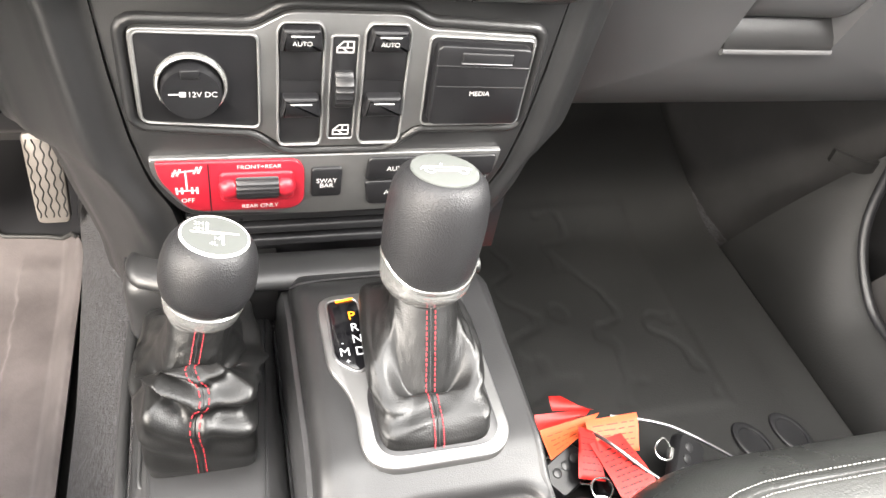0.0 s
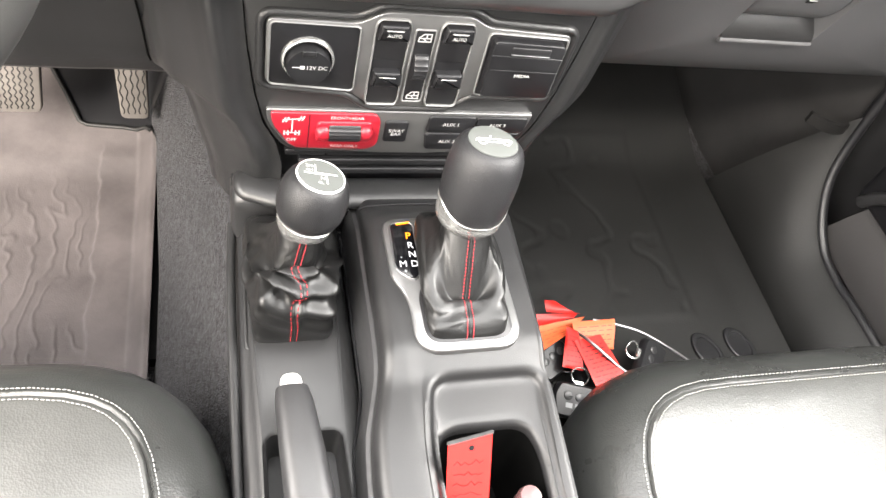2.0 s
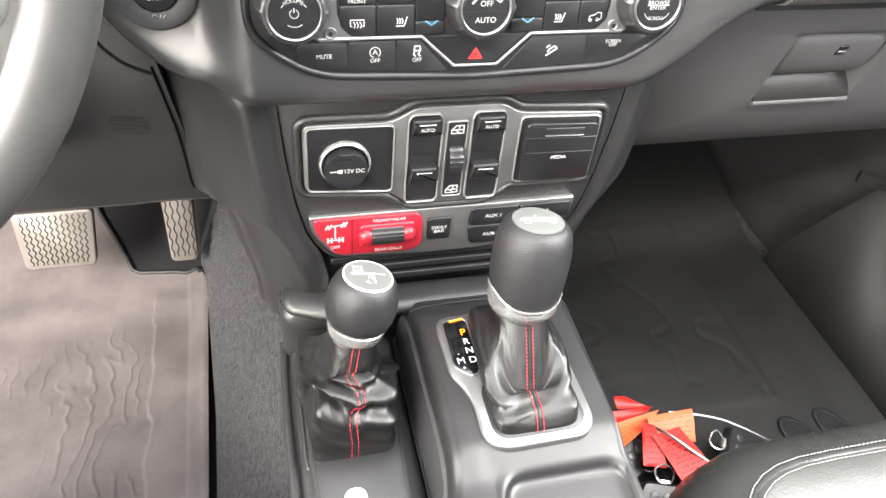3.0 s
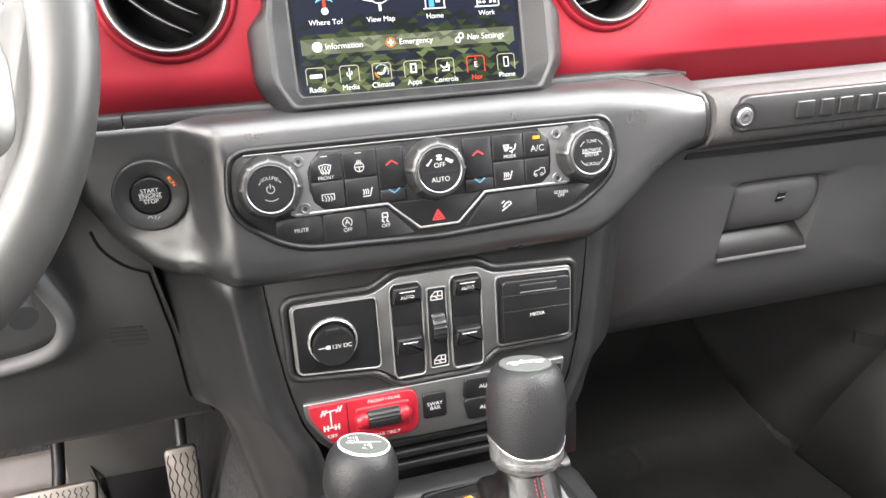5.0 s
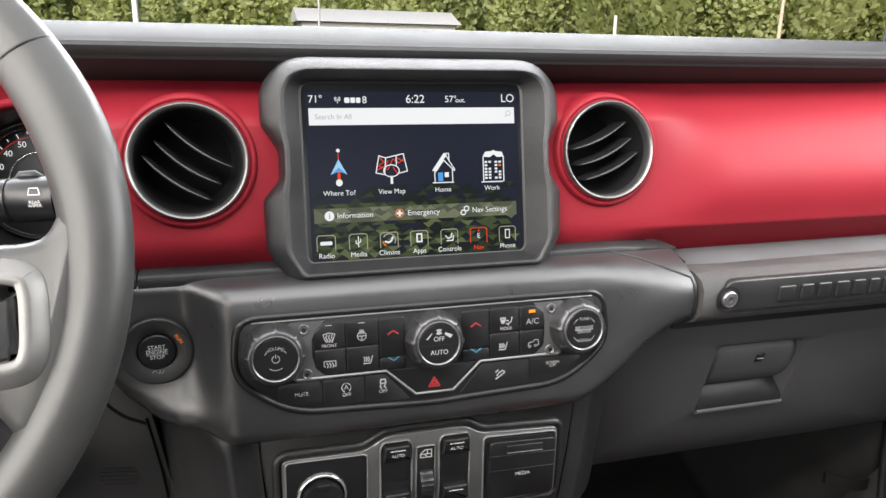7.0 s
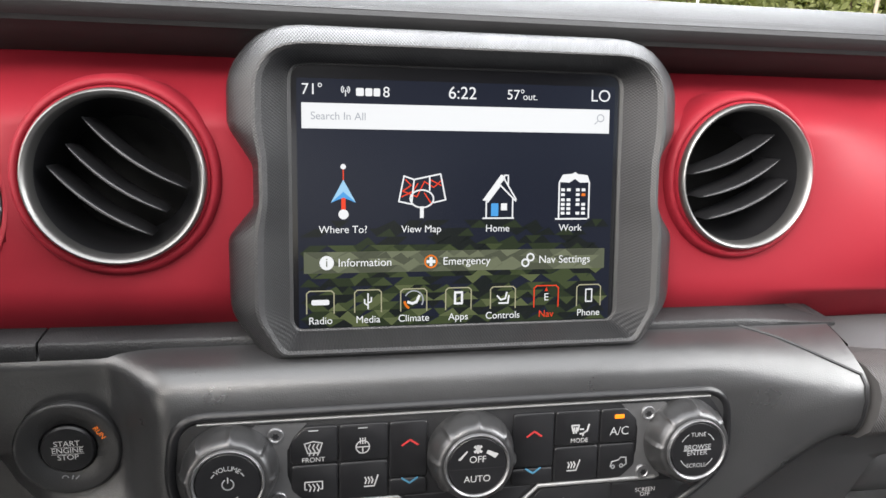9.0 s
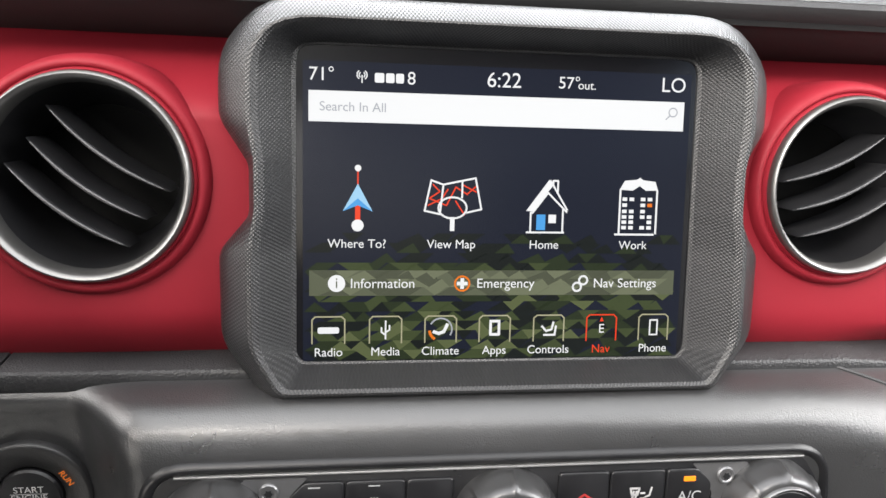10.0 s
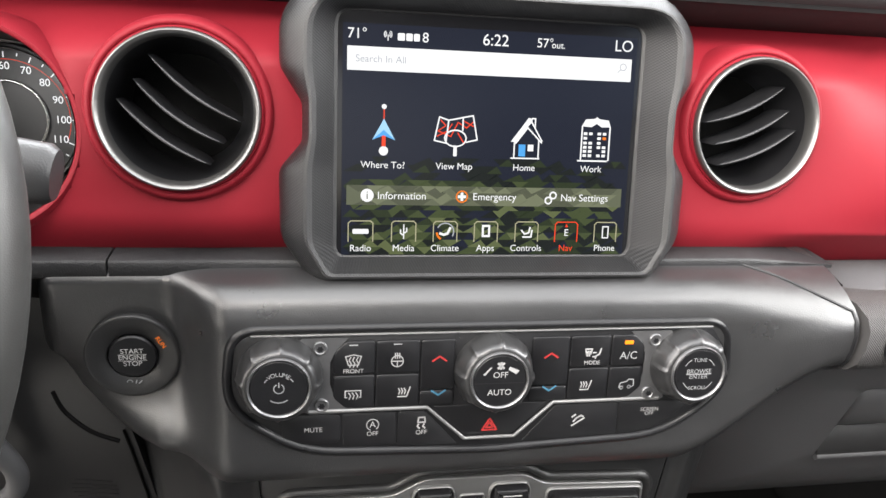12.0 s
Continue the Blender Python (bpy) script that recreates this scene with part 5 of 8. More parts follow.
for side, name in ((-1, "driver"), (1, "passenger")):
    w = thing("stack_wing", (side * 0.165, -0.03, 0.43), "smooth black %s side flank of the centre stack" % name, "stack flank", "flanks of the centre stack")
    part("flank", sheet(22, 48, lambda s, t, side=side: wing_at(side, s, t), (0, 0.02, 0)), PLASTIC, w, angle=70)


knee = thing("knee_panel", (-0.45, 0.02, 0.50), "flat black knee panel under the steering column", "knee panel")
KNEE = [(0.745, -0.002), (0.66, -0.004), (0.60, 0.008), (0.54, 0.019), (0.512, 0.025), (0.504, 0.032), (0.502, 0.045)]
part("panel", sheet(40, len(KNEE) - 1, lambda s, t: Vector((-0.74 + (0.74 - lerp([(0.50, 0.1865), (0.55, 0.1955), (0.67, 0.2115), (0.75, 0.222)], KNEE[round(t * 6)][0])) * s, KNEE[round(t * 6)][1] - 0.008 * ease(-0.26, -0.20, -0.74 + 0.54 * s), KNEE[round(t * 6)][0] + 0.007 * ease(-0.27, -0.20, -0.74 + 0.54 * s) * ease(0.60, 0.50, KNEE[round(t * 6)][0]))), (0, 0.03, 0)), PLASTIC, knee, angle=60)
KNEE_EDGE = [(0.50, 0.1865), (0.55, 0.1955), (0.67, 0.2115), (0.75, 0.222)]


def knee_pt(x, z, out):
    s = (x + 0.74) / (0.74 - lerp(KNEE_EDGE, z))
    return Vector((x, lerp(KNEE, z) - 0.008 * ease(-0.26, -0.20, -0.74 + 0.54 * s) - out, z - 0.15 * out))


seam = []
for k in range(20):
    z = 0.540 + 0.0062 * k
    x = -lerp(WING, z) - 0.0008
    seam.append(Vector((x, min(wing_at(-1, 1.0, (0.668 - z) / 0.273).y, knee_pt(x, z, 0).y) - 0.0008, z)))
part("edge_seam", tube(seam, 0.0009, 6), VOID, knee, "dark seam beside the stack flank")
part("upper_seam", tube(smooth_path([(-0.2440, -0.0330, 0.7000), (-0.2395, -0.0320, 0.6860), (-0.2270, -0.0325, 0.6725), (-0.2119, -0.0325, 0.6647)], 6), 0.0013, 6), VOID, knee, "dark gap under the fascia")
for i in range(5):
    w, zs = 0.0150 * math.sqrt(1 - ((i - 2) / 3.4) ** 2), 0.6095 - 0.0040 * i
    part("slot", sheet(10, 2, lambda s, t, w=w, zs=zs: knee_pt(-0.2400 + w * (2 * s - 1), zs + 0.0015 * (t - 0.5), 0.0007), (0.0008, 0.003, 0)), BLACK, knee, "narrow dark sensor slot")

GLOVE = [(0.712, -0.045), (0.700, -0.036), (0.667, -0.014), (0.62, 0.008), (0.58, 0.026), (0.545, 0.045), (0.512, 0.068), (0.484, 0.094), (0.462, 0.124), (0.447, 0.152), (0.437, 0.185)]


def glove_pt(x, z, d=0.0):
    return Vector((x, lerp(GLOVE, z) + d + 0.02 * max(0, 0.24 - x), z))


glove = thing("glove_box", (0.45, 0.05, 0.44), "black grained glove box door with a recessed pull latch", "glove box")
og = rounded([(0.150, 0.437), (0.748, 0.437), (0.748, 0.711), (0.150, 0.711)], 0.012, 5)
pg = rounded([(0.314, 0.571), (0.422, 0.573), (0.4045, 0.6655), (0.3005, 0.6665)], 0.010, 5)
loops = [[glove_pt(x, z, 0.03) for x, z in og]]
for k in range(13):
    loops.append([glove_pt(x, z) for x, z in between(og, pg, k / 12)])
for d, k in ((0.002, 0.0006), (0.010, 0.003), (0.026, 0.006)):
    loops.append([glove_pt(x, z, d) for x, z in inset(pg, k)])
part("door", rings(loops), MATTE, glove, "grained door with a recessed pocket", 60)


def pocket_x(s_, z, k):
    """Across the latch pocket at a height, k inside its edge."""
    x0, x1 = 0.3005 + (0.6665 - z) * 0.142 + k, 0.4045 + (0.6655 - z) * 0.19 - k
    return x0 + (x1 - x0) * s_


part("latch", sheet(14, 22, lambda s_, t: glove_pt(pocket_x(s_, 0.6625 - 0.056 * t, 0.0022), 0.6625 - 0.056 * t, 0.0005 + 0.010 * (1 - t) ** 8 + 0.010 * t ** 5 + 0.004 * abs(2 * s_ - 1) ** 10), (0, 0.004, 0)), MATTE, glove, "black pull latch with a rounded top edge", 70)
part("scoop", sheet(14, 12, lambda s_, t: glove_pt(pocket_x(s_, 0.605 - 0.031 * t, 0.0015), 0.605 - 0.031 * t, 0.022 * (1 - t) ** 1.5 - 0.0030 * t), (0, 0.004, 0)), PLASTIC, glove, "scooped finger pocket under the latch", 70)
part("pocket_lip", tube([glove_pt(pocket_x(k / 8, 0.573, 0.001), 0.5745, -0.0015) for k in range(9)], 0.0032, 12), MATTE, glove, "rounded lower lip of the latch pocket", 60)
LK = plane(0.3600, lerp(GLOVE, 0.6435) + 0.0005, 0.6435, -25)
part("lock", slab(rect(-0.0045, -0.0055, 0.0045, 0.0060, 0.0012), -0.002, 0.0006, LK, 0.0004), BLACK, glove, "small dark lock window")
part("lock_slot", slab(rect(-0.0042, -0.0010, 0.0042, 0.0006, 0.0004), 0, 0.0016, LK, 0.0003), SILVER, glove, "small bright lock slot")

# shelf edge and grab handle
ledge = thing("dash_ledge", (0.48, -0.02, 0.765), "black soft ledge between the red panel and the grab handle", "dash ledge")
part("pad", rings([[Vector((x, -0.0160 + 0.030 * math.cos(a), 0.7535 + (0.002 + 0.0065 * ease(0.224, 0.262, x)) * math.copysign(abs(math.sin(a)) ** 0.4, math.sin(a)) + 0.004 * (x - 0.24))) for a in [2 * math.pi * i / 24 for i in range(24)]] for x in [0.224, 0.229, 0.235, 0.242, 0.25] + [0.258 + 0.0246 * i for i in range(21)]]), MATTE, ledge, angle=60)
part("end_gap", tube([(0.2427, -0.0066, 0.7622), (0.2335, -0.0379, 0.7622)], 0.0014, 8), VOID, ledge, "dark slit at the end of the ledge")
part("wall", block(0.228, -0.04, 0.70, 0.75, -0.012, 0.755, 0.003), BLACK, ledge)
HANDLE = [(-0.022, 0.7560), (-0.046, 0.7612), (-0.062, 0.7610), (-0.0735, 0.7570), (-0.0785, 0.7500), (-0.0790, 0.7380), (-0.0760, 0.7270), (-0.0690, 0.7190), (-0.0580, 0.7140), (-0.0440, 0.7130), (-0.022, 0.7160)]
handle = thing("grab_handle", (0.48, -0.05, 0.715), "black rubber grab handle with a bright bolt and relief bars", "grab handle")
part("bar", rings([[Vector((x, y, z + 0.006 * (x - 0.228))) for y, z in HANDLE] for x in [0.2272 + 0.0261 * i for i in range(21)]]), GRIP, handle, "knurled black rubber bar", 45)
part("recess", slab(rounded([(0, 0.0155), (0.46, 0.0155), (0.46, -0.0125), (0, -0.0125)][::-1], 0.012, 6), -0.006, 0.0016, plane(0.246, -0.0782, 0.7415, -3), 0.0012), PLASTIC, handle, "smooth inlaid strip")
hb = plane(0.2515, -0.0795, 0.7410, -3)
part("bolt_pocket", lathe([(0.0118, -0.002), (0.0116, 0.0004), (0.0106, 0.0007), (0.0098, 0.0002), (0.004, 0.0002)], hb, 40), BLACK, handle, "dark round bolt pocket", 50)
part("bolt", lathe([(0.0074, -0.002), (0.0074, 0.0018), (0.0062, 0.0030), (0.0050, 0.0026), (0.0040, 0.0030), (0.0026, 0.0030), (0.0020, 0.0010), (0.0006, 0.0010)], hb, 40), GREYMETAL, handle, "bright round bolt head", 30)
x = 0.300
for wdt in (0.020, 0.015, 0.016, 0.016, 0.015, 0.012, 0.013, 0.015):
    part("relief_bar", slab(rect(x, -0.0068, x + wdt * 0.82, 0.0068, 0.0012), 0, 0.0022, plane(0, -0.0800, 0.7425, -3), 0.0007), PLASTIC, handle, "moulded relief bar")
    x += wdt + 0.003

# ---- instrument dial, stalk, steering wheel ----
DIAL = plane(-0.2829, 0.064, 0.8317, 9) @ Matrix.Scale(0.754, 4)
cluster = thing("instrument_dial", (-0.2829, 0.064, 0.786), "round black speedometer dial with white numerals and a red needle", "instrument dial")
part("rim", lathe([(0.0600, -0.03), (0.0600, 0.001), (0.0590, 0.003), (0.0572, 0.0028), (0.0560, -0.001), (0.0556, -0.012)], DIAL, 80), BLACK, cluster, "black dial rim", 60)
part("binnacle", rings([[Vector((-0.274 - 0.0089 * k_ + r_ * math.cos(a), -0.012 + 0.078 * k_ + 0.158 * r_ * math.sin(a), 0.8445 - 0.0128 * k_ + r_ * math.sin(a))) for a in [2 * math.pi * i / 64 for i in range(64)]] for k_, r_ in ((0.0, 0.0512), (0.3, 0.0500), (0.7, 0.0475), (1.0, 0.0458))], cap=False), BLACK, cluster, "black tube round the sunken dial", 60)
part("bright_ring", lathe([(0.0564, -0.001), (0.0562, 0.0030), (0.0558, 0.0034), (0.0554, 0.0029), (0.0552, -0.001)], DIAL, 80), CHROME, cluster, "fine bright ring", 60)
part("face", lathe([(0.0558, -0.012), (0.0556, -0.0075), (0.004, -0.0075)], DIAL, 64), BLACK, cluster, "matt black dial face")
part("inner_ring", lathe([(0.0318, -0.008), (0.0314, -0.0046), (0.0302, -0.0040), (0.0290, -0.0046), (0.0287, -0.008)], DIAL, 64), CHROME, cluster, "satin inner ring", 60)
D_NUM = glow("lit_dial_white", (0.75, 0.76, 0.78), 0.8)
part("ticks", strokes([[(r0 * math.cos(radians(a)), r0 * math.sin(radians(a))), (0.0525 * math.cos(radians(a)), 0.0525 * math.sin(radians(a)))] for r0, a in [(0.0485 if i % 2 == 0 else 0.0505, 225 - 22.5 / 2 * i) for i in range(25)]], 0.0009, DIAL, -0.0071), D_NUM, cluster)
part("red_scale", strokes([arc(0, 0, 0.0470, -20, 200, 60)], 0.0004, DIAL, -0.0071), D_RED, cluster)
for i in range(13):
    a = radians(225 - 22.5 * i)
    lettering(str(10 * i), 0.0058, DIAL, D_NUM, cluster, 0.0415 * math.cos(a), 0.0415 * math.sin(a), -0.0070)
part("needle", strokes([[(-0.006, -0.006), (-0.0240, -0.0240)]], 0.0016, DIAL, -0.0045), D_RED, cluster, "red needle")

stalk = thing("wiper_stalk", (-0.30, -0.09, 0.83), "black wiper stalk with white marks behind the steering wheel", "stalk")
part("arm", tube([(-0.349, -0.085, 0.845), (-0.294, -0.098, 0.849), (-0.280, -0.100, 0.8495)], [0.0085, 0.0085, 0.0095], 16), BLACK, stalk)
part("collar", tube([(-0.2800, -0.100, 0.8495), (-0.2785, -0.1002, 0.8496), (-0.2640, -0.1020, 0.8501), (-0.2632, -0.1021, 0.8502)], [0.0112, 0.0122, 0.0126, 0.0116], 28), BLACK, stalk, "rear wiper turning collar", 40)
part("barrel", tube([(-0.2625, -0.102, 0.850), (-0.2615, -0.1022, 0.8502), (-0.2395, -0.1038, 0.851), (-0.2385, -0.104, 0.851)], [0.0120, 0.0130, 0.0132, 0.0122], 28), BLACK, stalk, "marked barrel", 40)
part("barrel_tab", tube([(-0.2600, -0.1015, 0.8625), (-0.2580, -0.1015, 0.8640), (-0.2500, -0.1020, 0.8645), (-0.2460, -0.1025, 0.8630)], [0.0015, 0.0028, 0.0028, 0.0012], 10), BLACK, stalk, "small raised thumb tab", 60)
part("ring", tube([(-0.2378, -0.104, 0.851), (-0.2370, -0.104, 0.851), (-0.2330, -0.104, 0.851), (-0.2322, -0.104, 0.851)], [0.0118, 0.0126, 0.0126, 0.0118], 28), BLACK, stalk, "narrow stepped ring", 40)
# paler than the stalk: the light on its end is put into the colour
part("end", tube([(-0.2315, -0.104, 0.851), (-0.2300, -0.104, 0.851), (-0.2085, -0.105, 0.8480), (-0.2055, -0.105, 0.8475)], [0.0110, 0.0132, 0.0126, 0.0105], 28), HARD, stalk, angle=40)
sm = plane(-0.249, -0.1160, 0.8525, 6)
lettering("REAR\nWIPER", 0.0017, sm, PRINT, stalk, 0.0, -0.002, 0.0012)
part("symbol", strokes([[(-0.0030, 0.0032), (0.0030, 0.0032), (0.0022, 0.0070), (-0.0022, 0.0070), (-0.0030, 0.0032)]], 0.0005, sm, 0.0010), PRINT, stalk, "wiper symbol")
so = plane(-0.2712, -0.1128, 0.8512, 6)
lettering("OFF", 0.0020, so, PRINT, stalk, 0.0, -0.0012, 0.0012)
part("symbol", strokes([[(-0.0028, 0.0034), (0.0028, 0.0034), (0.0020, 0.0068), (-0.0020, 0.0068), (-0.0028, 0.0034)]], 0.0005, so, 0.0010), PRINT, stalk, "wiper symbol")

WM = plane(-0.3835, -0.1878, 0.8417, 20)
wheel = thing("steering_wheel", (-0.383, -0.12, 0.66), "grey-black leather steering wheel with satin silver spoke trim", "steering wheel")
loops = []
for i in range(96):
    a = 2 * math.pi * i / 96
    c = Vector((math.cos(a), math.sin(a), 0))
    fat = 1 + 0.10 * math.exp(-((math.degrees(a) + 180) % 360 - 180 - 18) ** 2 / 300)
    loops.append([WM @ (c * (0.1756 + 0.0161 * fat * math.cos(b)) + Vector((0, 0, 0.0148 * math.sin(b)))) for b in [2 * math.pi * j / 20 for j in range(20)]])
part("rim", rings(loops, round_trip=True), WHEEL, wheel, "smooth leather rim", 70)
part("rim_seam", tube([WM @ (Vector((math.cos(radians(33)), math.sin(radians(33)), 0)) * (0.1756 + 0.0163 * math.cos(b)) + Vector((0, 0, 0.0150 * math.sin(b)))) for b in [math.pi * 2 * j / 24 for j in range(25)]], 0.0006, 6), BLACK, wheel, "stitched seam round the rim")
part("hub", lathe([(0.060, -0.05), (0.074, -0.01), (0.072, 0.012), (0.06, 0.022), (0.03, 0.026), (0.004, 0.027)], WM, 48), HARD, wheel, "black horn pad", 60)
for s in (-1, 1):
    sp = [(0.060, 0.008), (0.120, 0.004), (0.146, 0.003), (0.156, 0.008), (0.163, 0.030), (0.178, 0.026), (0.178, -0.030), (0.166, -0.092), (0.140, -0.090), (0.133, -0.079), (0.126, -0.070), (0.050, -0.064)]
    sp = rounded([(s * u, v) for u, v in (sp if s < 0 else sp[::-1])], 0.011, 4)
    spoke = part("spoke", slab(sp, -0.012, 0.0105, WM, 0.007), WHEEL, wheel, "broad grey leather spoke", 60)
    tr = rounded([(s * u, v) for u, v in ((0.070, -0.064), (0.146, -0.064), (0.1555, -0.052), (0.1555, -0.014), (0.147, -0.0035), (0.070, -0.001))][::s], 0.013, 6)
    loops = [[WM @ Vector((u, v, n)) for u, v in inset(tr, d)] for d, n in ((0.0, 0.004), (0.0, 0.0100), (0.0008, 0.0112), (0.0066, 0.0158), (0.0078, 0.0164), (0.0108, 0.0164), (0.0122, 0.0156), (0.0132, 0.0120), (0.0134, 0.006))]
    part("spoke_trim", rings(loops, round_trip=True), TRIM, spoke, "satin silver trim frame with a wide chamfer", 34)
    part("switch_pad", slab(inset(tr, 0.0136), 0.004, 0.0130, WM, 0.002), HARD, spoke, "grey switch pad")
    for v in (-0.046, -0.024):
        part("switch", slab(rect(s * 0.116 - 0.017, v - 0.009, s * 0.116 + 0.017, v + 0.009, 0.004), 0.012, 0.0150, WM, 0.0012), HARD, spoke)
lo = rounded([(-0.028, -0.055), (-0.024, -0.165), (0.024, -0.165), (0.028, -0.055)], 0.008, 4)
part("lower_spoke", slab(lo, -0.010, 0.006, WM, 0.004), SILVER, wheel, "satin silver lower spoke")
column = thing("steering_column", (-0.383, 0.0, 0.70), "black plastic steering column shroud", "column shroud")
part("shroud", rings([[Vector((-0.383 + rx * math.cos(a), y, zc + rz * math.sin(a))) for a in [2 * math.pi * i / 32 for i in range(32)]] for y, zc, rx, rz in ((-0.135, 0.795, 0.045, 0.050), (-0.125, 0.790, 0.080, 0.070), (-0.05, 0.755, 0.103, 0.088), (0.03, 0.725, 0.110, 0.090))]), PLASTIC, column, angle=60)
part("lip", tube(smooth_path([(-0.2960, -0.0330, 0.7050), (-0.2860, -0.0240, 0.6660), (-0.2770, -0.0150, 0.6330), (-0.2870, -0.0060, 0.6080), (-0.3110, 0.0000, 0.5960), (-0.3600, 0.0020, 0.5910), (-0.4600, 0.0020, 0.5910)], 8), 0.0065, 14), MATTE, column, "rounded lip of the opening for the column", 60)
part("tilt_lever", tube([(-0.335, -0.02, 0.690), (-0.300, -0.055, 0.672), (-0.283, -0.085, 0.662)], [0.010, 0.013, 0.009], 14), HARD, column, "black tilt lever")

# ---- shift console ----
console = thing("shift_console", (0.035, -0.2, 0.12), "black satin plastic floor console with a tray and cup holder", "centre console")
CON_L = [(-0.62, -0.050), (-0.32, -0.050), (-0.285, -0.0475), (-0.235, -0.0345), (-0.20, -0.0330), (-0.060, -0.0330)]
CON_R = [(-0.62, 0.092), (-0.34, 0.095), (-0.27, 0.1005), (-0.21, 0.1025), (-0.10, 0.1055), (-0.060, 0.1055)]


CON_EDGE = [(lerp(CON_L, y), y) for y in [-0.060 - 0.02 * k for k in range(29)]] + [(lerp(CON_R, y), y) for y in [-0.620 + 0.02 * k for k in range(29)]]
con_o = resample(rounded(CON_EDGE, [0.010] + [0.006] * 56 + [0.010], 3), 220)
tray_i = resample(rounded([(0.0420, -0.2490), (0.0025, -0.2490), (-0.0060, -0.300), (-0.0060, -0.50), (0.0830, -0.50), (0.0880, -0.34), (0.0915, -0.2490)], [0.01, 0.016, 0.02, 0.02, 0.02, 0.02, 0.016], 6), 220)
tray_c = resample(rounded([(0.0420, -0.2880), (0.0080, -0.2880), (-0.0005, -0.302), (-0.0005, -0.43), (0.0760, -0.43), (0.0800, -0.310), (0.0720, -0.2880)], [0.01, 0.02, 0.02, 0.02, 0.02, 0.02, 0.02], 6), 220)
shift_ = min(range(220), key=lambda k: (con_o[k][0] - 0.035) ** 2 + (con_o[k][1] + 0.060) ** 2)
con_o = con_o[shift_:] + con_o[:shift_]


def con_z(y):
    """Height of the console's top: level round the shifter, stepping down softly to the tray."""
    return 0.4605 - 0.0085 * ease(-0.222, -0.252, y) - 0.004 * ease(-0.26, -0.42, y) - 0.012 * ease(-0.095, -0.066, y)


def lay(poly, dz):
    return [Vector((x, y, con_z(y) + dz)) for x, y in poly]


loops = [[Vector((x + (0.022 if x > 0.03 else 0.0), y, 0.118 if x > 0.03 else 0.30)) for x, y in inset(con_o, -0.002)], lay(inset(con_o, -0.003), -0.045), lay(inset(con_o, -0.0005), -0.012), lay(inset(con_o, 0.0015), -0.0055), lay(inset(con_o, 0.0045), -0.0018), lay(inset(con_o, 0.009), 0.0)]
top_o, rim_o = inset(con_o, 0.009), inset(tray_i, -0.0065)
for k in range(1, 30):
    loops.append(lay(between(top_o, rim_o, k / 30), 0.0012 * math.sin(math.pi * k / 30)))
loops += [lay(rim_o, 0.0012), lay(inset(tray_i, -0.003), 0.0006), lay(inset(tray_i, -0.0008), -0.0014), lay(tray_i, -0.0040), lay(inset(tray_i, 0.0016), -0.0060), lay(inset(tray_i, 0.0045), -0.0068)]
for k in range(1, 6):
    loops.append(lay(between(inset(tray_i, 0.0045), inset(tray_c, -0.005), k / 6), -0.0068 - 0.0015 * k / 6))
loops += [lay(inset(tray_c, -0.005), -0.0084), lay(inset(tray_c, -0.0015), -0.0100), lay(tray_c, -0.0150), [Vector((x, y, 0.380)) for x, y in inset(tray_c, 0.003)], [Vector((x, y, 0.345)) for x, y in inset(tray_c, 0.010)]]
part("body", rings(loops), PLASTIC, console, "satin black moulding with tray and cup opening", 50)
# liner coloured almost black to carry the shade inside the cup opening
part("cup_liner", rings([[Vector((x, y, z)) for x, y in inset(tray_c, d)] for z, d in ((0.4345, 0.0008), (0.380, 0.0042), (0.347, 0.011), (0.3462, 0.024))], cap=False), VOID, console, "black rubber cup liner, the hollow's shade put into its colour", 50)
part("front_seam", tube(smooth_path([(-0.0335, -0.077, 0.4485), (-0.02, -0.0765, 0.4530), (0.035, -0.0765, 0.4545), (0.099, -0.0765, 0.4515)], 6), 0.0011, 6), BLACK, console)

# shifter bezel and gate indicator
TOP = pose(0, 0, 0.4615, 0, 0, 0)
bez_o = rounded([(-0.0130, -0.1010), (0.0790, -0.0985), (0.0805, -0.2190), (0.0700, -0.2320), (0.0030, -0.2330), (-0.0085, -0.2210), (-0.0075, -0.1830), (-0.0190, -0.1600), (-0.0200, -0.1085)][::-1], [0.012, 0.006, 0.014, 0.010, 0.012, 0.010, 0.010, 0.01, 0.01], 5)
bezel_s = thing("shifter_bezel", (0.03, -0.16, 0.46), "satin silver shifter surround with a lit gear display", "shifter surround")
gate_i = rounded([(0.0100, -0.1045), (0.0730, -0.1025), (0.0735, -0.2160), (0.0660, -0.2250), (0.0080, -0.2255), (0.0002, -0.2180), (0.0002, -0.1810), (0.0095, -0.1620), (0.0095, -0.1300)][::-1], [0.006, 0.01, 0.008, 0.008, 0.010, 0.010, 0.006, 0.006, 0.006], 5)
part("surround", slab(bez_o, -0.004, 0.0030, TOP, 0.0014), SURROUND, bezel_s, "satin silver surround")
part("gate_well", slab(gate_i, 0.0, 0.0034, TOP, 0.0003), BLACK, bezel_s, "dark well under the gaiter")
ind = rounded([(-0.0130, -0.1080), (0.0065, -0.1065), (0.0062, -0.1590), (-0.0008, -0.1660), (-0.0136, -0.1545)][::-1], [0.006, 0.006, 0.006, 0.006, 0.004], 5)
indic = part("gear_display", slab(ind, 0.0, 0.0042, TOP, 0.0008), GLASS, bezel_s, "black gear display with lit letters")
part("gear_display_rim", hoop(inset(ind, -0.0018), ind, 0.001, 0.0046, TOP, 0.0006), GREYMETAL, bezel_s, "grey rim", 60)
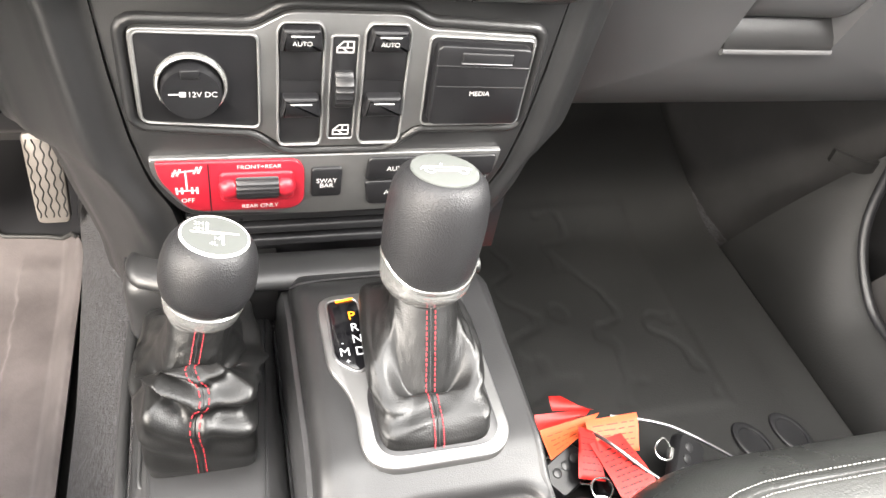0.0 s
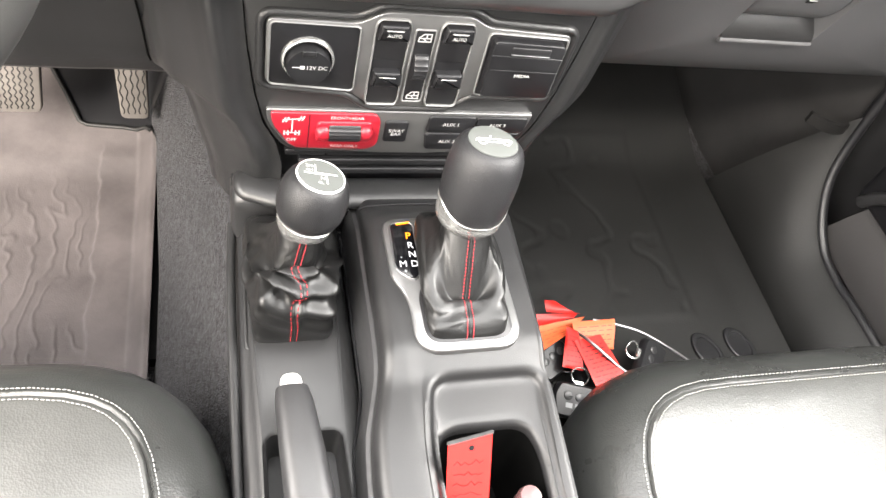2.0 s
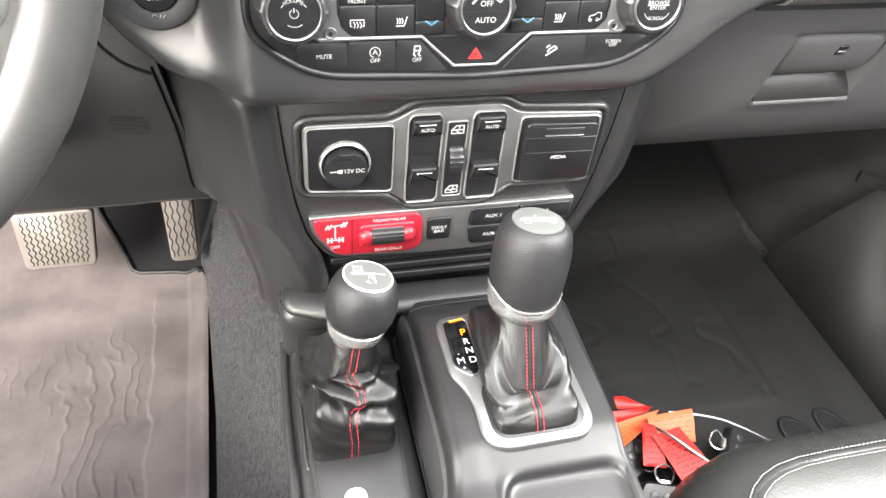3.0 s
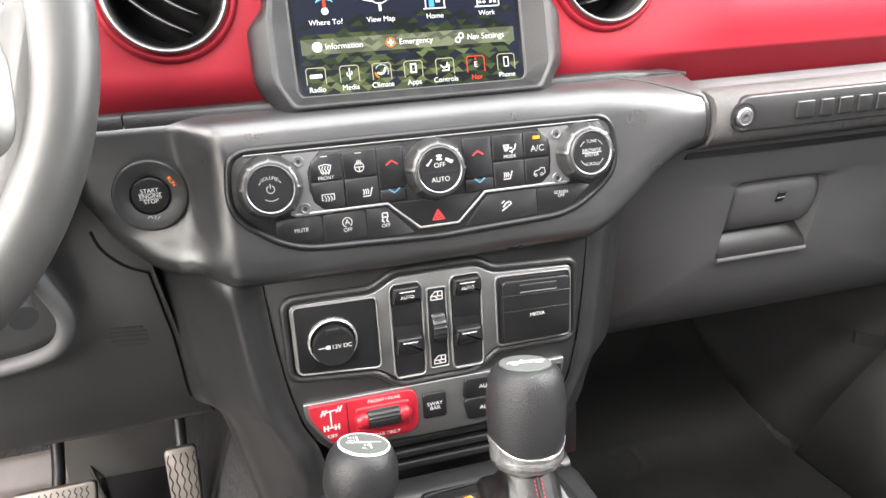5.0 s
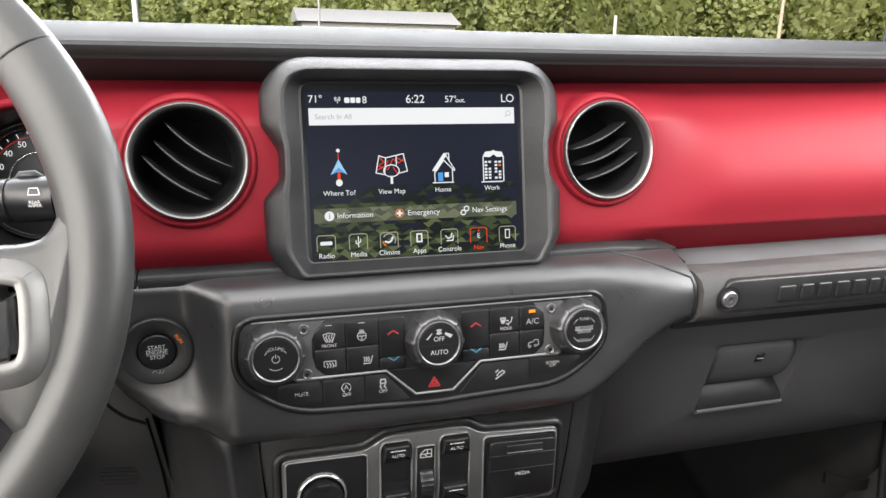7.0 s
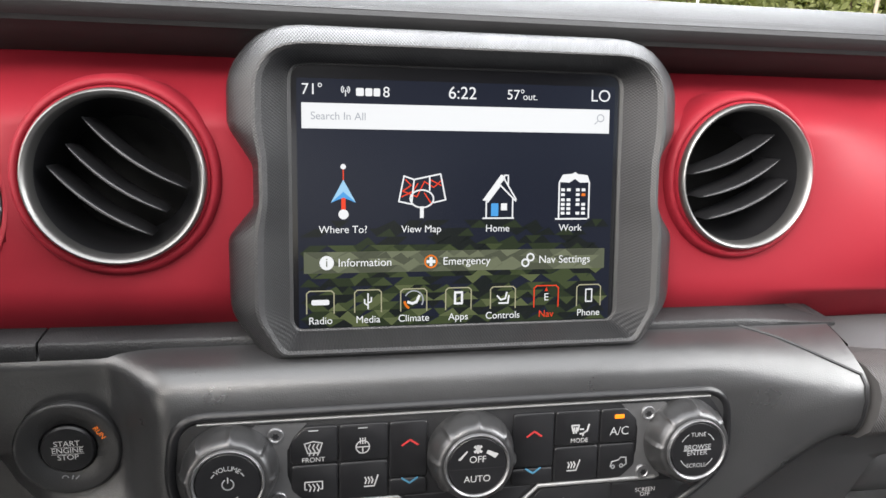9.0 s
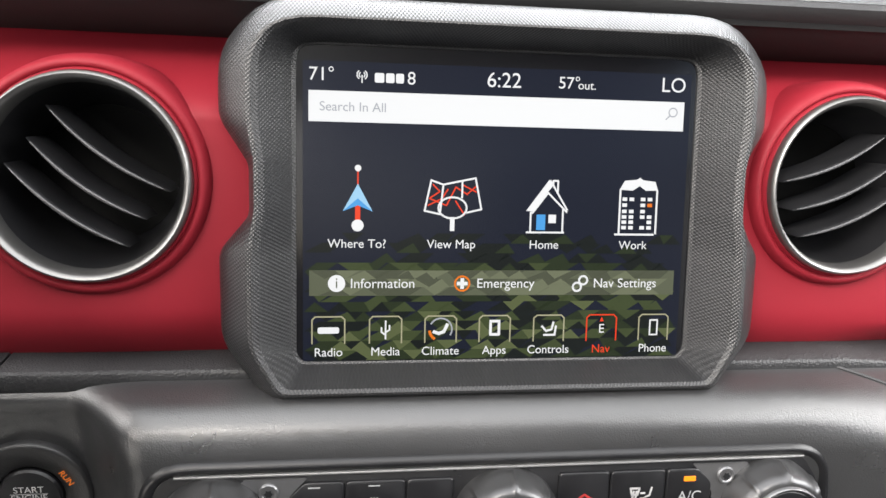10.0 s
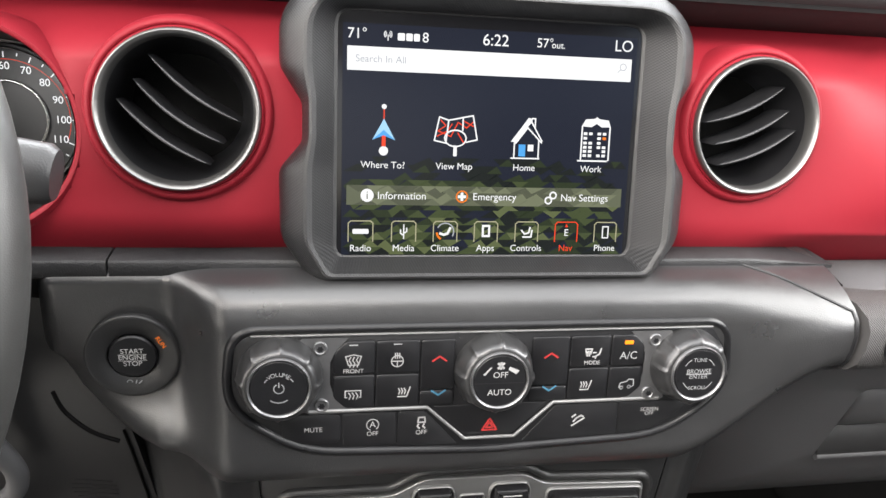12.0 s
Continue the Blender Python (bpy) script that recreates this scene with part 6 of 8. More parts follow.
for words, x_, y_, mt in (("P", 0.0010, -0.1215, D_AMBER), ("R", 0.0014, -0.1315, D_WHITE), ("N", 0.0018, -0.1408, D_WHITE), ("D", 0.0022, -0.1505, D_WHITE), ("M", -0.0075, -0.1505, D_WHITE), ("-", -0.0080, -0.1430, D_WHITE), ("+", -0.0065, -0.1578, D_WHITE)):
    lettering(words, 0.0066 if words == "P" else 0.0062 if words in "RNDM" else 0.0040, TOP, mt, indic, x_, y_, 0.0046)

part("lamp_edge", tube([TOP @ Vector((x_, -0.1088 + 0.0007 * k, 0.0046)) for k, x_ in enumerate((-0.0075, -0.0035, 0.0005, 0.0040))], 0.0007, 6), D_AMBER, indic, "amber light along the display edge")


# height and reach (from the base towards the sleeve) of each gaiter's folded rim, by degrees from the rear seam
GEAR_RIM = [(0, (0.0125, 0.86)), (22, (0.0140, 0.76)), (45, (0.0185, 0.40)), (70, (0.0230, 0.12)), (100, (0.0250, 0.08)), (130, (0.0240, 0.12)), (180, (0.0220, 0.25))]
BALL_RIM = [(0, (0.0860, 0.90)), (30, (0.0850, 0.80)), (60, (0.0640, 0.34)), (90, (0.0500, 0.10)), (130, (0.0450, 0.16)), (180, (0.0400, 0.45))]


def gaiter(name, base, base_z, foot, neck, r_foot, r_neck, rim, cone, dip, parent, seed, crease, bulge, twist, folds):
    """A leather gaiter: a loose skirt rises from its base to a folded rim, dips, and goes on as a sleeve up to the neck; round its flanks, between the two angles of cone, it runs straight up instead. folds are creases (degrees from the seam, way up; the same at the other end; width, depth). Returns its surface function."""
    n = len(base)
    mx, my = sum(p[0] for p in base) / n, sum(p[1] for p in base) / n
    foot, neck = Vector(foot), Vector(neck)

    def raw(bx, by, ang, high, reach, flank, t):
        c, s = math.cos(ang), math.sin(ang)

        def sleeve(h):
            k = r_foot + (r_neck - r_foot) * h
            return foot.lerp(neck, h) + Vector((k * c, k * s, 0))
        tall = neck.z - foot.z
        low = max(0.0, (base_z + dip * high - foot.z) / tall)
        crest = sleeve(max(0.0, (base_z + high - foot.z) / tall))
        top = Vector((bx + (crest.x - bx) * reach, by + (crest.y - by) * reach, base_z + high))
        if t < 0.46:
            f = t / 0.46
            out = bulge * math.sin(math.pi * f) * min(1.0, high / 0.03)
            return Vector((bx + (top.x - bx) * f ** 1.6 + out * c, by + (top.y - by) * f ** 1.6 + out * s, base_z + high * math.sin(f * math.pi / 2)))
        f = (t - 0.46) / 0.54
        sag = 0.0050 * math.sin(math.pi * f) * min(1.0, 4 * f)
        straight = top.lerp(sleeve(1.0), f) - Vector((sag * c, sag * s, 0))
        folded = top.lerp(sleeve(low), ease(0.46, 0.60, t)) if t < 0.60 else sleeve(low + (1 - low) * (t - 0.60) / 0.40)
        return folded.lerp(straight, flank)

    def at(i, t):
        bx, by = base[int(i) % n]
        ang = math.atan2(by - my, bx - mx)
        turn = math.degrees(math.atan2(bx - mx, my - by))
        high, reach = lerp(rim, abs(turn))
        flank = ease(cone[0], cone[1], abs(turn))
        high *= 1 + 0.10 * noise.noise((turn / 40, seed, 0)) * ease(10, 40, abs(turn))
        ts = [max(0.0, min(1.0, t + 0.009 * j * min(1.0, 12 * t, 12 * (1 - t)))) for j in range(-3, 4)]
        p3 = sum((raw(bx, by, ang, high, reach, flank, v) for v in ts), Vector()) / 7
        p3.x += twist * (math.exp(-((t - 0.31) / 0.06) ** 2) - 0.5 * math.exp(-((t - 0.44) / 0.05) ** 2) - 0.4 * math.exp(-((t - 0.19) / 0.06) ** 2))
        calm = min(1.0, t * 8) * ease(0.85, 0.60, t)
        c, s = math.cos(ang), math.sin(ang)
        d = crease * calm * noise.noise((c * 2.2 + t * 3.0, s * 2.2 - t * 2.5, t * 5.0 + seed)) + 0.2 * crease * ease(0.0, 0.1, t) * ease(1.0, 0.9, t) * noise.noise((c * 5, s * 5, t * 16 + seed))
        p = Vector((turn / 30, t * 4.5))
        for a0, t0, a1, t1, wide, deep in folds:
            q0, q1 = Vector((a0 / 30, t0 * 4.5)), Vector((a1 / 30, t1 * 4.5))
            f = max(0.0, min(1.0, (p - q0).dot(q1 - q0) / (q1 - q0).length_squared))
            gap_ = (p - q0.lerp(q1, f)).length / wide
            d -= calm * deep * math.sin(math.pi * (0.15 + 0.7 * f)) * (math.exp(-gap_ * gap_) - 0.5 * math.exp(-((gap_ - 1.7) / 0.8) ** 2))
        return Vector((p3.x + d * c, p3.y + d * s, p3.z + 0.4 * d))
    loops = [[at(i, t / 120) for i in range(n)] for t in range(121)]
    part(name, rings(loops), GAITER, parent, "soft black leather gaiter with folds", 80)
    return at


def stitch_rows(at, n_front, gap, parent, name="stitching"):
    """Two rows of red thread up the gaiter's rear face."""
    bm = bmesh.new()

    def on(t, off):
        x = at(n_front, t).x + off
        near = [at(n_front + k, t) for k in range(-9, 10)]
        a, b = sorted(near, key=lambda p: abs(p.x - x))[:2]
        f = (x - a.x) / (b.x - a.x) if abs(b.x - a.x) > 1e-6 else 0
        return a.lerp(b, max(0.0, min(1.0, f))) + Vector((0, -0.0007, 0.0005))
    for off in (-gap, gap):
        for k in range(44):
            a, b = on(k / 44, off), on((k + 0.58) / 44, off)
            tube([a, (a + b) / 2 + Vector((0, -0.0003, 0.0003)), b], 0.00034, 5, bm=bm)
    part(name, bm, THREAD_RED, parent, "two rows of red stitching")
    part("seam", tube([on(k / 60, 0.0) + Vector((0, 0.0004, 0)) for k in range(61)], 0.0004, 5), BLACK, parent, "sunken seam between the stitches", 80)


def nearest(base, x, y):
    return min(range(len(base)), key=lambda i: (base[i][0] - x) ** 2 + (base[i][1] - y) ** 2)


def dense(poly, step=0.0022):
    out = []
    for a, b in zip(poly, poly[1:] + poly[:1]):
        k = max(1, int((Vector(b) - Vector(a)).length / step))
        out += [(a[0] + (b[0] - a[0]) * i / k, a[1] + (b[1] - a[1]) * i / k) for i in range(k)]
    return out


shifter = thing("gear_lever", (0.035, -0.16, 0.464), "automatic gear lever with black leather knob and red-stitched gaiter", "gear lever")
gb = dense(inset(rounded([(0.0050, -0.1080), (0.0690, -0.1060), (0.0710, -0.2160), (0.0630, -0.2255), (0.0070, -0.2255), (-0.0005, -0.2160)][::-1], 0.012, 4), 0.0030))
g_at = gaiter("gaiter", gb, 0.464, (0.0358, -0.1760, 0.4640), (0.0386, -0.1396, 0.5125), 0.0232, 0.0212, GEAR_RIM, (28, 72), 0.45, shifter, 3.0, 0.0012, 0.0065, 0.0, [(-60, 0.06, -20, 0.36, 0.22, 0.0022), (62, 0.10, 30, 0.36, 0.20, 0.0020), (-30, 0.30, 10, 0.40, 0.16, 0.0010)])
stitch_rows(g_at, nearest(gb, 0.0350, -0.224), 0.0026, shifter)
ax = (Vector((0.0450, -0.1240, 0.595)) - Vector((0.0385, -0.1400, 0.505))).normalized()
KM = Matrix.Translation((0.0387, -0.1396, 0.5095)) @ ax.to_track_quat("Z", "Y").to_matrix().to_4x4()
side_on = KM.to_3x3().inverted() @ Vector((1, 0, 0))
phi = math.atan2(side_on.y, side_on.x)
collar = []
for r, h, rise in ((0.0205, 0.0, 0), (0.0240, 0.0015, 0), (0.0258, 0.0050, 0), (0.0268, 0.0060, 0), (0.0274, 0.0105, 0), (0.0272, 0.0115, 0.1), (0.0285, 0.0135, 0.8), (0.0289, 0.0150, 1), (0.0284, 0.0158, 1), (0.0265, 0.0150, 1)):
    collar.append([KM @ Vector((r * c_ * math.cos(v), r * c_ * math.sin(v), h + rise * 0.0095 * math.cos(v - phi) ** 4)) for v, c_ in [(2 * math.pi * i / 120, 1 + (0.010 * math.cos(60 * 2 * math.pi * i / 120) if 0.004 < h < 0.011 else 0)) for i in range(120)]])
part("collar", rings(collar, cap=False), CHROME, shifter, "knurled bright collar with raised sides", 40)
part("knob", lathe([(0.0262, 0.0120), (0.0272, 0.0150), (0.0280, 0.0200), (0.0286, 0.0260), (0.0293, 0.0380), (0.0295, 0.0480), (0.0290, 0.0580), (0.0277, 0.0670), (0.0252, 0.0735), (0.0216, 0.0770), (0.0185, 0.0780), (0.004, 0.0782)], KM, 72), LEATHER, shifter, "black leather-wrapped knob", 70)
EM = KM @ Matrix.Translation((0, 0, 0.0782)) @ pose(0, 0, 0, 0, 0, -86)
part("emblem_disc", lathe([(0.0195, -0.002), (0.0192, 0.0004), (0.0180, 0.0009), (0.003, 0.0011)], EM, 48), DISC, shifter, "round emblem disc with a white vehicle outline")
EM2 = KM @ Matrix.Translation((0, 0, 0.0783))
rear_view = Matrix.Rotation(math.atan2((KM.to_3x3().inverted() @ Vector((1, 0, 0))).y, (KM.to_3x3().inverted() @ Vector((1, 0, 0))).x), 4, "Z")
EM2 = EM2 @ rear_view
part("emblem", strokes([[(-0.0145, -0.0018), (-0.0120, 0.0012), (-0.0030, 0.0012), (0.0010, 0.0010), (0.0130, 0.0006), (0.0145, -0.0014)], [(-0.0060, -0.0028), (0.0060, -0.0028)], [(-0.0030, 0.0014), (-0.0010, 0.0050)], arc(-0.0096, -0.0032, 0.0026, 0, 360, 16), arc(0.0096, -0.0032, 0.0026, 0, 360, 16)], 0.0010, EM2, 0.0013), PRINT, shifter, "white vehicle outline")

# ---- transfer case console ----
side_con = thing("transfer_console", (-0.09, -0.2, 0.34), "black plastic console half for transfer lever and hand brake", "centre console")
sc_o = rounded([(-0.1405, -0.045), (-0.0440, -0.045), (-0.0440, -0.62), (-0.1405, -0.62)][::-1], 0.006, 4)
sl_i = rounded([(-0.1220, -0.262), (-0.0650, -0.262), (-0.0580, -0.45), (-0.1220, -0.45)][::-1], 0.008, 4)


def zc(y): return 0.388 + 0.012 * ease(-0.18, -0.26, y)


part("body", rings([[Vector((x, y, 0.30)) for x, y in inset(sc_o, -0.004)], [Vector((x, y, zc(y) - 0.016)) for x, y in inset(sc_o, -0.001)], [Vector((x, y, zc(y) - 0.003)) for x, y in inset(sc_o, 0.0015)], [Vector((x, y, zc(y))) for x, y in inset(sc_o, 0.006)],
    [Vector((x, y, zc(y) + 0.001)) for x, y in inset(sl_i, -0.004)], [Vector((x, y, zc(y) - 0.001)) for x, y in inset(sl_i, -0.001)], [Vector((x, y, 0.36)) for x, y in sl_i], [Vector((x, y, 0.355)) for x, y in inset(sl_i, 0.004)]]), PLASTIC, side_con, "satin black moulding with a slot for the hand brake", 50)
part("slot_liner", slab(inset(sl_i, 0.001), 0.356, 0.3585, Matrix(), 0), BLACK, side_con)
part("side_rail", tube(smooth_path([(-0.1435, -0.042, 0.384), (-0.1455, -0.12, 0.384), (-0.1450, -0.25, 0.386), (-0.1430, -0.60, 0.390)], 8), 0.0042, 10), PLASTIC, side_con, "rounded edge rail", 60)
wall_z = [(-0.62, 0.425), (-0.30, 0.43), (-0.22, 0.440), (-0.09, 0.440), (-0.062, 0.43)]
part("divider", sheet(50, 3, lambda s, t: Vector((lerp(CON_L, -0.062 - 0.55 * s) - [0.0015, 0.0045, 0.0085, 0.0095][round(t * 3)], -0.062 - 0.55 * s, [lerp(wall_z, -0.062 - 0.55 * s), lerp(wall_z, -0.062 - 0.55 * s) - 0.001, lerp(wall_z, -0.062 - 0.55 * s) - 0.012, 0.372][round(t * 3)])), (0.004, 0, -0.004)), HARD, side_con, "stepped divider between the two console halves", 40)
for off, rise in ((-0.0004, 0.0006), (-0.0102, None)):
    part("seam", tube([Vector((lerp(CON_L, y) + off, y, lerp(wall_z, y) + rise if rise else zc(y) + 0.0012)) for y in [-0.066 - 0.018 * k for k in range(28)]], 0.0013, 6), BLACK, side_con, "dark seam")
part("front_blend", sheet(20, 12, lambda s, t: Vector((-0.1425 + 0.104 * s, -0.0435 - 0.006 * math.cos(math.pi * t), 0.384 + 0.056 * t)), (0, 0.01, 0)), PLASTIC, side_con, "smooth front rise under the dashboard", 70)
BT = pose(0, 0, 0.3885)
bt_o = rounded([(-0.1365, -0.050), (-0.0535, -0.050), (-0.0550, -0.1860), (-0.1365, -0.1860)][::-1], 0.012, 5)
part("lever_plate", hoop(bt_o, inset(bt_o, 0.0055), -0.004, 0.0035, BT, 0.0022), PLASTIC, side_con, "raised rim round the transfer gaiter", 60)
part("lever_well", slab(inset(bt_o, 0.0050), -0.003, 0.0015, BT, 0.0002), BLACK, side_con)

transfer = thing("transfer_lever", (-0.095, -0.115, 0.39), "transfer lever with a round black knob and red-stitched gaiter", "gear lever")
tb = dense(inset(rounded([(-0.1310, -0.0560), (-0.0600, -0.0560), (-0.0610, -0.1800), (-0.1310, -0.1800)][::-1], 0.012, 4), 0.0025))
t_at = gaiter("gaiter", tb, 0.391, (-0.1000, -0.1430, 0.4540), (-0.0905, -0.1285, 0.4940), 0.0200, 0.0184, BALL_RIM, (40, 85), 0.88, transfer, 11.0, 0.0022, 0.0060, 0.0050, [(-48, 0.38, -2, 0.22, 0.15, 0.0085), (-42, 0.45, 0, 0.33, 0.13, 0.0065), (2, 0.25, 48, 0.20, 0.14, 0.0070), (5, 0.33, 55, 0.41, 0.14, 0.0060), (-40, 0.14, -5, 0.06, 0.13, 0.0036), (8, 0.14, 55, 0.07, 0.13, 0.0040), (60, 0.30, 100, 0.18, 0.16, 0.0060), (-60, 0.24, -105, 0.36, 0.16, 0.0060)])
stitch_rows(t_at, nearest(tb, -0.0955, -0.180), 0.0025, transfer)
tx = Vector((0.20, 0.12, 0.97)).normalized()
LM = Matrix.Translation(Vector((-0.0840, -0.1251, 0.5180)) - 0.056 * tx) @ tx.to_track_quat("Z", "Y").to_matrix().to_4x4()
part("neck", lathe([(0.0165, 0.018), (0.0170, 0.026), (0.0172, 0.0325), (0.010, 0.0330)], LM, 40), GAITER, transfer, "leather neck", 60)
part("collar", lathe([(0.0176, 0.0270), (0.0200, 0.0280), (0.0216, 0.0310), (0.0228, 0.0365), (0.0232, 0.0395), (0.0222, 0.0405), (0.018, 0.0405)], LM, 60), CHROME, transfer, "bright collar", 50)
part("knob", lathe([(0.0195, 0.0370), (0.0218, 0.0390), (0.0246, 0.0436), (0.0264, 0.0494), (0.0271, 0.0560), (0.0269, 0.0630), (0.0259, 0.0696), (0.0240, 0.0752), (0.0214, 0.0794), (0.0188, 0.0816), (0.004, 0.0820)], LM, 64), LEATHER, transfer, "rounded black knob", 70)
view = Matrix.Rotation(math.atan2((LM.to_3x3().inverted() @ Vector((1, 0, 0))).y, (LM.to_3x3().inverted() @ Vector((1, 0, 0))).x), 4, "Z")
TM = LM @ Matrix.Translation((0, 0, 0.0820)) @ view
part("emblem_disc", lathe([(0.0190, -0.003), (0.0188, -0.0004), (0.0180, 0.0004), (0.003, 0.0008)], TM, 48), DISC, transfer, "glossy grey disc with the shift pattern")
part("disc_ring", lathe([(0.0177, 0.0002), (0.0179, 0.0009), (0.0187, 0.0006), (0.0190, -0.0010)], TM, 56), PRINT, transfer, "pale ring round the disc", 60)
part("pattern", strokes([[(-0.004, 0.0105), (-0.004, 0.002), (0.0125, 0.002)], [(-0.0125, 0.001), (0.004, 0.001), (0.004, -0.0085)], [(0.004, 0.002), (0.0125, 0.002)]], 0.0012, TM, 0.0011), PRINT, transfer)
lettering("2H", 0.0032, TM, PRINT_SOFT, transfer, -0.0085, 0.0090, 0.0011)
lettering("4H", 0.0032, TM, PRINT_SOFT, transfer, -0.0085, 0.0042, 0.0011)
lettering("N", 0.0032, TM, PRINT_SOFT, transfer, 0.0010, -0.0035, 0.0011)
lettering("4L", 0.0032, TM, PRINT_SOFT, transfer, -0.0010, -0.0085, 0.0011)

# ---- hand brake ----
brake = thing("hand_brake", (-0.095, -0.4, 0.36), "black hand brake lever with a pale release button, lowered", "hand brake")
path = [(-0.1025, -0.238, 0.428), (-0.1015, -0.250, 0.429), (-0.0985, -0.29, 0.430), (-0.0945, -0.34, 0.428), (-0.0900, -0.40, 0.418), (-0.0870, -0.45, 0.400)]
loops = []
for p, w, h in zip(path, (0.0125, 0.0145, 0.0165, 0.0185, 0.0195, 0.019), (0.0115, 0.0130, 0.0150, 0.0165, 0.0170, 0.016)):
    loops.append([Vector(p) + Vector((w * math.copysign(abs(math.cos(a)) ** 0.7, math.cos(a)), 0, h * math.copysign(abs(math.sin(a)) ** 0.8, math.sin(a)))) for a in [2 * math.pi * i / 24 for i in range(24)]])
part("grip", rings(loops), HARD, brake, "grained grey-black grip", 60)
PALE = surface("pale_plastic", (0.75, 0.74, 0.72), 0.35, vary=0.05, bump=0.05)
part("button", rings([[Vector((-0.1028, y, 0.4285)) + Vector((r * math.cos(a), 0, 0.85 * r * math.sin(a))) for a in [2 * math.pi * i / 24 for i in range(24)]] for y, r in ((-0.247, 0.0084), (-0.232, 0.0084), (-0.2285, 0.0078), (-0.2265, 0.0062))]), PALE, brake, "pale release button", 50)

# ---- seats ----
def seat(side, label, x0, x1, front, top):
    s = thing("car_seat", ((x0 + x1) / 2, -0.5, FLOOR), label, "car seat", "front seats")
    poly = rounded([(x0, -0.80), (x1, -0.80), (x1, front), (x0, front)], [0.04, 0.04, 0.17, 0.17], 9)
    poly = dense(poly, 0.012)
    cx = (x0 + x1) / 2

    def loop(d, z):
        return [Vector((x, y, z + 0.006 * ease(0.10, 0.2, abs(x - cx)) - 0.012 * ease(-0.3, front, y))) for x, y in inset(poly, d)]
    part("cushion", rings([loop(0.03, 0.20), loop(0.010, 0.27), loop(0.001, 0.33), loop(0.0, top - 0.060), loop(0.005, top - 0.040), loop(0.015, top - 0.0215), loop(0.029, top - 0.0080), loop(0.041, top - 0.0008), loop(0.0505, top + 0.0016), loop(0.0530, top - 0.0014)]), SEAT, s, "black leather cushion border", 50)
    part("insert", rings([loop(0.0526, top - 0.006), loop(0.0530, top - 0.0014), loop(0.0548, top + 0.0012), loop(0.060, top + 0.0016), loop(0.080, top + 0.0018), loop(0.107, top + 0.0018)] + [[p.lerp(Vector((cx, -0.5, top + 0.010)), k) for p in loop(0.107, top + 0.0018 + 0.004 * k)] for k in (0.12, 0.28, 0.45, 0.65, 0.85, 0.97)]), SEAT_INSERT, s, "creased black leather insert, lightened for its sheen", 50)
    bm = bmesh.new()
    for d, dz in ((0.0482, 0.0020), (0.0574, 0.0020)):
        run = loop(d, top + dz)
        for a, b in zip(run, run[1:]):
            k = max(1, round((b - a).length / 0.0036))
            for i in range(k):
                p, q_ = a.lerp(b, (i + 0.12) / k), a.lerp(b, (i + 0.74) / k)
                if p.y > -0.62:
                    tube([p, (p + q_) / 2 + Vector((0, 0, 0.0004)), q_], 0.00042, 4, bm=bm)
    xi = x1 - 0.098 if side < 0 else x0 + 0.098
    part("seam", tube(smooth_path([(xi, front - 0.115, top + 0.0018), (xi, -0.40, top + 0.0030), (xi + side * 0.004, -0.50, top + 0.0045), (xi + side * 0.006, -0.62, top + 0.0055)], 6), 0.0010, 6), BLACK, s, "dark seam of the insert")
    tagged(part("stitching", bm, THREAD_GREY, s, "double row of pale stitches"), kind="stuff")
    bp = rounded([(x0 + 0.01, 0), (x1 - 0.01, 0), (x1 - 0.03, 0.62), (x0 + 0.03, 0.62)], [0.05, 0.05, 0.12, 0.12], 6)
    bp = dense(bp, 0.02)
    bm_ = plane(0, -0.74, 0.42, -18)
    part("backrest", rings([[bm_ @ Vector((u, v, n)) for u, v in inset(bp, d)] for n, d in ((-0.13, 0.03), (-0.11, 0.0), (-0.03, 0.0), (-0.01, 0.015), (0.0, 0.04), (-0.012, 0.10), (-0.012, 0.16))]), SEAT, s, "black leather backrest", 50)
    part("base", block(x0 + 0.06, -0.75, FLOOR - 0.01, x1 - 0.06, front - 0.08, 0.235, 0.01), BLACK, s, "dark seat base")
    part("valance", rings([[Vector((x, y, z)) for x, y in inset(poly, d)] for z, d in ((0.17, 0.035), (0.25, 0.020), (0.262, 0.03))]), PLASTIC, s, "black plastic seat valance")
    return s


seat(-1, "black leather driver seat with pale double stitching", -0.66, -0.146, -0.166, 0.425)
seat(1, "black leather passenger seat with pale double stitching, brightly lit", 0.112, 0.66, -0.208, 0.425)

# ---- floor mats ----
def mat_height(y):
    return floor_height(y) + 0.004


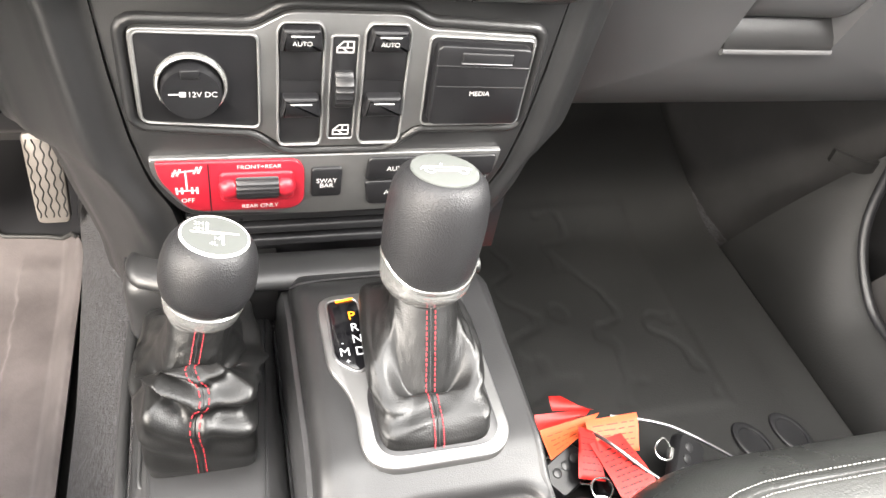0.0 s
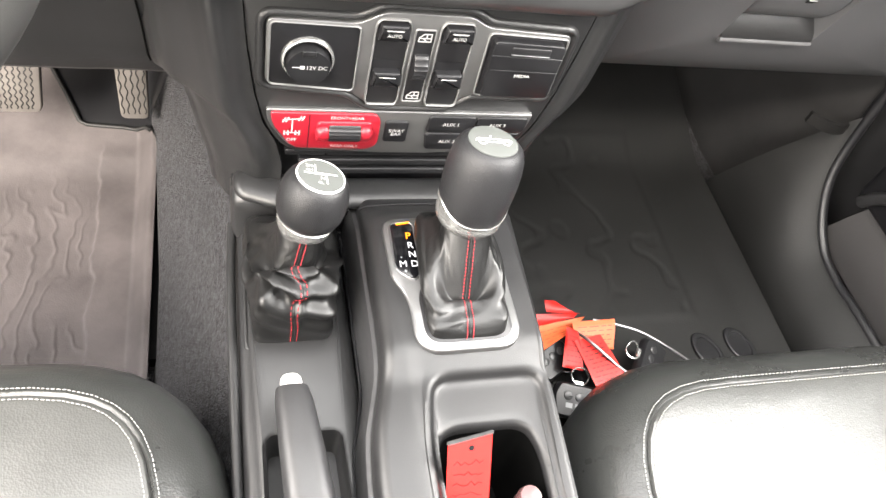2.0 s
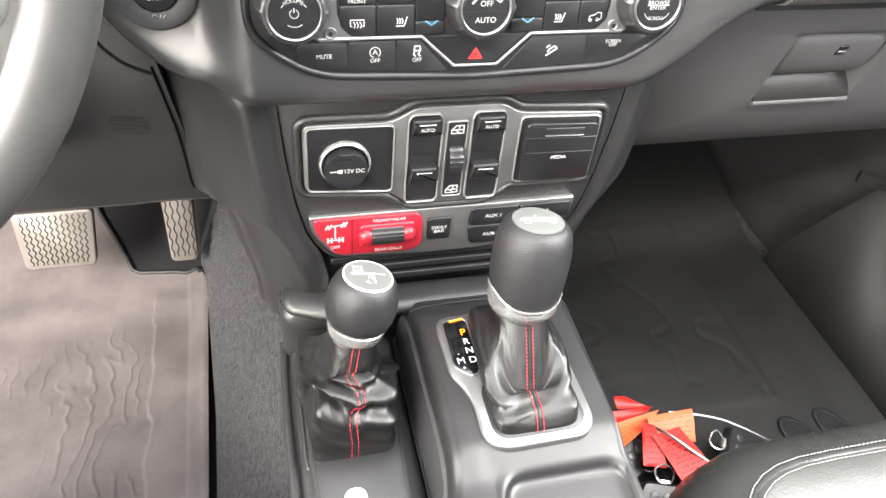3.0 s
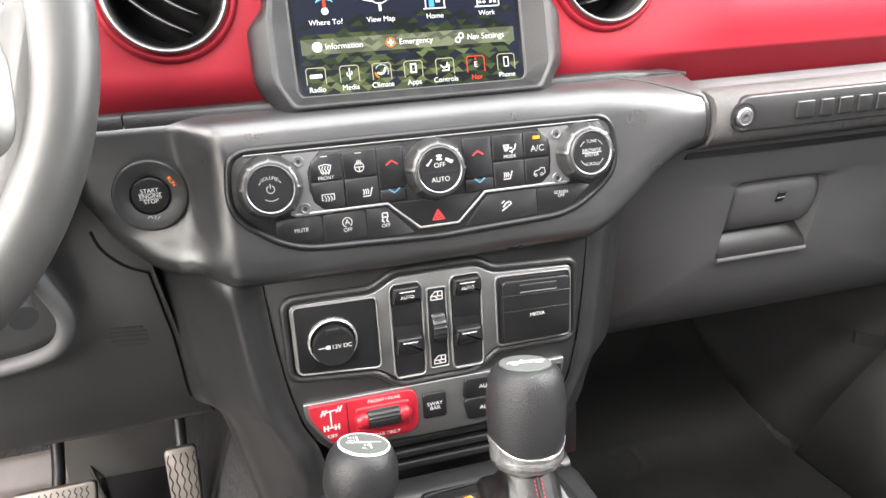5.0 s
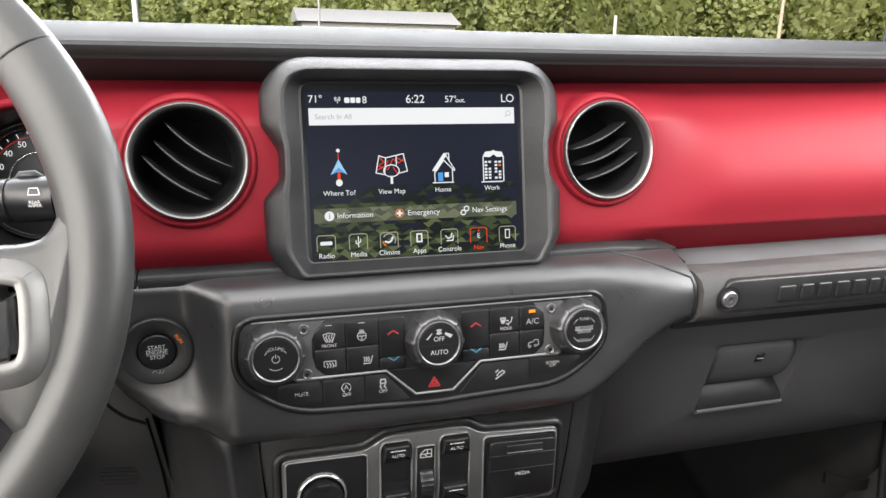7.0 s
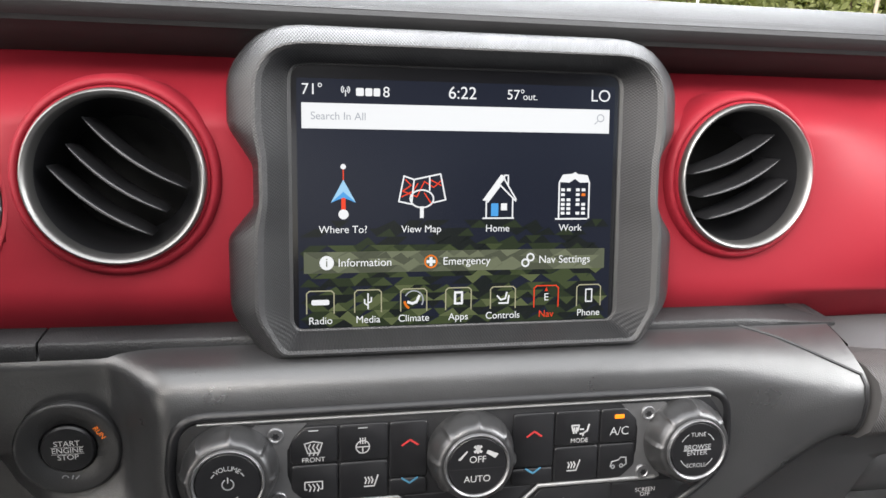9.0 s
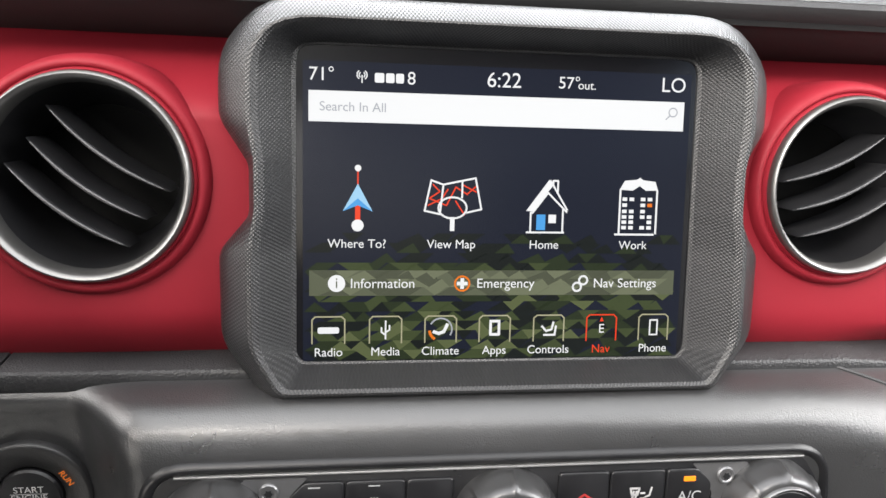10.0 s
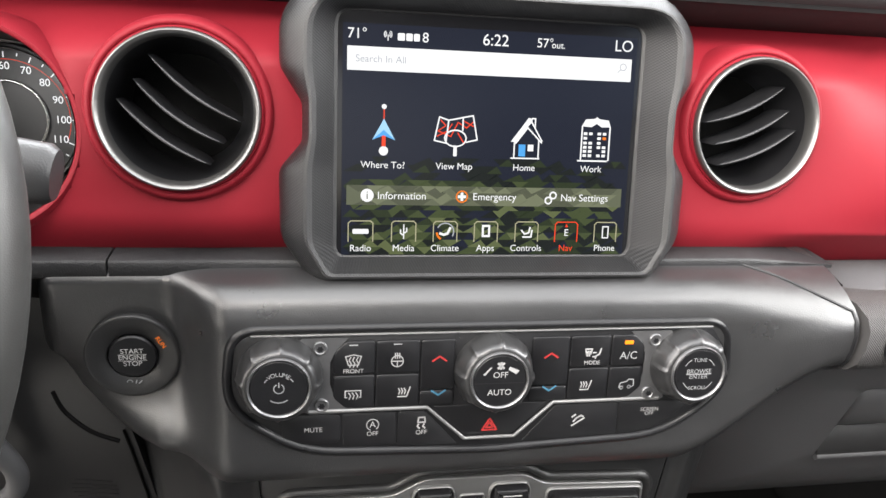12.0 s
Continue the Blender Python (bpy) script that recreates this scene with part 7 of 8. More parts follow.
def driver_mat(s, t):
    x, y = -0.66 + 0.421 * s, -0.30 + 0.80 * t
    z = mat_height(y)
    edge = min(s * 0.421, (1 - s) * 0.421, (1 - t) * 0.70)
    z += 0.026 * ease(0.030, 0.004, edge)
    z += 0.0025 * noise.noise((x * 7, y * 5, 2)) + 0.0020 * math.exp(-((y - 0.272) / 0.02) ** 2)
    inner = -0.312 + 0.006 * noise.noise((y * 22, 4, 1)) + 0.003 * noise.noise((y * 70, 4, 3))
    f = 46 * x + 2.4 * noise.noise((x * 7, y * 6, 7)) + 1.0 * noise.noise((x * 21, y * 18, 3)) + 0.45 * noise.noise((x * 60, y * 52, 5))
    ridge = math.exp(-((f % 1.0 - 0.5) / 0.11) ** 2) * ease(-0.25, 0.05, noise.noise((x * 12, y * 10, 9)))
    z += 0.0011 * ridge * ease(0.24, 0.14, y + 0.10 * noise.noise((x * 9, 2, 2))) * ease(inner, inner - 0.01, x) * ease(0.03, 0.06, edge)
    z += 0.0028 * ease(inner - 0.003, inner + 0.001, x) * ease(0.30, 0.27, y)
    return Vector((x, y, z))


mat_l = thing("floor_mat", (-0.45, 0.05, FLOOR), "dusty brown-grey rubber floor mat with a raised rim", "floor mat", "rubber floor mats")
mat_bm = sheet(330, 300, driver_mat, (0, 0, -0.004))
cut_x = [(0.285, -0.2400), (0.298, -0.2470), (0.310, -0.2545), (0.317, -0.2680), (0.3205, -0.2850), (0.3235, -0.3320), (0.328, -0.3420), (0.370, -0.361), (0.42, -0.387), (0.50, -0.425)]
bmesh.ops.delete(mat_bm, geom=[f for f in mat_bm.faces if f.calc_center_median().y > 0.285 and f.calc_center_median().x > lerp(cut_x, f.calc_center_median().y)], context="FACES")
part("tray", mat_bm, RUBBER, mat_l, angle=80)
part("cut_edge", tube([driver_mat((x + 0.66) / 0.421, (y + 0.30) / 0.80) for y, x in cut_x[1:]], 0.0032, 8), RUBBER_DARK, mat_l, "thick dark edge of the mat round the pedal", 60)
well = thing("pedal_well", (-0.29, 0.35, FLOOR), "black plastic floor pad under the accelerator", "floor pad")
part("pad", sheet(20, 30, lambda s, t: Vector((-0.44 + 0.225 * s, 0.270 + 0.25 * t, floor_height(0.270 + 0.25 * t) + 0.001)), (0, 0, -0.003)), BLACK, well, angle=80)
part("side_pad", sheet(12, 16, lambda s, t: Vector((lerp([(0, -0.2405), (0.25, -0.234), (0.5, -0.217), (0.75, -0.191), (1, -0.165)], t) - 0.05 * (0.234 + 0.2 * s), 0.334 - 0.012 * t + 0.2 * s, lerp([(0, 0.113), (0.25, 0.152), (0.5, 0.202), (0.75, 0.272), (1, 0.337)], t) + floor_height(0.334 + 0.2 * s) - FLOOR)), (0.004, 0, -0.004)), BLACK, well, "black plastic cover over the tunnel side", 80)
# added strip that paints the shaded gap between mat and tunnel carpet
gap = thing("mat_gap_shade", (-0.2445, 0.0, FLOOR), "near-black strip added for the shaded gap beside the driver mat", "floor strip")
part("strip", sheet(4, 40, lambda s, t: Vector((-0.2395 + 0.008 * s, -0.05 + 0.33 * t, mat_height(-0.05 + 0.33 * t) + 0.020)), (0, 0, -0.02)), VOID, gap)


def passenger_mat(s, t):
    x, y = 0.175 + 0.437 * s, -0.30 + 0.885 * t
    z = mat_height(y) + 0.03 + 1.6 * max(0.0, y - 0.44) ** 1.5
    edge = min(s * 0.437, (1 - s) * 0.437)
    z += 0.004 * ease(0.055, 0.0, edge)
    r = max(abs(x - 0.350) / 0.135, abs(y - 0.13) / 0.167)
    z += 0.0012 * ease(1.08, 0.98, r)
    g = math.sin(54 * x + 4.0 * noise.noise((x * 8, y * 12, 9)) + 2.5 * noise.noise((x * 26, y * 22, 5)))
    z -= 0.0011 * ease(0.75, 0.97, g) * ease(1.0, 0.92, r)
    return Vector((x, y, z + 0.002 * noise.noise((x * 8, y * 6, 4))))


mat_r = thing("floor_mat", (0.43, 0.05, FLOOR), "black rubber floor mat with moulded channels, shade put into its colour", "floor mat", "rubber floor mats")
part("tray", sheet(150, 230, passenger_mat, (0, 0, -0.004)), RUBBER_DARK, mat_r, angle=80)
for x_, y_ in ((0.483, -0.098), (0.537, -0.093)):
    q_ = pose(x_, y_, mat_height(y_) + 0.0305, 0, 0, 20)
    part("anchor", rings([[q_ @ Vector((r * 0.82 * math.cos(a), r * 1.25 * math.sin(a), z)) for a in [2 * math.pi * i / 28 for i in range(28)]] for r, z in ((0.024, 0.0), (0.023, 0.002), (0.020, 0.003), (0.017, 0.0024), (0.016, 0.0008), (0.004, 0.0008))]), BLACK, mat_r, "oval black mat anchor", 40)

# added dark sheet standing in for the knee panel's shade over the footwell
toe = thing("toe_shade_board", (-0.28, 0.42, FLOOR), "black toe board added for the shade behind the pedals", "toe board")
part("board", sheet(6, 8, lambda s, t: Vector((-0.44 + 0.24 * s, 0.46 + 0.10 * t, mat_height(0.46) - 0.002 + 0.42 * t)), (0, 0.02, -0.01)), BLACK, toe, angle=60)

# ---- pedals ----
def pedal(name, label, x0, x1, z0, z1, y, lean, ribs):
    p = thing(name, ((x0 + x1) / 2, y, z0), label, "pedal", "foot pedals")
    m = plane((x0 + x1) / 2, y, (z0 + z1) / 2, lean)
    w, h = (x1 - x0) / 2, (z1 - z0) / 2
    taper = 0.86
    poly = rounded([(-w * taper, -h), (w * taper, -h), (w, h), (-w, h)], 0.008, 4)
    part("pad", slab(poly, -0.008, 0.003, m, 0.002), PEDAL, p, "brushed steel face")
    for i in range(ribs):
        u = -w * 0.78 + 2 * w * 0.78 * i / (ribs - 1)
        pts = [(u * (taper + (1 - taper) * (k / 44)) + 0.0013 * math.sin(k * (0.95 if h < 0.04 else 0.75) + 3.14 * (i % 2)), -h * 0.86 + 2 * h * 0.86 * k / 44) for k in range(45)]
        part("rib", tube([m @ Vector((a, b, 0.003)) for a, b in pts], 0.0009, 5), RUBBER_DARK, p, "wavy rubber rib")
    part("arm", tube([m @ Vector((0, h * 0.5, -0.012)), m @ Vector((0, h * 1.4, -0.03)), m @ Vector((0, h * 1.6 + 0.15, -0.03 - 0.04))], 0.008, 10), BLACK, p)
    return p


pedal("gas_pedal", "narrow brushed steel accelerator pedal with wavy rubber ribs", -0.2815, -0.2415, 0.204, 0.312, 0.296, 18, 5)
pedal("brake_pedal", "wide brushed steel brake pedal with wavy rubber ribs", -0.4560, -0.3600, 0.228, 0.303, 0.276, 22, 12)

# ---- keys, tags and cable on the passenger floor ----
def tag_card(name, label, corners, material, marks, seed):
    """A bent paper tag between four corners, with lines of unreadable writing."""
    c = [Vector(p) for p in corners]
    t_ = thing(name, min(c, key=lambda p: p.z), label, "paper tag", "red paper tags")
    nrm = (c[1] - c[0]).cross(c[3] - c[0]).normalized()

    def at(s, t):
        p = c[0].lerp(c[1], s).lerp(c[3].lerp(c[2], s), t)
        return p + nrm * (0.004 * math.sin(math.pi * t + seed) * (0.5 + s))
    part("card", sheet(6, 10, at, nrm * -0.0006), material, t_, angle=80)
    r = random.Random(seed)
    bm = bmesh.new()
    for k in range(marks):
        t = 0.16 + 0.74 * k / marks
        s0 = r.uniform(0.08, 0.2)
        while s0 < 0.85:
            s1 = min(0.92, s0 + r.uniform(0.06, 0.22))
            bm.faces.new([bm.verts.new(at(a, b) + nrm * 0.0006) for a, b in ((s0, t), (s1, t), (s1, t + 0.022), (s0, t + 0.022))])
            s0 = s1 + r.uniform(0.03, 0.08)
    part("writing", bm, INK, t_, "rows of dark bars")
    return t_


tag_card("key_tag", "red paper key tag on top of the pile", [(0.2583, -0.1005, 0.2165), (0.3002, -0.0904, 0.2130), (0.3132, -0.1596, 0.203), (0.2714, -0.1662, 0.206)][::-1], PAPER_RED, 9, 1)
tag_card("key_tag", "orange paper key tag beside the cable", [(0.2672, -0.070, 0.206), (0.3264, -0.0688, 0.203), (0.3196, -0.1053, 0.200), (0.2626, -0.1056, 0.203)][::-1], PAPER_ORANGE, 5, 5)
tag_card("key_tag", "orange paper key tag with pale edges", [(0.2193, -0.069, 0.201), (0.2923, -0.0576, 0.203), (0.2596, -0.0843, 0.202), (0.2195, -0.1034, 0.198)][::-1], PAPER_ORANGE, 4, 2)
tag_card("key_tag", "red paper key tag half hidden in the pile", [(0.2219, -0.0484, 0.196), (0.2856, -0.0508, 0.197), (0.2768, -0.0567, 0.196), (0.2206, -0.0680, 0.195)][::-1], PAPER_RED, 3, 3)
tag_card("key_tag", "red paper key tag sticking up behind the pile", [(0.2446, -0.029, 0.196), (0.2554, -0.0337, 0.199), (0.2862, -0.0537, 0.203), (0.2445, -0.0445, 0.194)][::-1], PAPER_RED, 3, 4)
tag_card("key_tag", "red paper key tag leaning in the pile", [(0.2568, -0.0769, 0.2095), (0.2690, -0.0863, 0.2115), (0.2640, -0.1360, 0.204), (0.2403, -0.126, 0.199)][::-1], PAPER_RED, 6, 6)


def key_fob(label, at, turn, size, bars):
    f = thing("key_fob", at, label, "key fob", "car key fobs")
    m = pose(*at, *turn)
    w, h, d = size
    poly = rounded([(-w * 0.42, -h / 2), (w * 0.42, -h / 2), (w / 2, h * 0.1), (w * 0.40, h / 2), (-w * 0.40, h / 2), (-w / 2, h * 0.1)], 0.006, 5)
    part("case", rings([[m @ Vector((u, v, n)) for u, v in inset(poly, k)] for n, k in ((-d / 2, 0.003), (-d / 3, 0.0), (d / 4, 0.0), (d / 2, 0.003))]), BLACK, f, "black plastic case", 50)
    for i in range(3):
        part("fob_button", slab(circle((i - 1) * w * 0.22, h * 0.12, w * 0.085, 20), d / 2 - 0.001, d / 2 + 0.0012, m, 0.0006), HARD, f)
    if bars:
        part("mark", patches([rect(-w * 0.25 + i * w * 0.18, -h * 0.22, -w * 0.25 + i * w * 0.18 + w * 0.13, -h * 0.08) for i in range(3)], m, d / 2 + 0.0004), PRINT_DIM, f, "pale bars")
    part("key_ring", tube([m @ (Vector((0, h / 2 + 0.010, 0)) + Vector((0.011 * math.cos(a), 0.011 * math.sin(a), 0.002 * math.sin(2 * a)))) for a in [2 * math.pi * i / 30 for i in range(31)]], 0.0011, 7), CHROME, f, "bright split ring")
    part("key_loop", block(-0.006, h / 2 - 0.004, -0.003, 0.006, h / 2 + 0.004, 0.003, 0.001, turn=m), CHROME, f, "bright loop")
    return f


key_fob("black key fob with a bright ring and pale marks", (0.2500, -0.1690, 0.188), (22, 4, -16), (0.066, 0.042, 0.016), True)
key_fob("black key fob leaning beside the red tags", (0.3671, -0.1217, 0.186), (26, -12, 58), (0.060, 0.038, 0.015), False)
key_fob("black key fob under the red tags", (0.2380, -0.1080, 0.180), (16, 0, 30), (0.060, 0.038, 0.016), False)
key_fob("black key fob lying flat under the pile", (0.285, -0.120, 0.178), (8, 0, 80), (0.060, 0.038, 0.016), False)
cable = thing("steel_cable", (0.33, -0.07, FLOOR + 0.03), "thin grey steel cable looped over the keys", "cable")
part("strand", tube(smooth_path([(0.300, -0.066, 0.203), (0.3263, -0.075, 0.205), (0.360, -0.0877, 0.203), (0.3943, -0.1066, 0.195), (0.435, -0.1294, 0.180), (0.47, -0.160, 0.168)], 8), 0.0017, 8), STEEL, cable)
part("strand", tube(smooth_path([(0.268, -0.088, 0.212), (0.2779, -0.106, 0.2185), (0.3028, -0.1334, 0.2125), (0.3318, -0.1562, 0.200), (0.352, -0.182, 0.176)], 8), 0.0019, 8), STEEL, cable)

# ---- tag in the cup holder ----
CT = plane(0.0165, -0.3308, 0.4410, 40)
ct = thing("cup_holder_tag", (0.0165, -0.32, 0.38), "red paper tag with handwriting standing in the cup holder", "paper tag")
part("card", slab(rounded([(-0.0165, -0.100), (0.0165, -0.100), (0.0165, 0.040), (-0.0165, 0.034)], 0.001, 2), -0.0006, 0.0006, CT, 0), PAPER_RED, ct)
part("sleeve_edge", slab(rounded([(-0.0172, 0.034), (0.0172, 0.0402), (0.0172, 0.0425), (-0.0172, 0.0365)], 0.0005, 2), -0.0008, 0.0010, CT, 0), STEEL, ct, "clear plastic sleeve edge")
part("hole", slab(circle(0.001, 0.0305, 0.0022, 16), 0, 0.0009, CT, 0), BLACK, ct, "punched hole")
wr = random.Random(8)
part("writing", strokes([[(-0.012 + 0.0028 * k, 0.019 - 0.0085 * row + wr.uniform(-0.002, 0.002)) for k in range(9)] for row in range(5)], 0.0008, CT, 0.0009), INK, ct, "rows of dark handwriting lines")
ROSE = surface("dull_pink_plastic", (0.10, 0.05, 0.05), 0.3, vary=0.2, bump=0)
bt = thing("coin_bottle_cap", (0.062, -0.365, 0.375), "small clear and pink bottle top in the cup holder", "bottle top")
part("cap", lathe([(0.0085, 0), (0.0090, 0.030), (0.0095, 0.040), (0.0080, 0.046), (0.003, 0.047)], Matrix.Translation((0.064, -0.343, 0.392)), 28), ROSE, bt, angle=50)

# ---- passenger door side ----
SEAL = [(0.704, 0.125, 0.70), (0.700, 0.122, 0.50), (0.692, 0.108, 0.37), (0.682, 0.0786, 0.294), (0.680, 0.019, 0.2386), (0.680, -0.041, 0.2250), (0.682, -0.138, 0.2270), (0.684, -0.60, 0.2260)]
seal_run = smooth_path(SEAL, 8)
sill_run = [p for p in seal_run if p.z < 0.40]
kick = thing("sill_trim", (0.63, 0.0, FLOOR), "dark grey plastic sill and kick trim beside the mat", "sill trim")


def kick_at(s, t):
    """From the mat's edge up to the door seal, bulging softly."""
    k = s * (len(sill_run) - 1)
    a, b = sill_run[int(k)], sill_run[min(int(k) + 1, len(sill_run) - 1)]
    top = a.lerp(b, k % 1)
    low = Vector((0.614, top.y + 0.10 * ease(0.26, 0.37, top.z), FLOOR + 0.030 + 0.34 * max(0.0, top.y - 0.15)))
    p = low.lerp(top + Vector((-0.005, 0.0, 0.002)), t)
    return p + Vector((-0.014, -0.004, 0.010)) * math.sin(math.pi * t) ** 0.8


# shares the mat's dark colour, so the footwell shade is painted here too
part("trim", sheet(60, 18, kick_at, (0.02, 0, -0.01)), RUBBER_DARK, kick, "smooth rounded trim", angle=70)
part("wall", sheet(12, 20, lambda s, t: Vector((0.598 + 0.104 * s, 0.600 - 0.470 * s, 0.10 + 0.58 * t)), (0.01, 0.02, 0)), KICK, kick, "dark kick panel under the glove box, lightened for haze", angle=70)
seal = thing("door_seal", (0.68, -0.2, FLOOR + 0.09), "black rubber door seal round the door opening", "door seal")
part("seal", tube(seal_run, 0.0075, 10), BLACK, seal, angle=60)
door_p = thing("door_panel", (0.735, -0.3, 0.22), "grey plastic inner door panel with a dark map pocket", "door panel")
part("lower_panel", sheet(30, 8, lambda s, t: Vector((0.697 + 0.018 * t - 0.006 * math.sin(math.pi * t), -0.75 + lerp([(0, 0.80), (0.3, 0.792), (1, 0.775)], t) * s, 0.222 + 0.088 * t)), (0.03, 0, 0)), PANEL_GREY, door_p, "smooth mid-grey lower panel", angle=70)
part("pocket", block(0.698, -0.60, 0.312, 0.758, 0.050, 0.50, 0.014, 3), BLACK, door_p, "dark map pocket")
part("pull", tube(smooth_path([(0.694, 0.030, 0.318), (0.690, 0.012, 0.346), (0.688, -0.020, 0.372), (0.690, -0.080, 0.384), (0.694, -0.20, 0.386)], 6), 0.009, 10), HARD, door_p, "curved black pocket rail", 60)
part("upper_panel", block(0.715, -0.75, 0.50, 0.758, 0.055, 0.885, 0.012, 3), HARD, door_p, "black upper panel")
strap = thing("hinge_strap", (0.62, 0.10, 0.39), "black glove box hinge strap in the footwell", "strap")
part("band", sheet(10, 4, lambda s, t: Vector((0.585 + 0.075 * s, 0.102 - 0.010 * math.sin(math.pi * s), 0.412 - 0.020 * s - 0.016 * t)), (0.002, 0.006, 0)), DULL, strap, angle=60)

# ---- outside ----
ASPHALT = surface("pale_gravel_lot", (0.30, 0.29, 0.27), 0.9, vary=0.3, scale=0.6, bump=0.4, grain=30, deep=0.01)
CAR_WHITE = surface("white_car_paint", (0.75, 0.75, 0.75), 0.25, vary=0.05, scale=2, bump=0, coat=0.5)
CAR_GREY = surface("grey_car_paint", (0.22, 0.23, 0.25), 0.3, vary=0.08, scale=2, bump=0, coat=0.5)
CAR_GLASS = surface("hazy_car_glass", (0.15, 0.16, 0.17), 0.2, bump=0)
TYRE = surface("tyre_rubber", (0.03, 0.03, 0.03), 0.8, bump=0)
SIDING = surface("white_siding", (0.72, 0.72, 0.70), 0.7, vary=0.08, scale=3, bump=0.2, grain=20)
ROOFING = surface("grey_roofing", (0.35, 0.35, 0.36), 0.8, vary=0.15, scale=3)
BARK = surface("brown_bark", (0.12, 0.09, 0.07), 0.9, vary=0.3, scale=5)
LEAF = surface("spring_leaves", (0.40, 0.43, 0.21), 0.7, vary=0.2, scale=1.5, bump=0)
lt, ln = LEAF.node_tree, LEAF.node_tree.nodes
shine_through, blend = ln.new("ShaderNodeBsdfTranslucent"), ln.new("ShaderNodeMixShader")
shine_through.inputs["Color"].default_value = (0.50, 0.54, 0.22, 1)
blend.inputs[0].default_value = 0.65
lt.links.new(ln["Principled BSDF"].outputs[0], blend.inputs[1])
lt.links.new(shine_through.outputs[0], blend.inputs[2])
lt.links.new(blend.outputs[0], ln["Material Output"].inputs["Surface"])
POLE = surface("pale_wood_pole", (0.42, 0.36, 0.26), 0.8, vary=0.2, scale=5)

tagged(part("ground", rings([[Vector((r * math.cos(a), 30 + r * math.sin(a), GROUND)) for a in [2 * math.pi * i / 48 for i in range(48)]] for r in (1500, 300, 80, 20, 2)]), ASPHALT), "pale gravel parking lot", "ground", kind="structure")


def parked_car(x, y, turn, paint, label, tall):
    c = thing("parked_car", (x, y, GROUND), label, "car", "cars parked in the lot")
    m = pose(x, y, GROUND, 0, 0, turn)
    L, W = 4.6, 0.92
    low = [(-2.3, 0.45), (-2.3, 0.85), (-2.2, 1.0 + 0.15 * tall), (-1.2, 1.08 + 0.1 * tall), (1.4, 1.05 + 0.1 * tall), (2.2, 0.95 + 0.15 * tall), (2.3, 0.75), (2.3, 0.40), (-2.3, 0.35)]
    part("body", rings([[m @ Vector((a, s * W, z)) for a, z in low] for s in (-1, -0.9, 0.9, 1)]), paint, c, angle=30)
    top = [(-1.9 if tall else -1.5, 1.05), (-1.6 if tall else -0.9, 1.50 + 0.3 * tall), (0.5, 1.52 + 0.3 * tall), (1.3, 1.08)]
    cabin = part("cabin", rings([[m @ Vector((a, s * W * (0.93 if z < 1.2 else 0.80), z)) for a, z in top] for s in (-1, 1)]), CAR_GLASS, c, "dark glazed cabin")
    part("roof", rings([[m @ Vector((a, s * W * 0.80, z)) for a, z in ((-1.55 if tall else -0.85, 1.49 + 0.3 * tall), (-1.5 if tall else -0.8, 1.56 + 0.3 * tall), (0.4, 1.57 + 0.3 * tall), (0.5, 1.51 + 0.3 * tall))] for s in (-1, 1)]), paint, c)
    for a in (-1.4, 1.4):
        for s in (-1, 1):
            q_ = m @ Matrix.Translation((a, s * W * 0.96, 0.34)) @ pose(0, 0, 0, 90, 0, 0)
            part("wheel", lathe([(0.1, -0.1), (0.32, -0.1), (0.34, -0.05), (0.34, 0.05), (0.32, 0.1), (0.1, 0.1)], q_, 20), TYRE, c)
    return c


cr = random.Random(12)
for k, (bearing, dist) in enumerate([(-0.29, 50), (-0.205, 52), (-0.10, 47), (-0.02, 50), (0.055, 49), (0.16, 54), (0.25, 56), (0.34, 58), (0.43, 58), (0.50, 60), (0.57, 62), (0.63, 60), (0.70, 62), (0.78, 62), (0.86, 60), (0.95, 58), (1.05, 58), (1.16, 56)]):
    y_ = dist / math.sqrt(1 + bearing ** 2)
    grey = k in (1, 10, 11, 15)
    parked_car(bearing * y_, y_, cr.choice((0, 0, 180, 20)) + cr.uniform(-6, 6), CAR_GREY if grey else CAR_WHITE, "dark grey car parked in the lot" if grey else "white car parked in the lot", 1 if cr.random() < 0.5 else 0)

hall = thing("low_building", (20, 92, GROUND), "long low white building with a pitched roof", "building")
part("wall", block(10.0, 92, GROUND, 29.0, 100, GROUND + 3.6, 0.02, 1), SIDING, hall)
part("roof", rings([[Vector((x, y, z)) for y, z in ((91.3, GROUND + 3.6), (96, GROUND + 5.2), (100.7, GROUND + 3.6), (96, GROUND + 3.55))] for x in (9.4, 29.6)]), ROOFING, hall)
for i in range(7):
    w = part("window", block(12.0 + 2.4 * i, 91.9, GROUND + 1.2, 13.3 + 2.4 * i, 92.02, GROUND + 2.4, 0.01, 1), CAR_GLASS, hall, "dark window")
    part("window_frame", block(11.9 + 2.4 * i, 91.86, GROUND + 1.08, 13.4 + 2.4 * i, 91.98, GROUND + 1.18, 0.01, 1), SIDING, w)
for x_, y_, h, lab, m_ in ((-4.4, 48, 9.0, "white light pole in the lot", SIDING), (44, 52, 9.0, "pale wooden utility pole", POLE), (33.5, 60, 4.0, "short white sign post", SIDING), (11.5, 88, 7.0, "grey post before the building", ROOFING)):
    p_ = thing("pole", (x_, y_, GROUND), lab, "pole", "poles in the lot")
    part("shaft", tube([(x_, y_, GROUND), (x_, y_, GROUND + h * 0.5), (x_, y_, GROUND + h)], [0.17, 0.15, 0.12], 10), m_, p_)


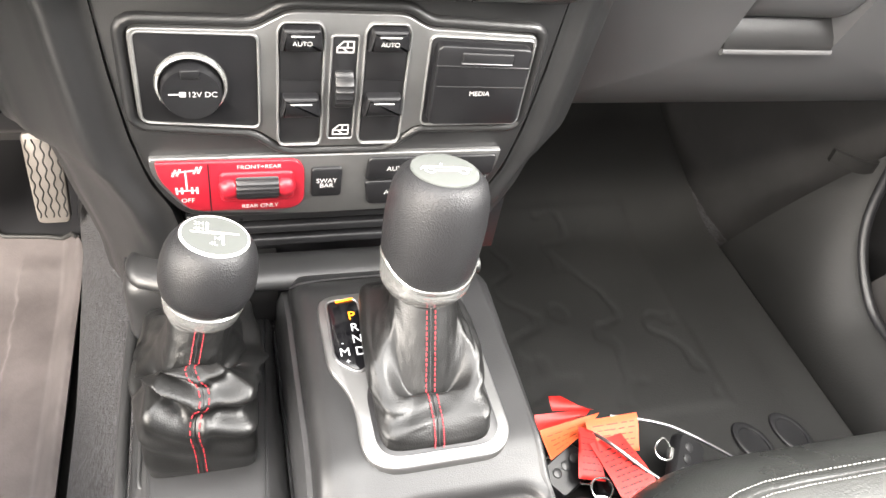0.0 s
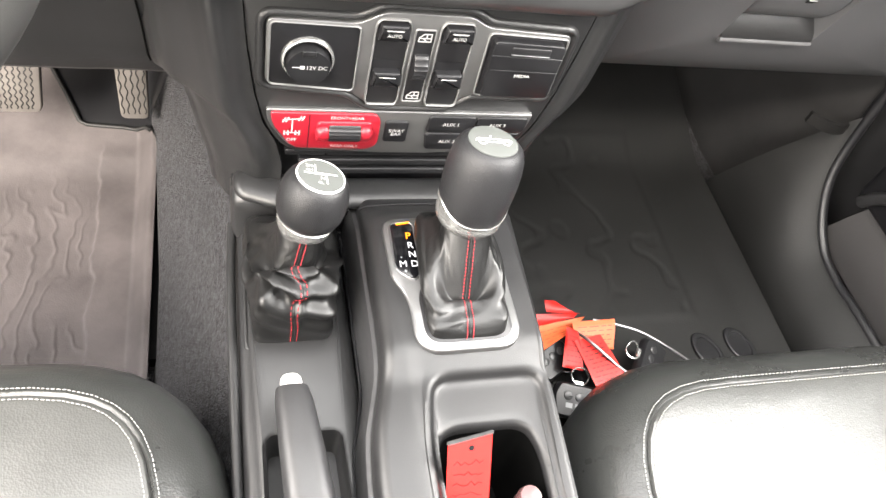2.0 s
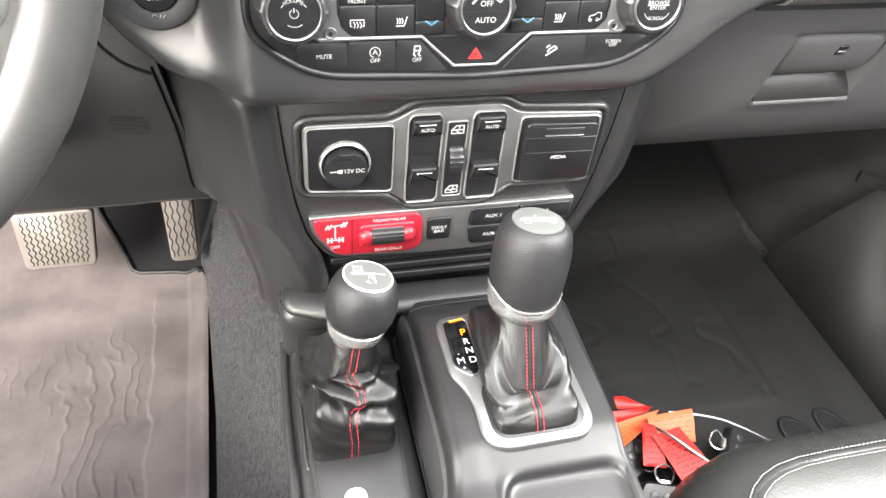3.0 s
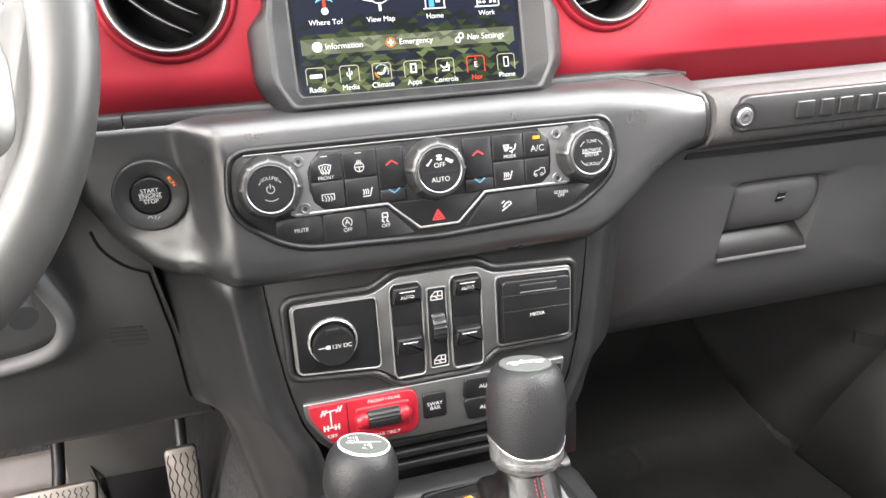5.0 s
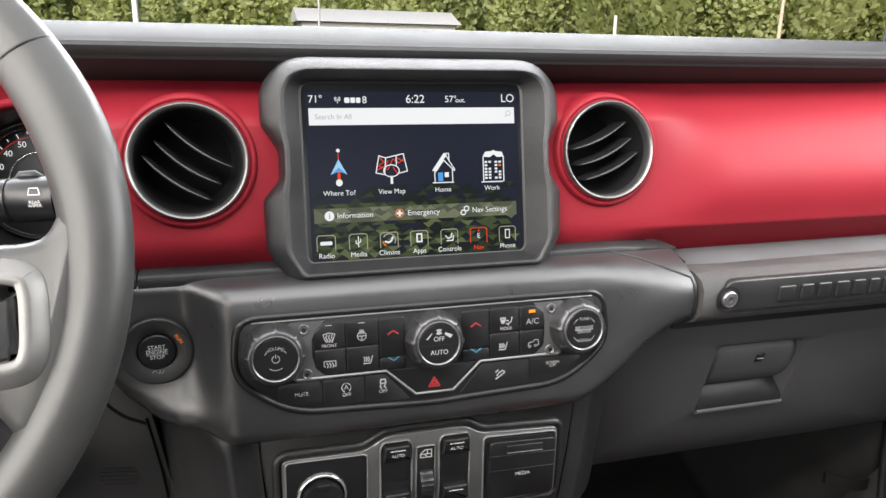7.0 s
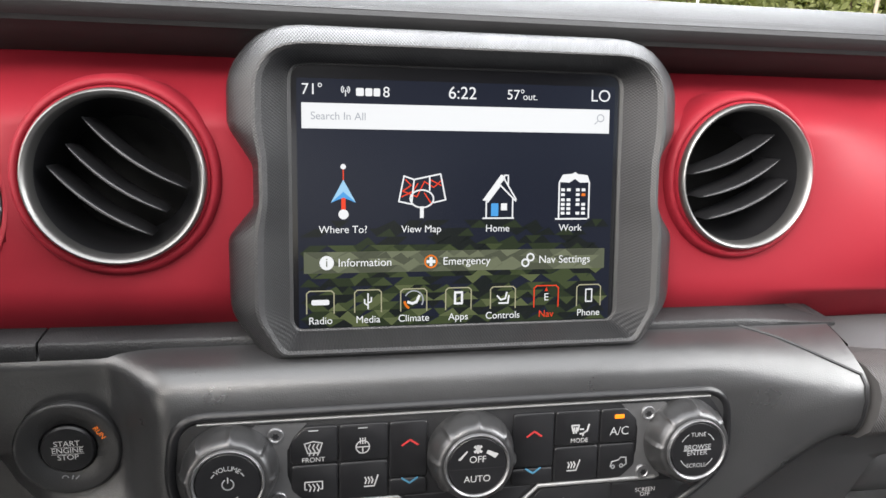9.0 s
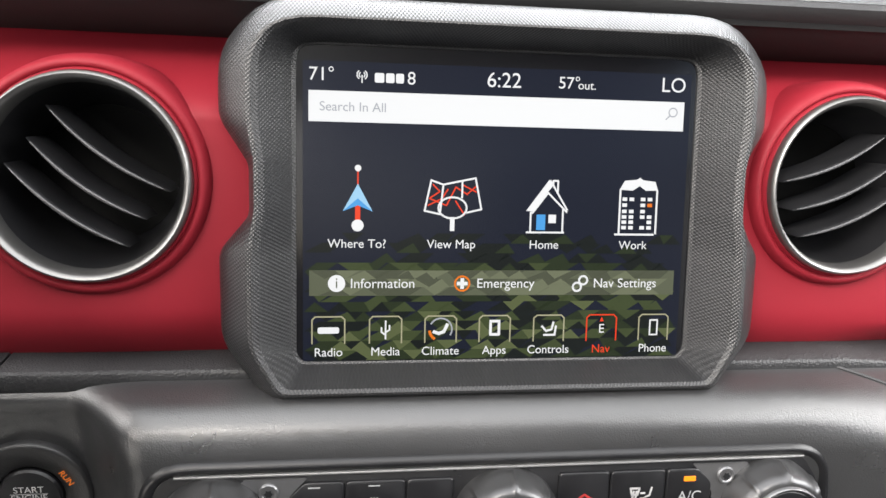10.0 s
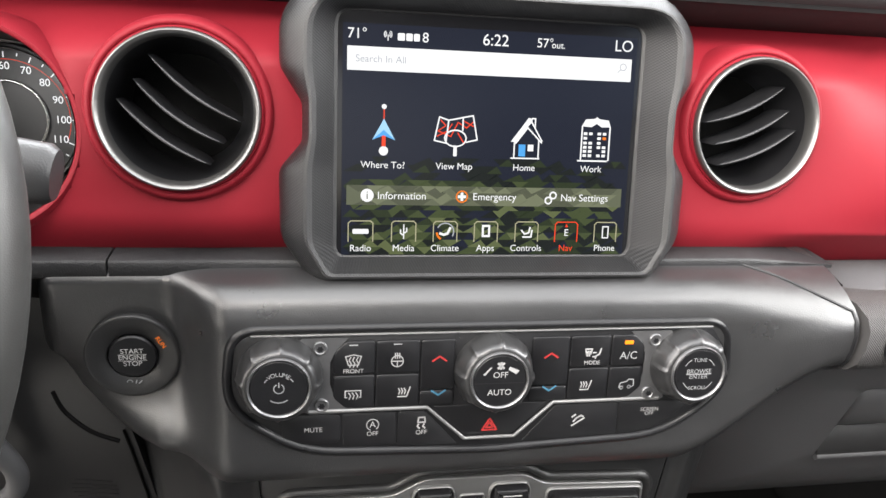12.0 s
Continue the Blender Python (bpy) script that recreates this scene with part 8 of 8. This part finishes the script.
def tree(x, y, h, seed):
    r = random.Random(seed)
    t_ = thing("tree", (x, y, GROUND), "tall broadleaf tree in pale spring leaf", "tree", "trees behind the lot")
    bm = bmesh.new()
    tube([(x, y, GROUND), (x + r.uniform(-.3, .3), y, GROUND + h * 0.4), (x + r.uniform(-.5, .5), y, GROUND + h * 0.9)], [0.28, 0.2, 0.06], 8, bm=bm)
    for k in range(7):
        a, z = r.uniform(0, 6.28), h * r.uniform(0.2, 0.75)
        tube([(x, y, GROUND + z), (x + 1.6 * math.cos(a), y + 1.6 * math.sin(a), GROUND + z + 1.2), (x + 2.6 * math.cos(a), y + 2.6 * math.sin(a), GROUND + z + 2.4)], [0.1, 0.06, 0.03], 6, bm=bm)
    part("trunk", bm, BARK, t_)
    vs, fs = [], []
    for k in range(1900):
        z = h * r.uniform(0.08, 1.0)
        wide = (3.4 * math.sin(math.pi * min(1, 0.12 + z / h * 0.9)) + 0.4) * (0.75 + 0.4 * noise.noise((x + z, k % 7, seed)))
        a, d = r.uniform(0, 6.28), wide * math.sqrt(r.random())
        p = Vector((x + d * math.cos(a), y + d * math.sin(a), GROUND + z))
        u = Vector((r.uniform(-1, 1), r.uniform(-1, 1), r.uniform(-1, 1))).normalized()
        v = u.orthogonal().normalized()
        s = r.uniform(0.22, 0.55)
        i = len(vs)
        vs += [p + u * s, p + v * s * 0.7, p - u * s, p - v * s * 0.7]
        fs.append((i, i + 1, i + 2, i + 3))
    me = bpy.data.meshes.new("crown")
    me.from_pydata([tuple(v) for v in vs], [], fs)
    me.materials.append(LEAF)
    crown = new("crown", me)
    crown.parent = t_
    crown.matrix_parent_inverse = t_.matrix_basis.inverted()
    return t_


tr_ = random.Random(5)
models = [tree(-40 + 1.0, 108, 14, 1), tree(-33, 112, 16, 2), tree(-27, 106, 13, 3), tree(-21, 110, 15, 4)]
for k in range(52):
    bearing = -0.22 + 1.5 * k / 52
    y_ = tr_.uniform(100, 122) / math.sqrt(1 + bearing ** 2) * (1.0 if bearing < 0.6 else 0.9)
    s_ = tr_.uniform(0.85, 1.3)
    c_ = copy_thing(models[k % 4], Matrix.Translation((bearing * y_ + tr_.uniform(-1.5, 1.5), y_, GROUND)) @ pose(0, 0, 0, 0, 0, tr_.uniform(0, 360)))
    c_.scale = (s_, s_, s_)
far = thing("far_woods", (40, 135, GROUND), "far hazy woods behind the lot", "woods", kind="stuff")
vs, fs = [], []
wr = random.Random(31)
for k in range(15000):
    b = wr.uniform(-0.6, 1.7)
    d = wr.uniform(128, 145) / math.sqrt(1 + b * b)
    top = 13 + 4 * noise.noise((b * 14, 1, 1))
    p = Vector((b * d, d, GROUND + wr.uniform(0, top)))
    u = Vector((wr.uniform(-1, 1), wr.uniform(-1, 1), wr.uniform(-1, 1))).normalized()
    v = u.orthogonal().normalized()
    s = wr.uniform(0.8, 1.8)
    i = len(vs)
    vs += [p + u * s, p + v * s * 0.7, p - u * s, p - v * s * 0.7]
    fs.append((i, i + 1, i + 2, i + 3))
me = bpy.data.meshes.new("leaves")
me.from_pydata([tuple(v) for v in vs], [], fs)
me.materials.append(LEAF)
lv = new("leaves", me)
lv.parent = far
lv.matrix_parent_inverse = far.matrix_basis.inverted()
